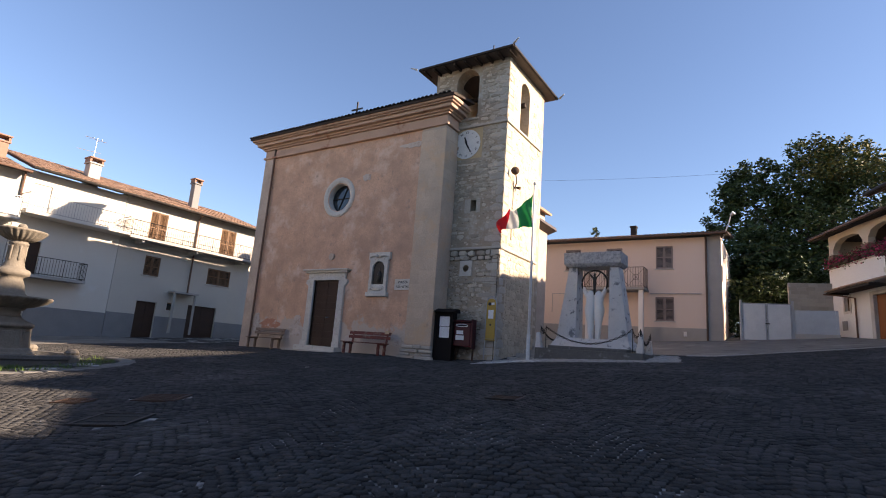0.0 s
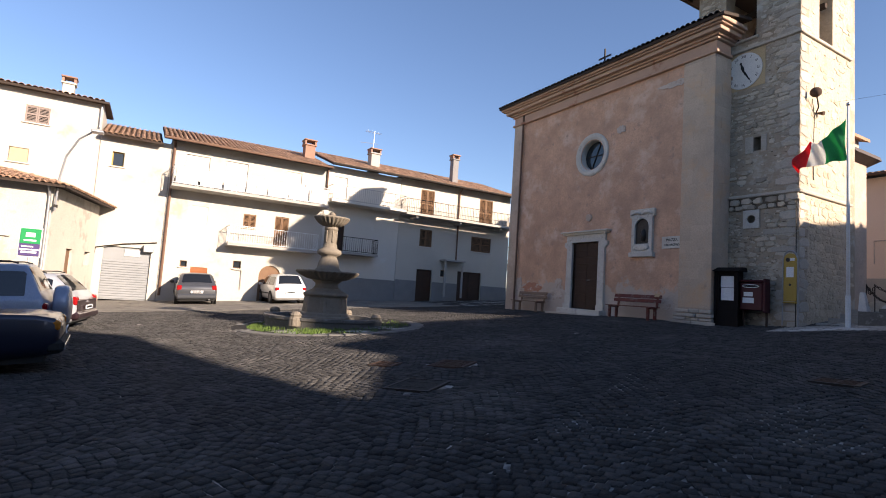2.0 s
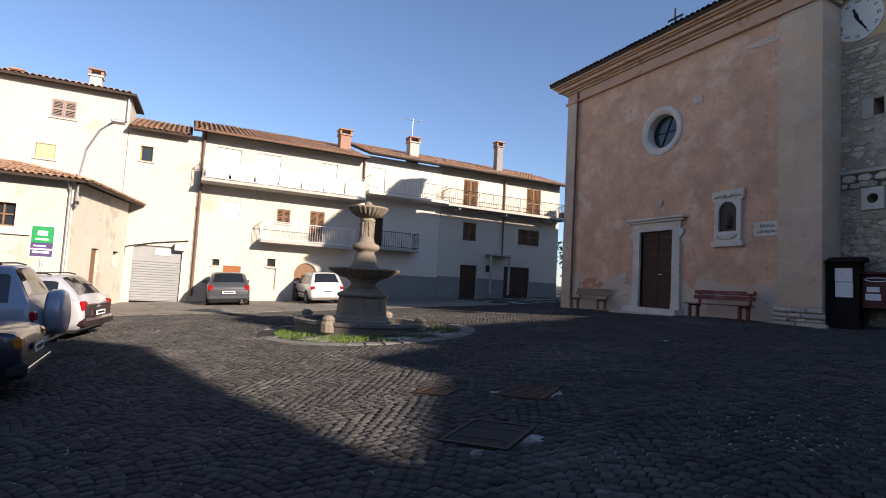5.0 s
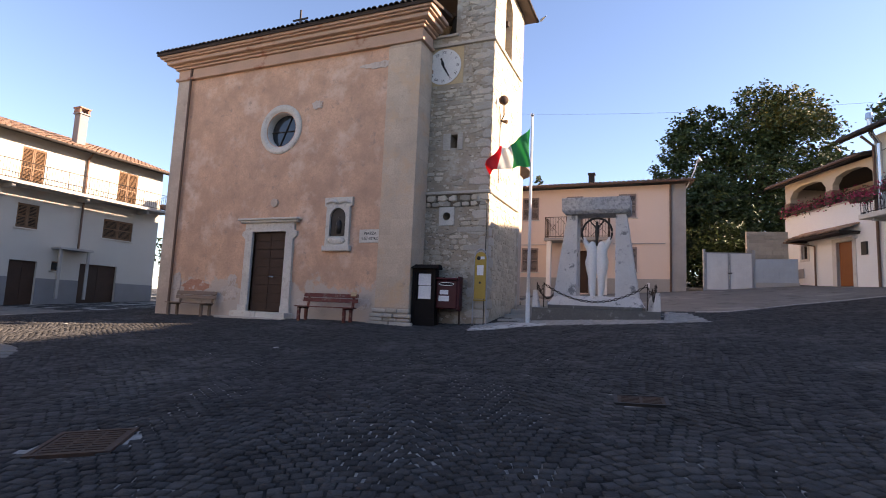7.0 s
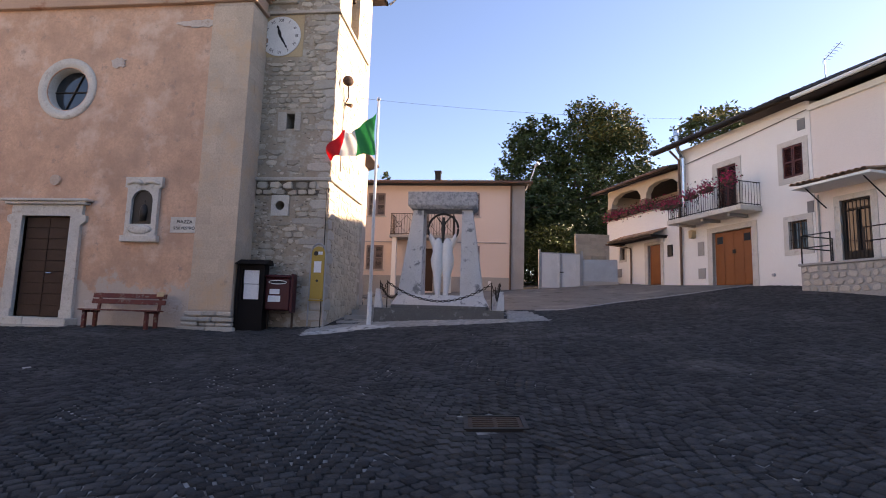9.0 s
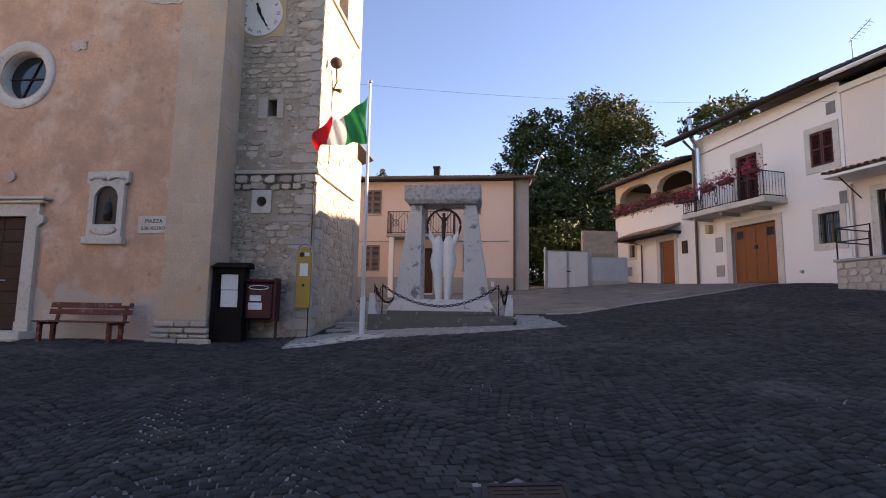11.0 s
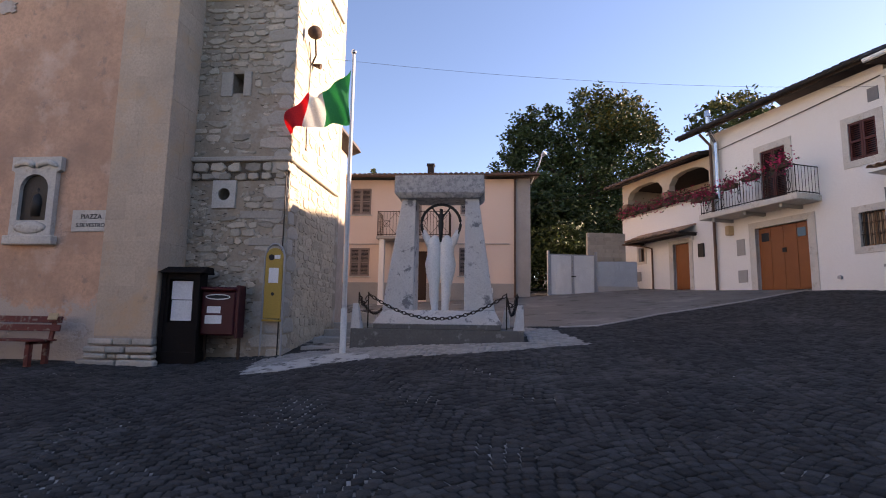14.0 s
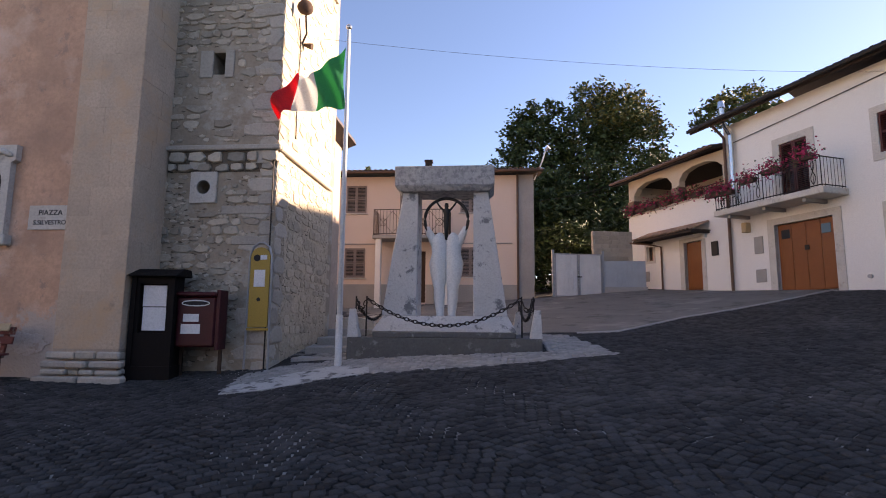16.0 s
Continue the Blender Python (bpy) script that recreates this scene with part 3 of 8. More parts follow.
for z0, z1, o, n in ((0.5, 0.80, 0.24, 4), (0.80, 1.06, 0.19, 2), (1.06, 1.17, 0.11, 4), (1.17, 1.31, 0.13, 3), (1.31, 1.45, 0.07, 3)):
    cuts = [-11.2 - o] + sorted(-11.2 + 1.14 * (k + bb.uniform(-0.25, 0.25)) / n for k in range(1, n)) + [-10.06 + o]
    for p0, p1 in zip(cuts, cuts[1:]):
        part("base_block", C(B((p0 + 0.008, p1 - 0.008, FY - 0.06 - o + bb.uniform(-0.03, 0.03), FY - 0.063, z0, z1 - 0.012 - bb.uniform(0, 0.02)), bev=0.024)), quoin_mat, church)
    part("base_block", C(B((-10.058, -10.06 + 0.4 * o + bb.uniform(-0.01, 0.01), FY - 0.06, FY + 0.5, z0, z1 - 0.015), bev=0.024)), quoin_mat, church)
# squared blocks of the right pilaster, front and return
pb = random.Random(77)
z = 1.47
while z < 9.7:
    dz = min(pb.uniform(0.34, 0.52), 9.84 - z)
    cut = pb.uniform(-10.85, -10.4)
    for x0, x1 in ((-11.2, cut), (cut, -10.052)):
        part("pilaster_block", C(B((x0 + 0.0012, x1 - 0.0012, FY - 0.066 - pb.uniform(0, 0.003), FY - 0.0605, z + 0.0012, z + dz - 0.0012), bev=0.002)), pilaster_stone, church)
    cut = FY + pb.uniform(0.25, 0.65)
    for y0, y1 in ((FY - 0.058, cut), (cut, FY + 0.9)):
        part("pilaster_block", C(B((-10.0595, -10.052 + pb.uniform(0, 0.006), y0 + 0.0012, y1 - 0.0012, z + 0.0012, z + dz - 0.0012), bev=0.002)), pilaster_stone, church)
    z += dz
# entablature with returns at both ends
for nm, z0, z1, o in (("architrave_moulding", 9.86, 9.96, 0.14), ("frieze", 9.962, 10.298, 0.07), ("cornice_moulding", 10.30, 10.38, 0.16), ("cornice_moulding", 10.382, 10.46, 0.24), ("cornice_moulding", 10.462, 10.60, 0.40), ("cornice_moulding", 10.602, 10.66, 0.50), ("cornice_moulding", 10.662, 10.80, 0.58)):
    part(nm, C(B((-20.5 - o, -10.1 + o, FY - o, FY + 0.75 + (0 if z0 < 10 else 0.05), z0, z1), bev=0.015)), cornice_mat, church)
rf = thing("church_roof", pose(0, 0, 0), "curved clay tile roof of the church", "roof")
tiled_roof(rf, -21.15, -9.45, FY - 0.66, 10.83, FY + 0.9, 11.12, (darktile, darktiles), pitch=0.2)
bm = bmesh.new()
for sx, xe in ((-1, -20.9), (1, -10.0)):
    vs = [bm.verts.new(p) for p in ((xe, FY + 0.8, 9.25), (-15.4, FY + 0.8, 10.95), (-15.4, 27.3, 10.95), (xe, 27.3, 9.25), (xe, FY + 0.8, 9.12), (-15.4, FY + 0.8, 10.82), (-15.4, 27.3, 10.82), (xe, 27.3, 9.12))]
    for f in ((0, 1, 2, 3), (4, 5, 6, 7), (0, 1, 5, 4), (2, 3, 7, 6), (0, 3, 7, 4)):
        bm.faces.new([vs[i] for i in f])
bmesh.ops.recalc_face_normals(bm, faces=bm.faces[:])
part("nave_roof", bm, tiles_mat, rf)
# oculus
ring = bmesh.new()
lathe(ring, [(0.60, 0.35), (0.60, 0.06), (0.64, 0.0), (0.74, -0.045), (0.86, -0.05), (0.89, -0.02), (0.89, 0.03), (0.64, 0.04), (0.62, 0.35)], n=48)
bmesh.ops.transform(ring, matrix=pose(OC[0], FY, OC[1], -90, 0, 0), verts=ring.verts[:])
bmesh.ops.delete(ring, geom=[f for f in ring.faces if len(f.verts) > 4], context="FACES")
window_1 = part("round_window", C(ring), white_stone, church, "round window with a pale stone ring", smooth=True)
part("pane", C(holed(disc(*OC, 0.615), [], FY + 0.28, FY + 0.30)), glass, window_1)
part("glazing_bar", C(T([(OC[0] - 0.6, FY + 0.26, OC[1]), (OC[0] + 0.6, FY + 0.26, OC[1])], 0.018)), iron, window_1)
part("glazing_bar", C(T([(OC[0] - 0.24, FY + 0.26, OC[1] - 0.55), (OC[0] + 0.24, FY + 0.26, OC[1] + 0.55)], 0.018)), iron, window_1)
# portal
portal = part("portal", C(holed([(-16.5, 1.0), (-14.42, 1.0), (-14.42, 1.05), (-14.45, 3.6), (-14.3, 3.72), (-14.3, 3.86), (-14.42, 3.9), (-14.42, 4.16), (-16.5, 4.16), (-16.5, 3.9), (-16.62, 3.86), (-16.62, 3.72), (-16.47, 3.6)], [rect(-16.18, -14.75, 1.02, 3.86)], FY - 0.10, FY + 0.12)), white_stone, church, "weathered white stone door surround")
part("portal_cornice", C(B((-16.66, -14.27, FY - 0.2, FY, 4.162, 4.24), (-16.74, -14.19, FY - 0.27, FY, 4.242, 4.31), bev=0.015)), white_stone, portal)
part("jamb_base", C(B((-16.56, -16.18, FY - 0.14, FY - 0.101, 1.0, 1.35), bev=0.01)), white_stone, portal)
part("jamb_base", C(B((-14.75, -14.37, FY - 0.14, FY - 0.101, 1.0, 1.35), bev=0.01)), white_stone, portal)
part("threshold_step", C(B((-16.62, -15.5, FY - 0.42, FY + 0.3, 0.9, 1.15), (-15.49, -14.3, FY - 0.42, FY + 0.3, 0.9, 1.14), bev=0.02)), white_stone, portal)
part("lower_step", C(B((-16.95, -14.15, FY - 0.75, FY - 0.3, 0.66, 0.96), bev=0.02)), quoin_mat, portal)
door_1 = part("church_door", C(B((-16.18, -14.75, FY + 0.10, FY + 0.15, 1.15, 3.86))), door_wood, church, "dark weathered double plank door")
for lf in range(2):
    for k in range(9):
        z0 = 1.17 + k * 0.298
        a = -16.16 + lf * 0.70
        part("plank", C(B((a, a + 0.69, FY + 0.06, FY + 0.098, z0, z0 + 0.288), bev=0.008)), door_wood, door_1)
part("door_handle", C(T([(-15.42, FY + 0.04, 2.32), (-15.22, FY + 0.02, 2.32)], 0.018)), chrome, door_1, "pale metal handle")
part("crest", C(holed(disc(-15.38, 4.86, 0.15, 14), [], FY - 0.06, FY)), greyplaster, church, "small worn round stone crest")
# patches where the plaster has come away near the ground
pw = random.Random(12)
for layer, (cx, cz, w, h, mt) in enumerate(((-18.7, 1.95, 1.5, 0.5, bare_red), (-17.1, 1.75, 1.1, 0.55, bare_pale), (-18.0, 1.55, 2.2, 0.45, bare_pale), (-13.6, 1.50, 1.3, 0.35, bare_pale), (-11.7, 1.55, 0.8, 0.45, bare_pale), (-17.0, 2.15, 0.5, 0.5, bare_pale), (-19.6, 2.0, 0.5, 0.9, bare_pale), (-11.6, 9.3, 1.3, 0.25, bare_pale), (-13.9, 8.2, 0.5, 0.35, bare_pale))):
    n = 22
    ring_ = [(cx + math.cos(6.283 * q / n) * w / 2 * pw.uniform(0.65, 1.1), cz + math.sin(6.283 * q / n) * h / 2 * pw.uniform(0.6, 1.15)) for q in range(n)]
    part("bare_patch", C(holed(ring_, [], FY - 0.005 - 0.003 * layer, FY - 0.001)), mt, church, "patch of bare worn render")
# memorial niche
niche = thing("memorial_plaque", pose(-12.72, FY, 3.2), "white stone memorial frame with a dark bronze relief", "plaque")


def NI(bm):
    bmesh.ops.transform(bm, matrix=pose(12.72, -FY, -3.2), verts=bm.verts[:])
    return bm


part("stone_frame", NI(holed([(-13.16, 3.36), (-12.28, 3.36), (-12.28, 4.62), (-12.2, 4.66), (-12.2, 4.93), (-13.24, 4.93), (-13.24, 4.66), (-13.16, 4.62)], [arch(-13.02, -12.42, 3.66, 4.58)], FY - 0.11, FY - 0.002)), white_stone, niche)
part("stone_sill", NI(B((-13.24, -12.2, FY - 0.16, FY - 0.002, 3.18, 3.355), bev=0.015)), white_stone, niche)
bm = bmesh.new()
for sx in (-1, 1):
    tube(bm, [(-12.72 + sx * t * 0.46, FY - 0.12, 4.72 + 0.1 * math.sin(t * 3.1)) for t in (0.05, 0.3, 0.6, 0.9, 1.0)], [0.05, 0.07, 0.06, 0.05, 0.02], 8)
part("carved_scroll", NI(bm), white_stone, niche, smooth=True)
bm = bmesh.new()
lathe(bm, [(0.02, -0.06), (0.2, -0.05), (0.26, 0.0)], n=16)
bmesh.ops.transform(bm, matrix=pose(-12.72, FY - 0.11, 3.52, -90, 0, 0) @ Matrix.Diagonal((1.35, 0.5, 0.6, 1)), verts=bm.verts[:])
part("carved_shield", NI(bm), white_stone, niche, smooth=True)
bm = holed(arch(-13.02, -12.42, 3.66, 4.58), [], FY - 0.03, FY - 0.002)
part("bronze_panel", NI(bm), bronze, niche, "dark bronze panel")
bm = bmesh.new()
lathe(bm, [(0.10, 3.75), (0.12, 4.0), (0.09, 4.15), (0.03, 4.22), (0.05, 4.28), (0.02, 4.35)], n=12, cx=-12.7, cy=FY + 0.0)
part("relief", NI(bm), bronze, niche, smooth=True)
# street name sign
sign = thing("street_sign", pose(-11.52, FY, 3.45), "white marble street name plate with black letters", "sign")
part("plate", B((-0.40, 0.40, -0.03, -0.002, 0, 0.42), bev=0.006), white_stone, sign)
part("lettering", lettering("PIAZZA", 0.13, pose(0, -0.032, 0.29)), ink, sign, "black lettering")
part("lettering", lettering("S.SILVESTRO", 0.11, pose(0, -0.032, 0.12)), ink, sign, "black lettering")
# roof cross
cr = thing("roof_cross", pose(-15.0, FY + 0.1, 10.85), "thin dark iron cross on the church roof", "cross")
part("upright", B((-0.03, 0.03, -0.02, 0.02, 0, 1.05)), iron, cr)
part("crossbar", B((-0.32, 0.32, -0.021, 0.021, 0.66, 0.72)), iron, cr)
dp = solid("downpipe", T([(-19.86, FY - 0.1, 10.3), (-19.86, FY - 0.1, 0.9)], 0.045), copper_pipe, "thin brown downpipe on the church front", "pipe")

# ---- bell tower ----
TX0, TX1, TY0, TY1 = -11.3, -7.94, 17.05, 20.28
tower = thing("bell_tower", pose(-9.3, TY0, 0.9), "rubble stone bell tower with a shallow hipped roof", "tower")


def TW(bm):
    bmesh.ops.transform(bm, matrix=pose(9.3, -TY0, -0.9), verts=bm.verts[:])
    return bm


SIDE = Matrix(((0, -1, 0, TX1), (1, 0, 0, 0), (0, 0, 1, 0), (0, 0, 0, 1)))


def east(bm):
    """A slab drawn with x as the world's y, turned into the tower's right face."""
    bmesh.ops.transform(bm, matrix=SIDE, verts=bm.verts[:])
    return bm


front_hole = arch(-10.3, -9.26, 10.42, 12.56)
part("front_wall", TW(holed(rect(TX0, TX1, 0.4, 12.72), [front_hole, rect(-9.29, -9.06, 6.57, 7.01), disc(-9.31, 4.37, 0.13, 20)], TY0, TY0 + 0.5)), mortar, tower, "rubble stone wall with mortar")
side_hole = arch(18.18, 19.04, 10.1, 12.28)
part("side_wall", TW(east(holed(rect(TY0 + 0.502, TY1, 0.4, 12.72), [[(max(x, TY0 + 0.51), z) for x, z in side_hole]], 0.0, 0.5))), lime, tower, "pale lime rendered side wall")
part("back_wall", TW(B((TX0, TX1, TY1 + 0.002, TY1 + 0.3, 0.4, 10.0), (TX0, -10.2, TY1 + 0.002, TY1 + 0.3, 10.002, 12.72), (-8.9, TX1, TY1 + 0.002, TY1 + 0.3, 10.0, 12.72), (-10.2, -8.9, TY1 + 0.002, TY1 + 0.3, 12.2, 12.72))), mortar, tower)
part("left_wall", TW(B((TX0, TX0 + 0.4, TY0 + 0.502, TY1, 0.4, 12.72))), mortar, tower)
part("belfry_floor", TW(B((TX0 + 0.41, TX1 - 0.51, TY0 + 0.51, TY1, 9.7, 9.9))), cement, tower)
part("dark_core", TW(B((TX0 + 0.5, TX1 - 0.6, TY0 + 0.8, TY0 + 0.9, 0.4, 9.6))), greybase, tower)
# ledges
part("lower_ledge", TW(B((TX0 + 1.2, TX1 + 0.08, TY0 - 0.10, TY0 - 0.002, 5.06, 5.16), (TX1 + 0.002, TX1 + 0.08, TY0, TY1, 5.06, 5.16), bev=0.02)), quoin_mat, tower)
part("upper_ledge", TW(B((TX0 + 1.1, TX1 + 0.07, TY0 - 0.08, TY0 - 0.002, 9.98, 10.08), (TX1 + 0.002, TX1 + 0.07, TY0, TY1, 9.98, 10.08), bev=0.015)), quoin_mat, tower)
part("belfry_sill", TW(B((-10.38, -9.18, TY0 - 0.06, TY0 + 0.5, 10.32, 10.41), bev=0.015)), quoin_mat, tower)
# low masonry batter below the ledge
part("batter", TW(B((TX0 + 1.2, TX1 + 0.05, TY0 - 0.05, TY0 - 0.003, 0.4, 0.9))), mortar, tower)
# dressed corner stones and rubble, pieces with edges of their own
rng = random.Random(4)


def stone_mesh(seed, mat, jag=0.16):
    """An irregular block, one unit across, slightly domed on its face (-y)."""
    r = random.Random(seed)
    n = r.choice((5, 6, 7, 8))
    pts = []
    for k in range(n):
        a = 2 * math.pi * (k + r.uniform(-0.25, 0.25)) / n
        c, s = math.cos(a), math.sin(a)
        q = 1.0 / max(abs(c), abs(s)) ** 0.7
        pts.append((0.5 * c * q * r.uniform(1 - jag, 1), 0.5 * s * q * r.uniform(1 - jag, 1)))
    bm = bmesh.new()
    back = [bm.verts.new((x, 0, z)) for x, z in pts]
    mid = [bm.verts.new((x, -0.6, z)) for x, z in pts]
    top = [bm.verts.new((x * 0.86, -1.0, z * 0.84)) for x, z in pts]
    for q0, q1 in ((back, mid), (mid, top)):
        for k in range(n):
            bm.faces.new((q0[k], q0[(k + 1) % n], q1[(k + 1) % n], q1[k]))
    bm.faces.new(top)
    bmesh.ops.recalc_face_normals(bm, faces=bm.faces[:])
    return mesh_of("stone", bm, mat)


STONES = [stone_mesh(s, rubble) for s in range(14)]
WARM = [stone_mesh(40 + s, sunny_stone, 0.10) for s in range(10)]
ROUGH = [stone_mesh(60 + s, rubble, 0.10) for s in range(10)]
BLOCKS = [stone_mesh(100 + s, quoin_mat, 0.04) for s in range(6)]
INV = pose(9.3, -TY0, -0.9)


def lay(name, mesh, m, sx, sy, sz, parent):
    ob = new(name, mesh)
    ob.parent = parent
    ob.matrix_basis = INV @ m @ Matrix.Diagonal((sx, sy, sz, 1))
    return ob


z = 1.0
k = 0
while z < 12.5:
    h = rng.uniform(0.22, 0.36)
    if not (4.98 < z + h / 2 < 5.22):
        a, b = (0.62, 0.34) if k % 2 else (0.36, 0.6)
        a *= rng.uniform(0.85, 1.15)
        lay("quoin", rng.choice(BLOCKS), pose(TX1 - a / 2 + 0.01, TY0, z + h / 2), a, rng.uniform(0.015, 0.03), h * 0.96, tower)
        lay("quoin", rng.choice(BLOCKS), pose(TX1, TY0 + b / 2 - 0.01, z + h / 2, 0, 0, 90), b, rng.uniform(0.012, 0.025), h * 0.96, tower)
    z += h
    k += 1
HOLES = [(-10.42, -9.14, 10.2, 12.66), (-10.46, -8.98, 8.62, 10.05), (-9.62, -9.0, 4.02, 4.72), (-9.6, -8.85, 6.45, 7.1), (-8.5, -7.7, 0.9, 3.3), (-20, -7, 4.62, 5.2)]
count = 0
z = 1.3
while z < 12.5:
    h = rng.uniform(0.09, 0.19)
    bare = 5.3 < z < 6.9
    x = -11.2
    while x < -8.3:
        w = rng.uniform(0.16, 0.50)
        cx, cz = x + w / 2, z + h / 2
        blocked = any(a < cx + w / 2 and cx - w / 2 < b and c < cz + h / 2 and cz - h / 2 < d for a, b, c, d in HOLES)
        chance = 0.25 if bare else (0.85 if 7.0 < z < 8.7 or 4.7 < z < 5.2 or z > 10.3 else 0.62)
        if not blocked and rng.random() < chance and count < 420:
            lay("stone", rng.choice(STONES + ROUGH), pose(cx, TY0, cz, 0, rng.uniform(-6, 6), 0), w * 0.95, rng.uniform(0.012, 0.04), h * 0.92, tower)
            count += 1
        x += w
    z += h
z = 1.4
while z < 12.4:
    h = rng.uniform(0.12, 0.28)
    y = TY0 + 0.62
    while y < TY1 - 0.15:
        w = rng.uniform(0.18, 0.5)
        if rng.random() < (0.8 if z < 5 else 0.3) and not (18.05 < y + w and y < 19.15 and 9.9 < z + h and z < 12.4) and not (4.85 < z < 5.2):
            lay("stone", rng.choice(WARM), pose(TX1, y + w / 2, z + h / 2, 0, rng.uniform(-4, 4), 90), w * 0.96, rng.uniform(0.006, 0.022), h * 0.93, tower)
        y += w
    z += h
# small infill stones of the rubble, joined
V, F = [], []
for i in range(2600):
    z = rng.uniform(1.1, 12.6)
    x = rng.uniform(-11.2, -8.1)
    w, h = rng.uniform(0.05, 0.17), rng.uniform(0.04, 0.10)
    if any(a < x + w / 2 and x - w / 2 < b and c < z + h / 2 and z - h / 2 < d for a, b, c, d in HOLES) or (5.3 < z < 6.6 and rng.random() < 0.75):
        continue
    n = rng.choice((5, 6, 7))
    t0 = rng.uniform(0, 6)
    pts = [(math.cos(t0 + 6.283 * q / n) * rng.uniform(0.75, 1.1), math.sin(t0 + 6.283 * q / n) * rng.uniform(0.75, 1.1)) for q in range(n)]
    k0 = len(V)
    pr = rng.uniform(0.006, 0.02)
    V += [(x + a * w / 2, TY0, z + b * h / 2) for a, b in pts] + [(x + a * w * 0.4, TY0 - pr, z + b * h * 0.4) for a, b in pts]
    F += [(k0 + q, k0 + (q + 1) % n, k0 + n + (q + 1) % n, k0 + n + q) for q in range(n)] + [tuple(range(k0 + n, k0 + 2 * n))]
me = bpy.data.meshes.new("small_stones")
me.from_pydata([tuple(INV @ Vector(v)) for v in V], [], F)
me.materials.append(rubbles)
ob = new("small_stones", me)
ob.parent = tower
tagged(ob, "small irregular infill stones in mortar", kind="stuff")
# slivers with chink shade in their colour, and small stones of the right face
for nm, mt, lab, n_ in (("chinks", dark_gap, "dark slivers painting shade into the rubble masonry", 900), ("side_stones", sunny_stone, "small warm stones of the side wall", 900)):
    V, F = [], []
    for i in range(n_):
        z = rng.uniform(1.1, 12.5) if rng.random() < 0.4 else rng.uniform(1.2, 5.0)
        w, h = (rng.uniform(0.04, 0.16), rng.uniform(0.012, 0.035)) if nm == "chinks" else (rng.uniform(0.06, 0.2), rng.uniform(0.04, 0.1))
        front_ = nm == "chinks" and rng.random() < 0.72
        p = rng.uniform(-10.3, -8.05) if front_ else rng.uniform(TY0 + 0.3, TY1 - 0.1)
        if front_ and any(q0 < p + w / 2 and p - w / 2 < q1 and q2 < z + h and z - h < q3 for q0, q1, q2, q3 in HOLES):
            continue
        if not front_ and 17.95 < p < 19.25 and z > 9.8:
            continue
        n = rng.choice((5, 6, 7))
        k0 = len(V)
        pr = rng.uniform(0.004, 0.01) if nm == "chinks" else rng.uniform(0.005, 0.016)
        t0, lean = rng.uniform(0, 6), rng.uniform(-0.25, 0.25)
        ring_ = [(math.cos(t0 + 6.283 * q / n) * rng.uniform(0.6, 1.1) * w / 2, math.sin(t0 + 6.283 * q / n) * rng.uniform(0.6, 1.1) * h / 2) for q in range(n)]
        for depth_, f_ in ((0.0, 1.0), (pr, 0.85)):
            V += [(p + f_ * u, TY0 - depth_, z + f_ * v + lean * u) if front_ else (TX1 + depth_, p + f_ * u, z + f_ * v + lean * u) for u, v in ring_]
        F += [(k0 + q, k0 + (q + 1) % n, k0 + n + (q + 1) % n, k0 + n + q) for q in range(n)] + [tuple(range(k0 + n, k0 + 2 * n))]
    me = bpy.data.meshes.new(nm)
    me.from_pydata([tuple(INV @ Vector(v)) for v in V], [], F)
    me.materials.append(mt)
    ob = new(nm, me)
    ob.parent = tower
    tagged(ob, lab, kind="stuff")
# uncut strip; its dark colour paints the shade between the ledge stones
gap_shade = TW(B((TX0 + 1.25, TX1 - 0.02, TY0 - 0.006, TY0 - 0.001, 4.66, 5.055)))
part("gap_course", gap_shade, dark_gap, tower, "flat dark strip painting the shade between rough stones")
for z0, z1, keep_ in ((4.83, 5.04, 0.9), (4.67, 4.82, 0.97)):
    x = -10.02
    while x < -8.05:
        w = rng.uniform(0.16, 0.40)
        if rng.random() < keep_:
            lay("stone", rng.choice(ROUGH), pose(x + w / 2, TY0, (z0 + z1) / 2 + rng.uniform(-0.012, 0.012), 0, rng.uniform(-4, 4), 0), w * 0.98, rng.uniform(0.05, 0.085), (z1 - z0) * 1.04, tower)
        x += w + rng.choice((0.01, 0.02, 0.06))
for x0, x1, z0, z1 in ((-8.95, -8.03, 3.86, 4.02), (-8.72, -8.03, 3.30, 3.46), (-9.62, -9.30, 4.70, 4.86)):
    part("dressed_block", TW(B((x0, x1, TY0 - 0.035, TY0 - 0.001, z0, z1), bev=0.012)), quoin_mat, tower)
part("slit_jamb", TW(B((-9.55, -9.295, TY0 - 0.03, TY0 - 0.001, 6.5, 7.05), (-9.055, -8.88, TY0 - 0.03, TY0 - 0.001, 6.5, 7.05), bev=0.01)), quoin_mat, tower)
part("holed_stone", TW(holed(rect(-9.56, -9.06, 4.08, 4.66), [disc(-9.31, 4.37, 0.13, 20)], TY0 - 0.05, TY0 - 0.001)), white_stone, tower, "square stone with a round hole")
# hipped roof
bm = bmesh.new()
e = 0.52
ex0, ex1, ey0, ey1, ze = TX0 - e, TX1 + 0.4, TY0 - 0.6, TY1 + 0.3 + e, 12.78
low = [bm.verts.new(p) for p in ((ex0, ey0, ze), (ex1, ey0, ze), (ex1, ey1, ze), (ex0, ey1, ze))]
low2 = [bm.verts.new((v.co.x, v.co.y, ze - 0.09)) for v in low]
apex = bm.verts.new(((ex0 + ex1) / 2, (ey0 + ey1) / 2, 13.75))
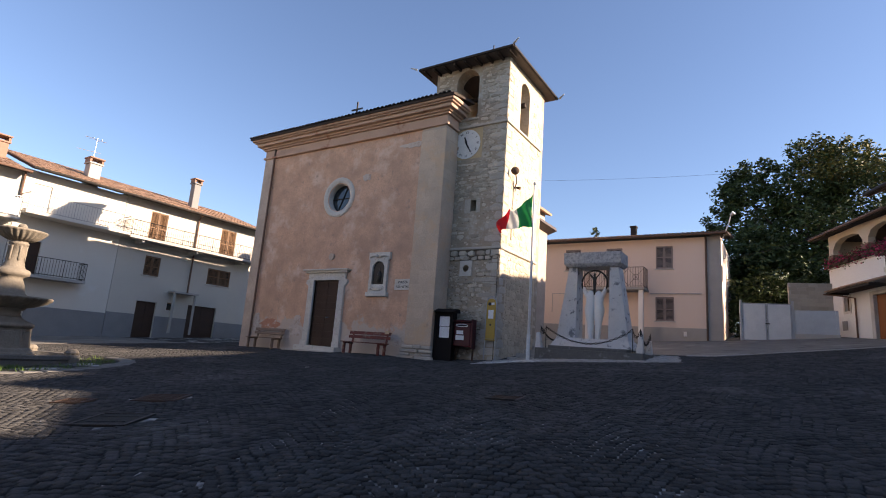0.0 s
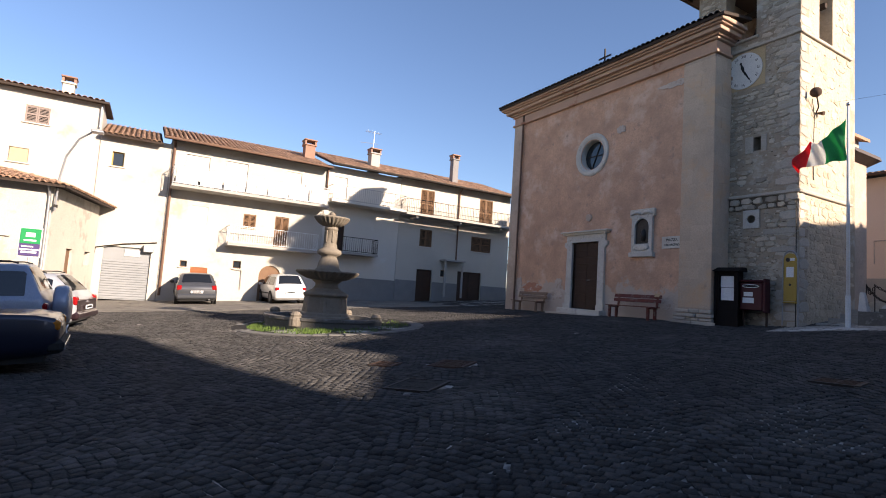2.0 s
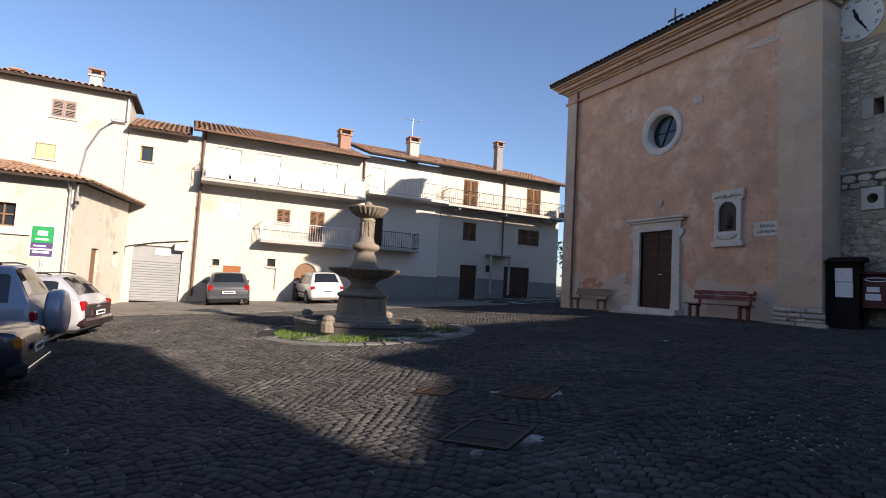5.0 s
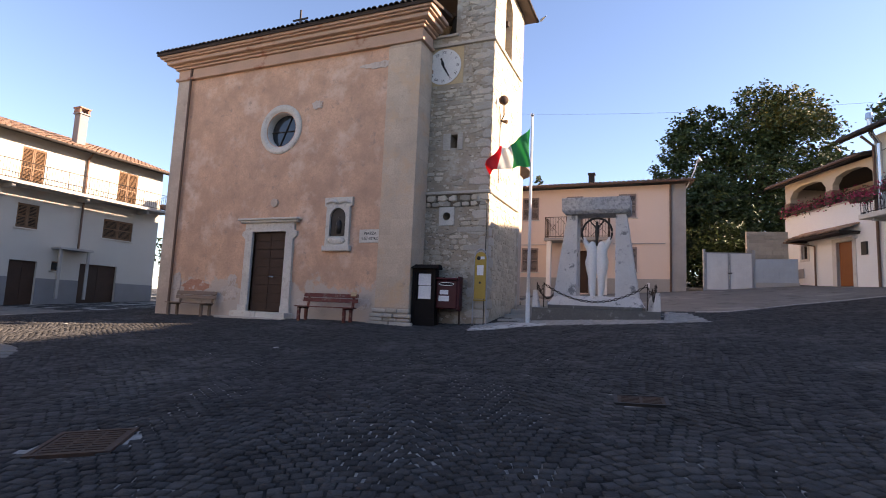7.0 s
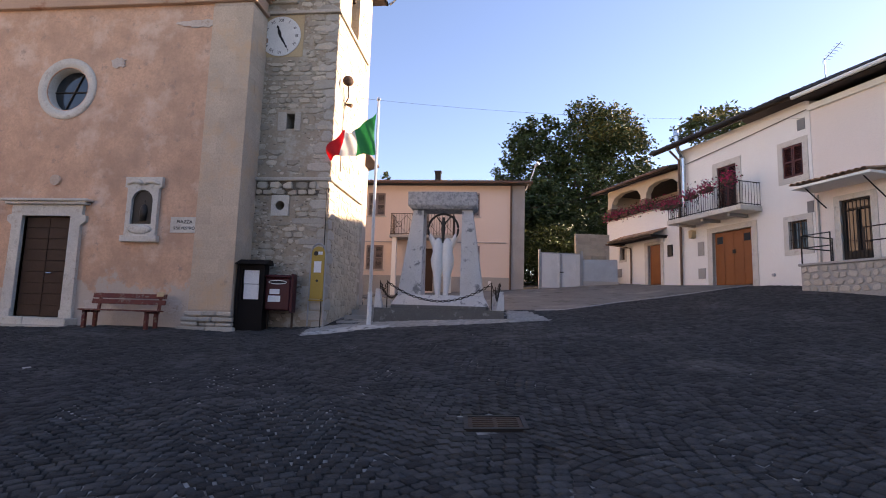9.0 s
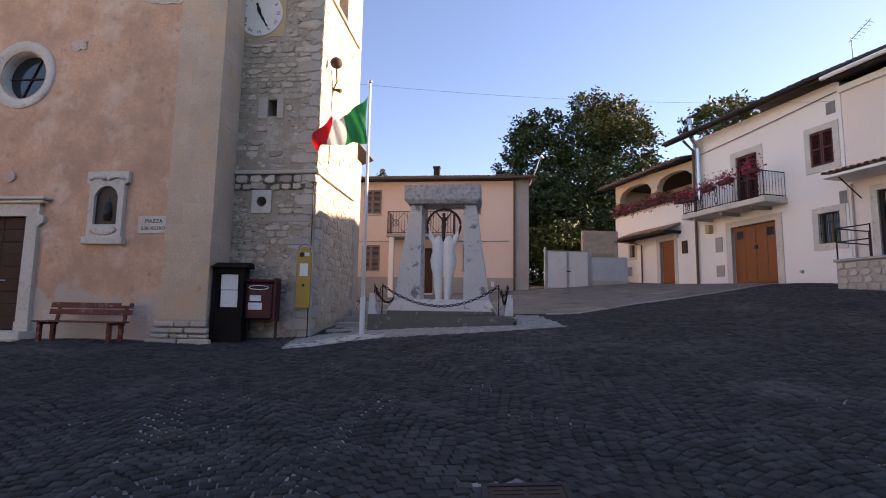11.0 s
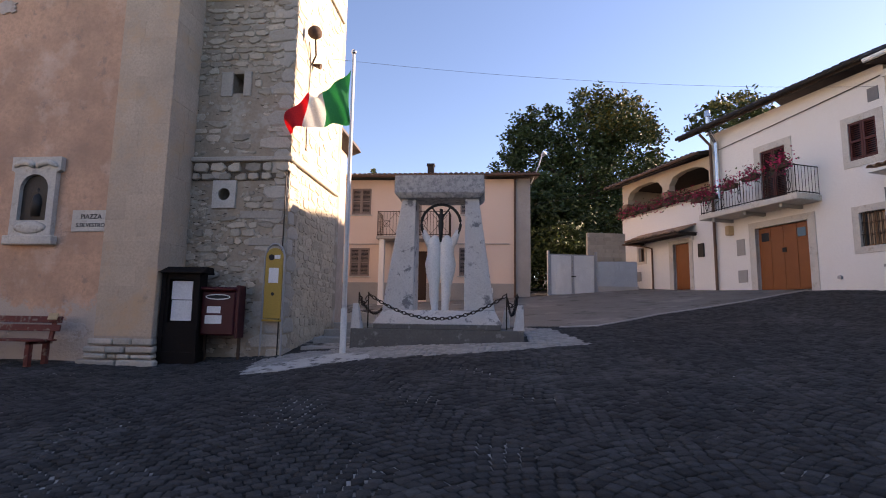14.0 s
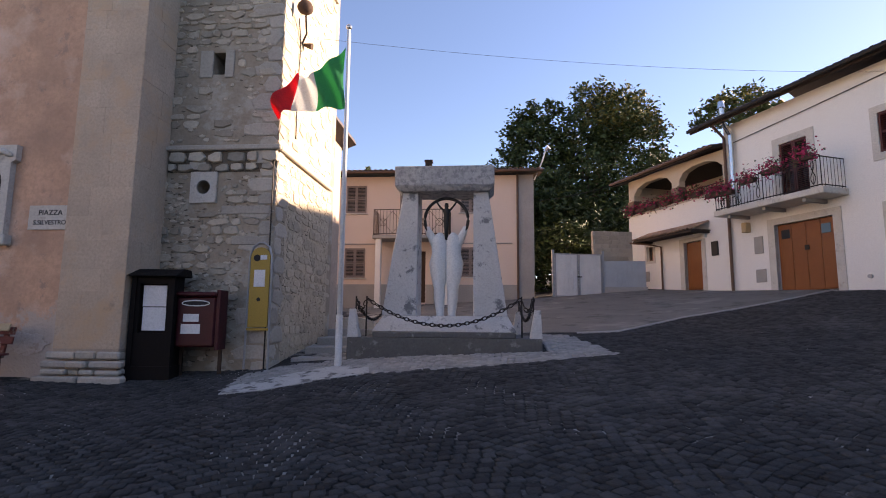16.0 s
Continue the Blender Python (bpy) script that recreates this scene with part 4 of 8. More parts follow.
for k in range(4):
    bm.faces.new((low[k], low[(k + 1) % 4], apex))
    bm.faces.new((low2[k], low2[(k + 1) % 4], low[(k + 1) % 4], low[k]))
bm.faces.new(low2[::-1])
bmesh.ops.recalc_face_normals(bm, faces=bm.faces[:])
troof = part("roof", TW(bm), darktiles, tower, "low hipped roof with wide dark eaves")
for a, b in (((ex0, ey0), (ex1, ey0)), ((ex1, ey0), (ex1, ey1)), ((ex0, ey0), (ex0, ey1))):
    part("gutter", TW(T([(a[0], a[1], ze - 0.05), (b[0], b[1], ze - 0.05)], 0.06)), iron, troof)
for k in range(9):
    x = ex0 + 0.2 + k * (ex1 - ex0 - 0.4) / 8
    part("rafter", TW(B((x - 0.04, x + 0.04, ey0 + 0.05, TY0, ze - 0.19, ze - 0.092))), soffit_wood, troof)
for x, y in ((ex0 - 0.1, ey0 - 0.05), (ex1 + 0.05, ey0 - 0.1), (ex1 + 0.1, ey1)):
    part("gutter_spout", TW(T([(x, y, ze - 0.04), (x + (0.25 if x > -9 else -0.25), y - 0.12, ze + 0.06)], [0.05, 0.02])), zinc, troof)
part("weather_cross", TW(B((-9.42, -9.38, 18.3, 18.34, 13.5, 14.3), (-9.6, -9.2, 18.305, 18.335, 14.0, 14.04))), iron, troof)
# bell
bell = thing("bell", pose(-9.75, 18.5, 10.75), "dark bronze church bell hung in the belfry", "bell")
bm = bmesh.new()
lathe(bm, [(0.40, 0.25), (0.42, 0.28), (0.36, 0.4), (0.28, 0.7), (0.25, 0.95), (0.18, 1.06), (0.04, 1.1)], n=28)
part("bell_body", bm, bronze, bell, smooth=True)
part("headstock", B((-0.75, 0.75, -0.07, 0.07, 1.15, 1.33), bev=0.01), soffit_wood, bell)
part("crown_strap", B((-0.05, 0.05, -0.05, 0.05, 1.08, 1.16)), iron, bell)
bell2 = copy_thing(bell, pose(-8.75, 18.75, 10.2))
horn = thing("loudspeaker", pose(-10.0, 17.1, 10.68), "grey horn loudspeaker in the belfry opening", "loudspeaker")
bm = bmesh.new()
lathe(bm, [(0.05, 0.3), (0.07, 0.12), (0.22, -0.02), (0.24, -0.03), (0.22, -0.01), (0.06, 0.1)], n=24)
bmesh.ops.transform(bm, matrix=pose(0, 0, 0, -90, 0, 0), verts=bm.verts[:])
part("horn_bell", bm, zinc, horn, smooth=True)
bm = bmesh.new()
lathe(bm, [(0.09, -0.08), (0.10, 0.0), (0.03, 0.1)], n=16)
bmesh.ops.transform(bm, matrix=pose(0, 0, 0, -90, 0, 0), verts=bm.verts[:])
part("driver", bm, steel_white, horn)
part("bracket", B((-0.03, 0.03, 0.1, 0.2, -0.27, 0.0)), iron, horn)
# clock
clock = thing("tower_clock", pose(-9.62, TY0, 9.32), "white tower clock face on an ochre plaster square", "clock")
part("backing", B((-0.66, 0.66, -0.012, -0.001, -0.62, 0.64)), ochre, clock)
part("dial", holed(disc(-0.02, 0, 0.60, 40), [], -0.035, -0.013), clock_white, clock)
for i, numeral in enumerate(("XII", "I", "II", "III", "IV", "V", "VI", "VII", "VIII", "IX", "X", "XI")):
    a = math.radians(30 * i)
    part("numeral", lettering(numeral, 0.13, pose(-0.02 + 0.48 * math.sin(a), -0.037, 0.48 * math.cos(a), 0, math.degrees(a), 0), 0.002), ink, clock)
for ln, wd, a in ((0.34, 0.05, 342), (0.44, 0.035, 150)):
    bm = holed([(-wd * 0.5, -0.05), (wd * 0.5, -0.05), (wd, ln * 0.3), (wd * 0.4, ln * 0.75), (wd * 0.9, ln * 0.8), (0, ln), (-wd * 0.9, ln * 0.8), (-wd * 0.4, ln * 0.75), (-wd, ln * 0.3)], [], -0.052, -0.042)
    bmesh.ops.transform(bm, matrix=pose(-0.02, 0, 0, 0, a, 0), verts=bm.verts[:])
    part("clock_hand", bm, ink, clock)
# floodlight with its cable
lampt = thing("floodlight", pose(TX1, 17.5, 8.15), "brown dish floodlight on a curved arm", "lamp")
bm = bmesh.new()
lathe(bm, [(0.03, 0.1), (0.13, 0.08), (0.16, 0.0), (0.15, -0.01)], n=20)
bmesh.ops.transform(bm, matrix=pose(0.22, 0, 0, 90, 0, 25), verts=bm.verts[:])
part("dish", bm, rust_iron, lampt, smooth=True)
part("arm", T([(0.0, 0.45, -0.55), (0.14, 0.35, -0.35), (0.2, 0.1, -0.08)], 0.02), iron, lampt)
part("small_lamp", T([(0.0, 0.6, -0.45), (0.18, 0.6, -0.5)], [0.03, 0.07]), rust_iron, lampt)
part("cable", T([(0.03, 0.2, -0.1), (0.03, 0.35, -0.6), (0.02, 0.3, -1.6), (0.02, 0.34, -2.6)], 0.012, 5), iron, lampt)
solid("tower_cable", T([(TX1 - 0.05, TY0 - 0.05, 5.0), (TX1 - 0.05, TY0 - 0.05, 1.0)], 0.014, 6), iron, "thin dark cable down the tower corner", "cable")
# annex behind the tower
annex = thing("church_annex", pose(-8.0, 25, 1.5), "plastered side building behind the tower", "building")
bm = B((-0.7, -0.3, -4.4, -2.6, 0, 5.6), (-2.6, -0.702, -3.0, -2.6, 0, 5.6))
part("wall", bm, greyplaster, annex)
bm = bmesh.new()
box(bm, 0, 2.6, 2.4, 4.4, -0.1, 0.06, m=pose(0.05, 0, 5.62, 0, 20, 180))
part("roof", bm, darktiles, annex)

# ---- yellow house ----
YH = pose(0, 31.25, 0)
yw = [(-10.53, -9.6, 6.74, 8.02), (-5.3, -4.42, 6.74, 8.02), (-10.53, -9.6, 3.79, 5.13), (-5.33, -4.38, 3.84, 5.16)]
ydoors = [(-8.05, -7.15, 5.6, 8.0), (-7.65, -6.85, 2.7, 5.0)]
yhouse = house("peach_house", "two-storey peach plastered house with grey shutters", YH, -12.4, -2.05, 2.0, 8.45, 8, peach, [rect(*r) for r in yw + ydoors])
part("base_band", B((-12.4, -7.66, -0.02, -0.002, 2.0, 3.5), (-6.84, -2.05, -0.02, -0.002, 2.0, 3.5)), cement, yhouse)
part("corner_strip", B((-2.72, -2.03, -0.03, -0.003, 3.502, 8.45)), cement, yhouse)
for r in yw:
    w = window_part(yhouse, *r, brown_wood, None, True)
    shutter_pair(w, *r, grey_shutter, y=-0.045)
w = part("balcony_door", B((-8.05, -7.15, 0.1, 0.15, 5.6, 8.0)), glass, yhouse)
shutter_pair(w, -8.05, -7.15, 5.6, 8.0, grey_shutter, y=-0.045)
part("door", B((-7.65, -6.85, 0.1, 0.15, 2.7, 5.0), (-7.6, -7.27, 0.08, 0.1, 2.9, 4.8), (-7.23, -6.9, 0.08, 0.1, 2.9, 4.8)), door_wood, yhouse, "brown wooden door")
bal = part("balcony", B((-9.05, -5.68, -1.15, -0.002, 5.42, 5.56), bev=0.01), cement, yhouse)
rb = railing(bal, -9.0, -5.73, -1.1, -0.05, 5.56, 6.68, rust_iron, gap=0.14, r=0.009)
bm = bmesh.new()
for i in range(4):
    a, b = -9.0 + i * 0.8175, -9.0 + (i + 1) * 0.8175
    c = (a + b) / 2
    for p, q in (((a, 5.65), (b, 6.6)), ((b, 5.65), (a, 6.6))):
        tube(bm, [(p[0], -1.1, p[1]), (q[0], -1.1, q[1])], 0.01, 5)
    tube(bm, [(c + 0.16 * math.cos(t * 0.7), -1.1, 6.12 + 0.16 * math.sin(t * 0.7)) for t in range(10)], 0.012, 5)
part("railing_ornament", bm, rust_iron, bal)
for x in (-8.8, -5.9):
    part("column", B((x - 0.12, x + 0.12, -1.05, -0.81, 2.2, 5.418), bev=0.01), ivory, bal)
yr = thing("peach_house_roof", YH, "clay tile roof of the peach house", "roof")
tiled_roof(yr, -12.8, -1.65, -0.55, 8.55, 4.2, 9.35, (tile_mat, tiles_mat), pitch=0.24)
part("gutter", T([(-12.8, -0.62, 8.5), (-1.65, -0.62, 8.5)], 0.06), copper_pipe, yr)
ych = thing("chimney", YH @ pose(-7.0, 2.2, 8.9), "dark metal chimney on the peach house", "chimney")
part("shaft", B((-0.16, 0.16, -0.16, 0.16, 0, 0.85)), iron, ych)
part("cap", B((-0.2, 0.2, -0.2, 0.2, 0.851, 0.95)), iron, ych)
part("downpipe", T([(-2.75, -0.09, 8.45), (-2.75, -0.09, 2.6)], 0.05), copper_pipe, yhouse)
part("service_pipe", T([(-11.3, -0.05, 4.2), (-11.3, -0.05, 5.32), (-9.1, -0.05, 5.32)], 0.02), cement, yhouse)
part("service_pipe", T([(-5.6, -0.05, 5.34), (-3.0, -0.05, 5.34)], 0.025), cement, yhouse)
part("wall_lamp", B((-3.9, -3.75, -0.12, 0, 3.05, 3.3)), steel_white, yhouse)
# gate and sheet fence
gate = thing("metal_gate", pose(-1.15, 31.3, 2.95, 0, 0, 12), "pale painted sheet metal double gate", "gate")
for a in (0.0, 1.09):
    bm = B((a, a + 1.06, 0, 0.02, 0.05, 1.95))
    for k in range(9):
        box(bm, a + 0.03 + k * 0.115, a + 0.06 + k * 0.115, -0.012, 0.0, 0.07, 1.93)
    lf = part("gate_leaf", bm, steel_white, gate)
    part("leaf_frame", holed(rect(a, a + 1.06, 0.05, 1.95), [rect(a + 0.05, a + 1.01, 0.1, 1.9)], -0.035, -0.013), zinc, lf)
part("gate_post", B((-0.12, -0.02, -0.03, 0.07, -0.3, 2.1)), zinc, gate)
part("gate_post", B((2.17, 2.27, -0.03, 0.07, -0.3, 2.1)), zinc, gate)
part("bolt", B((1.0, 1.2, -0.07, -0.036, 0.9, 0.95)), iron, gate)
fence = thing("sheet_fence", pose(1.08, 31.8, 3.45, 0, 0, -4), "grey corrugated sheet metal fence panel", "fence")
for k in range(16):
    part("sheet_rib", B((k * 0.11, k * 0.11 + 0.108, 0 if k % 2 else 0.02, 0.03 if k % 2 else 0.05, 0, 1.15)), zinc, fence)
part("rail", B((0, 1.76, 0.052, 0.09, 0.2, 0.26), (0, 1.76, 0.052, 0.09, 0.85, 0.91)), iron, fence)
part("kerb", B((0, 1.8, -0.1, 0.3, -0.7, -0.002), bev=0.02), cement, fence)
blockwall = thing("block_wall", pose(0.9, 33.2, 3.2, 0, 0, 10), "weathered concrete block retaining wall", "wall")
part("core", B((0.01, 3.3, 0.02, 0.25, -0.6, 3.0)), cement, blockwall)
me = mesh_of("block", B((0, 0.39, 0, 0.03, 0, 0.19), bev=0.006), concrete_blocks)
for r in range(18):
    for c in range(8):
        ob = new("block", me)
        ob.parent = blockwall
        ob.matrix_basis = pose(c * 0.4 + (0.1 if r % 2 else 0), -0.012, -0.6 + r * 0.2)

# ---- houses along the rising street ----
RM = pose(5.6, 26.55, 0, 0, 0, -68.1)
# house with the loggia
lh = house("loggia_house", "low white house with a flowered loggia above", RM, -7.7, -1.82, 2.4, 6.9, 7, ivory, [rect(-4.15, -3.2, 2.4, 5.2), rect(-6.48, -6.05, 4.66, 5.32)])
part("door", B((-4.15, -3.2, 0.12, 0.17, 3.25, 5.2), (-4.1, -3.25, 0.1, 0.118, 3.3, 5.15), bev=0.004), orange_wood, lh, "varnished orange wood door")
part("door_surround", holed(rect(-4.4, -3.0, 3.1, 5.36), [rect(-4.15, -3.2, 3.1, 5.2)], -0.03, 0.1), white_stone, lh)
window_part(lh, -6.48, -6.05, 4.66, 5.32, brown_wood, white_stone, sw=0.12)
aw = part("door_awning", B((-6.2, -2.7, -0.95, -0.9, 5.42, 5.5), (-6.15, -6.05, -0.9, 0, 5.42, 5.5), (-2.85, -2.75, -0.9, 0, 5.42, 5.5)), soffit_wood, lh, "small clay tiled awning over the door")
tm = mesh_of("awning_tile", tile_bm(length=0.5, r=0.1), tile_mat)
for c in range(17):
    for r in range(3):
        ob = new("awning_tile", tm)
        ob.parent = aw
        ob.matrix_basis = pose(-6.2 + 0.1 + c * 0.205, -1.0 + r * 0.34, 5.5 + r * 0.13, 20, 0, 0)
part("awning_board", B((-6.2, -2.7, -0.9, 0, 5.5, 5.54)), soffit_wood, aw)
part("downpipe", T([(-6.4, -0.95, 5.45), (-5.6, -0.6, 5.3), (-5.45, -0.08, 5.2), (-5.45, -0.08, 3.3)], 0.04), copper_pipe, lh)
part("meter_box", B((-6.75, -6.35, -0.04, 0, 3.75, 4.2)), cement, lh)
part("letter_box", B((-2.65, -2.35, -0.08, 0, 4.5, 5.05), bev=0.01), bronze, lh)
part("wall_lamp", B((-3.05, -2.9, -0.12, 0, 5.25, 5.5)), steel_white, lh)
part("parapet_cap", B((-7.75, -1.82, -0.06, 0.36, 6.902, 6.98), bev=0.01), white_stone, lh)
lg = part("loggia_arcade", holed([(-7.7, 7.0), (-1.83, 7.0), (-1.83, 8.55), (-7.7, 8.75)], [arch(-7.3, -4.75, 7.02, 8.35, 12)[:2] + [(-4.75, 7.9), (-5.0, 8.2), (-5.5, 8.36), (-6.5, 8.36), (-7.05, 8.2), (-7.3, 7.9)], [(-4.3, 7.02), (-2.0, 7.02), (-2.0, 7.95), (-2.3, 8.2), (-2.8, 8.33), (-3.5, 8.33), (-4.05, 8.2), (-4.3, 7.9)]], 0.05, 0.35), beige, lh, "beige arched loggia")
part("loggia_pillar", B((-4.78, -4.28, 0.0, 0.4, 6.982, 7.65), bev=0.01), brick_mat, lg, "brick pillar")
part("loggia_pillar", B((-7.72, -7.28, 0.0, 0.4, 6.982, 7.65), bev=0.01), brick_mat, lg, "brick pillar")
part("loggia_back", B((-7.7, -1.83, 2.6, 2.8, 6.98, 9.25)), beige, lg)
part("loggia_side", B((-7.7, -7.5, 0.41, 2.59, 6.98, 8.85)), beige, lg)
part("loggia_ceiling", B((-7.49, -1.84, 0.36, 2.59, 8.42, 8.5)), soffit_wood, lg)
part("loggia_door", B((-3.6, -2.6, 2.52, 2.6, 6.98, 8.3)), door_wood, lg)
railing(lh, -7.6, -1.9, -0.02, 0.3, 6.98, 7.3, iron, gap=0.12, sides=False)
lr = thing("loggia_house_roof", RM, "dark tiled roof of the loggia house", "roof")
tiled_roof(lr, -8.3, -1.84, -0.55, 8.62, 4.0, 9.65, (darktile, darktiles), pitch=0.26)
part("gutter", T([(-8.3, -0.6, 8.6), (-1.84, -0.6, 8.6)], 0.06), copper_pipe, lr)
# white house with garage
WB = [rect(0.08, 2.08, 2.4, 5.24), rect(0.47, 1.45, 6.0, 7.95), rect(3.57, 4.36, 6.74, 7.9), rect(3.68, 4.4, 4.15, 5.15)]
wh = house("garage_house", "white two-storey house with a wooden garage and flowered balcony", RM, -1.80, 4.68, 2.2, 9.35, 8, ivory, WB)
gd = part("garage_door", B((0.08, 2.08, 0.14, 0.2, 3.02, 5.24)), orange_wood, wh, "orange varnished wood garage door")
for k in range(4):
    a = 0.1 + k * 0.495
    part("panel", B((a, a + 0.47, 0.12, 0.139, 3.05, 5.2), bev=0.008), orange_wood, gd)
for a in (0.22, 1.6):
    part("light", B((a, a + 0.3, 0.1, 0.119, 4.75, 5.05), bev=0.005), glass, gd)
part("lock", B((1.02, 1.16, 0.09, 0.119, 4.3, 4.45)), iron, gd)
part("garage_surround", holed(rect(-0.18, 2.34, 2.6, 5.46), [rect(0.08, 2.08, 2.6, 5.24)], -0.035, 0.1), white_stone, wh)
w = part("balcony_door", B((0.47, 1.45, 0.16, 0.2, 6.0, 7.95)), glass, wh)
shutter_pair(w, 0.47, 1.45, 6.0, 7.95, red_shutter, y=0.02)
part("door_surround", holed(rect(0.22, 1.70, 5.95, 8.18), [rect(0.47, 1.45, 5.95, 7.95)], -0.03, 0.1), white_stone, w)
w = window_part(wh, 3.57, 4.36, 6.74, 7.9, red_shutter, white_stone, sw=0.2)
shutter_pair(w, 3.57, 4.36, 6.74, 7.9, red_shutter, y=0.0)
w = window_part(wh, 3.68, 4.4, 4.15, 5.15, brown_wood, white_stone, sw=0.2)
bm = bmesh.new()
for k in range(7):
    tube(bm, [(3.72 + k * 0.107, 0.03, 4.15), (3.72 + k * 0.107, 0.03, 5.15)], 0.012, 6)
tube(bm, [(3.68, 0.03, 4.5), (4.4, 0.03, 4.5)], 0.012, 6)
tube(bm, [(3.68, 0.03, 4.85), (4.4, 0.03, 4.85)], 0.012, 6)
part("window_bars", bm, iron, w)
bal = part("balcony", B((-1.45, 2.62, -1.05, -0.002, 5.74, 5.94), bev=0.02), white_stone, wh)
railing(bal, -1.38, 2.55, -0.98, -0.03, 5.94, 6.85, iron, gap=0.12)
bm = bmesh.new()
for cx in (-1.1, -0.35, 0.4, 1.5, 2.3):
    for s in (-1, 1):
        tube(bm, [(cx + s * 0.09 * math.sin(t * 0.55) * (1 - t / 16), -0.98, 6.05 + t * 0.07) for t in range(11)], 0.012, 5)
part("scrollwork", bm, iron, bal)
for x in (-0.9, 0.5, 1.9):
    part("bracket", B((x - 0.05, x + 0.05, -0.9, -0.002, 5.62, 5.738)), cement, bal)
part("meter_box", B((-0.75, -0.40, -0.03, 0, 4.35, 4.95)), cement, wh)
part("meter_box", B((-0.75, -0.35, -0.03, 0, 3.35, 3.8)), cement, wh)
part("wall_lantern", B((-1.05, -0.85, -0.25, 0, 5.15, 5.5), bev=0.02), ochre, wh)
part("vent_plate", B((4.2, 4.5, -0.02, 0, 8.35, 8.75)), greybase, wh)
part("vent_plate", B((4.43, 4.66, -0.02, 0, 5.35, 5.75)), greybase, wh)
part("vent_pipe", T([(3.0, 0, 3.3), (3.0, -0.08, 3.3)], 0.06), zinc, wh)
part("downpipe", T([(-1.7, -0.6, 9.3), (-1.7, -0.1, 8.9), (-1.7, -0.1, 2.9)], 0.055), copper_pipe, wh)
part("flue", T([(-1.35, -0.5, 9.9), (-1.35, -0.45, 9.3), (-1.35, -0.15, 8.9), (-1.35, -0.15, 6.6)], 0.09, 12), chrome, wh, "shiny steel flue pipe")
part("flue_cap", T([(-1.35, -0.5, 9.9), (-1.35, -0.5, 10.15)], [0.13, 0.11], 12), chrome, wh)
part("wall_cable", T([(-1.6, -0.04, 8.6), (1.0, -0.04, 8.75), (2.5, -0.04, 8.85), (4.6, -0.04, 9.0)], 0.014, 5), iron, wh)
wr = thing("garage_house_roof", RM, "dark tiled roof of the white house", "roof")
tiled_roof(wr, -2.75, 4.66, -0.75, 9.42, 4.5, 11.9, (darktile, darktiles), pitch=0.26, thick=0.14)
part("gutter", T([(-2.75, -0.82, 9.4), (4.66, -0.82, 9.4)], 0.07), iron, wr)
bm = bmesh.new()
box(bm, -2.75, 4.66, 0, 5.48, -0.12, 0.0, m=pose(0, 9.4, 9.42, 0, 0, 0) @ pose(0, 0, 0, 153.2, 0, 0))
part("rear_slope", bm, darktiles, wr)
# rose house at the street corner
HB = [rect(5.55, 6.5, 2.0, 5.55)]
rh = house("rose_house", "pale rose plastered house with a glazed metal door", RM, 4.70, 9.6, 1.4, 9.05, 8, rose, HB)
d = part("glazed_door", B((5.55, 6.5, 0.12, 0.16, 3.5, 5.55)), glass, rh)
part("door_frame", holed(rect(5.55, 6.5, 3.5, 5.55), [rect(5.63, 5.98, 3.9, 5.2), rect(6.07, 6.42, 3.9, 5.2), rect(5.63, 6.42, 5.27, 5.5)], 0.06, 0.118), iron, d)
bm = bmesh.new()
for k in range(7):
    tube(bm, [(5.66 + k * 0.125, 0.04, 3.55), (5.66 + k * 0.125, 0.04, 5.5)], 0.012, 5)
part("door_bars", bm, iron, d)
part("door_surround", holed(rect(5.35, 6.7, 3.4, 5.72), [rect(5.55, 6.5, 3.4, 5.55)], -0.03, 0.1), white_stone, d)
aw = part("door_awning", B((4.75, 7.3, -1.1, -0.002, 5.98, 6.06)), ivory, rh, "tiled awning over the entrance")
for c in range(12):
    for r in range(3):
        ob = new("awning_tile", tm)
        ob.parent = aw
        ob.matrix_basis = pose(4.85 + c * 0.21, -1.15 + r * 0.36, 6.1 + r * 0.05, 8, 0, 0)
part("awning_strut", T([(5.1, -0.9, 6.0), (5.1, -0.02, 5.4)], 0.02), iron, aw)
part("awning_strut", T([(6.95, -0.9, 6.0), (6.95, -0.02, 5.4)], 0.02), iron, aw)
part("number_plate", B((6.95, 7.3, -0.03, 0, 4.85, 5.2)), bronze, rh)
part("wall_pipe", T([(4.85, -0.05, 3.2), (4.85, -0.05, 5.9)], 0.03), cement, rh)
st = thing("entrance_landing", RM, "stone faced entrance landing with iron railings", "steps")
part("core", B((5.2, 8.3, -1.35, -0.004, 1.8, 3.37)), cement, st)
part("slab", B((5.15, 8.35, -1.42, -0.004, 3.372, 3.45), bev=0.01), cement, st)
sr = random.Random(9)
mats4 = [stone_mesh(300 + k, quoin_mat, 0.25) for k in range(6)]
for r in range(4):
    x = 5.22
    while x < 8.2:
        w_ = sr.uniform(0.2, 0.42)
        ob = new("facing_stone", sr.choice(mats4))
        ob.parent = st
        ob.matrix_basis = pose(x + w_ / 2, -1.352, 2.62 + r * 0.21, 0, sr.uniform(-15, 15), 0) @ Matrix.Diagonal((w_ * 0.95, 0.03, 0.2, 1))
        x += w_
bm = bmesh.new()
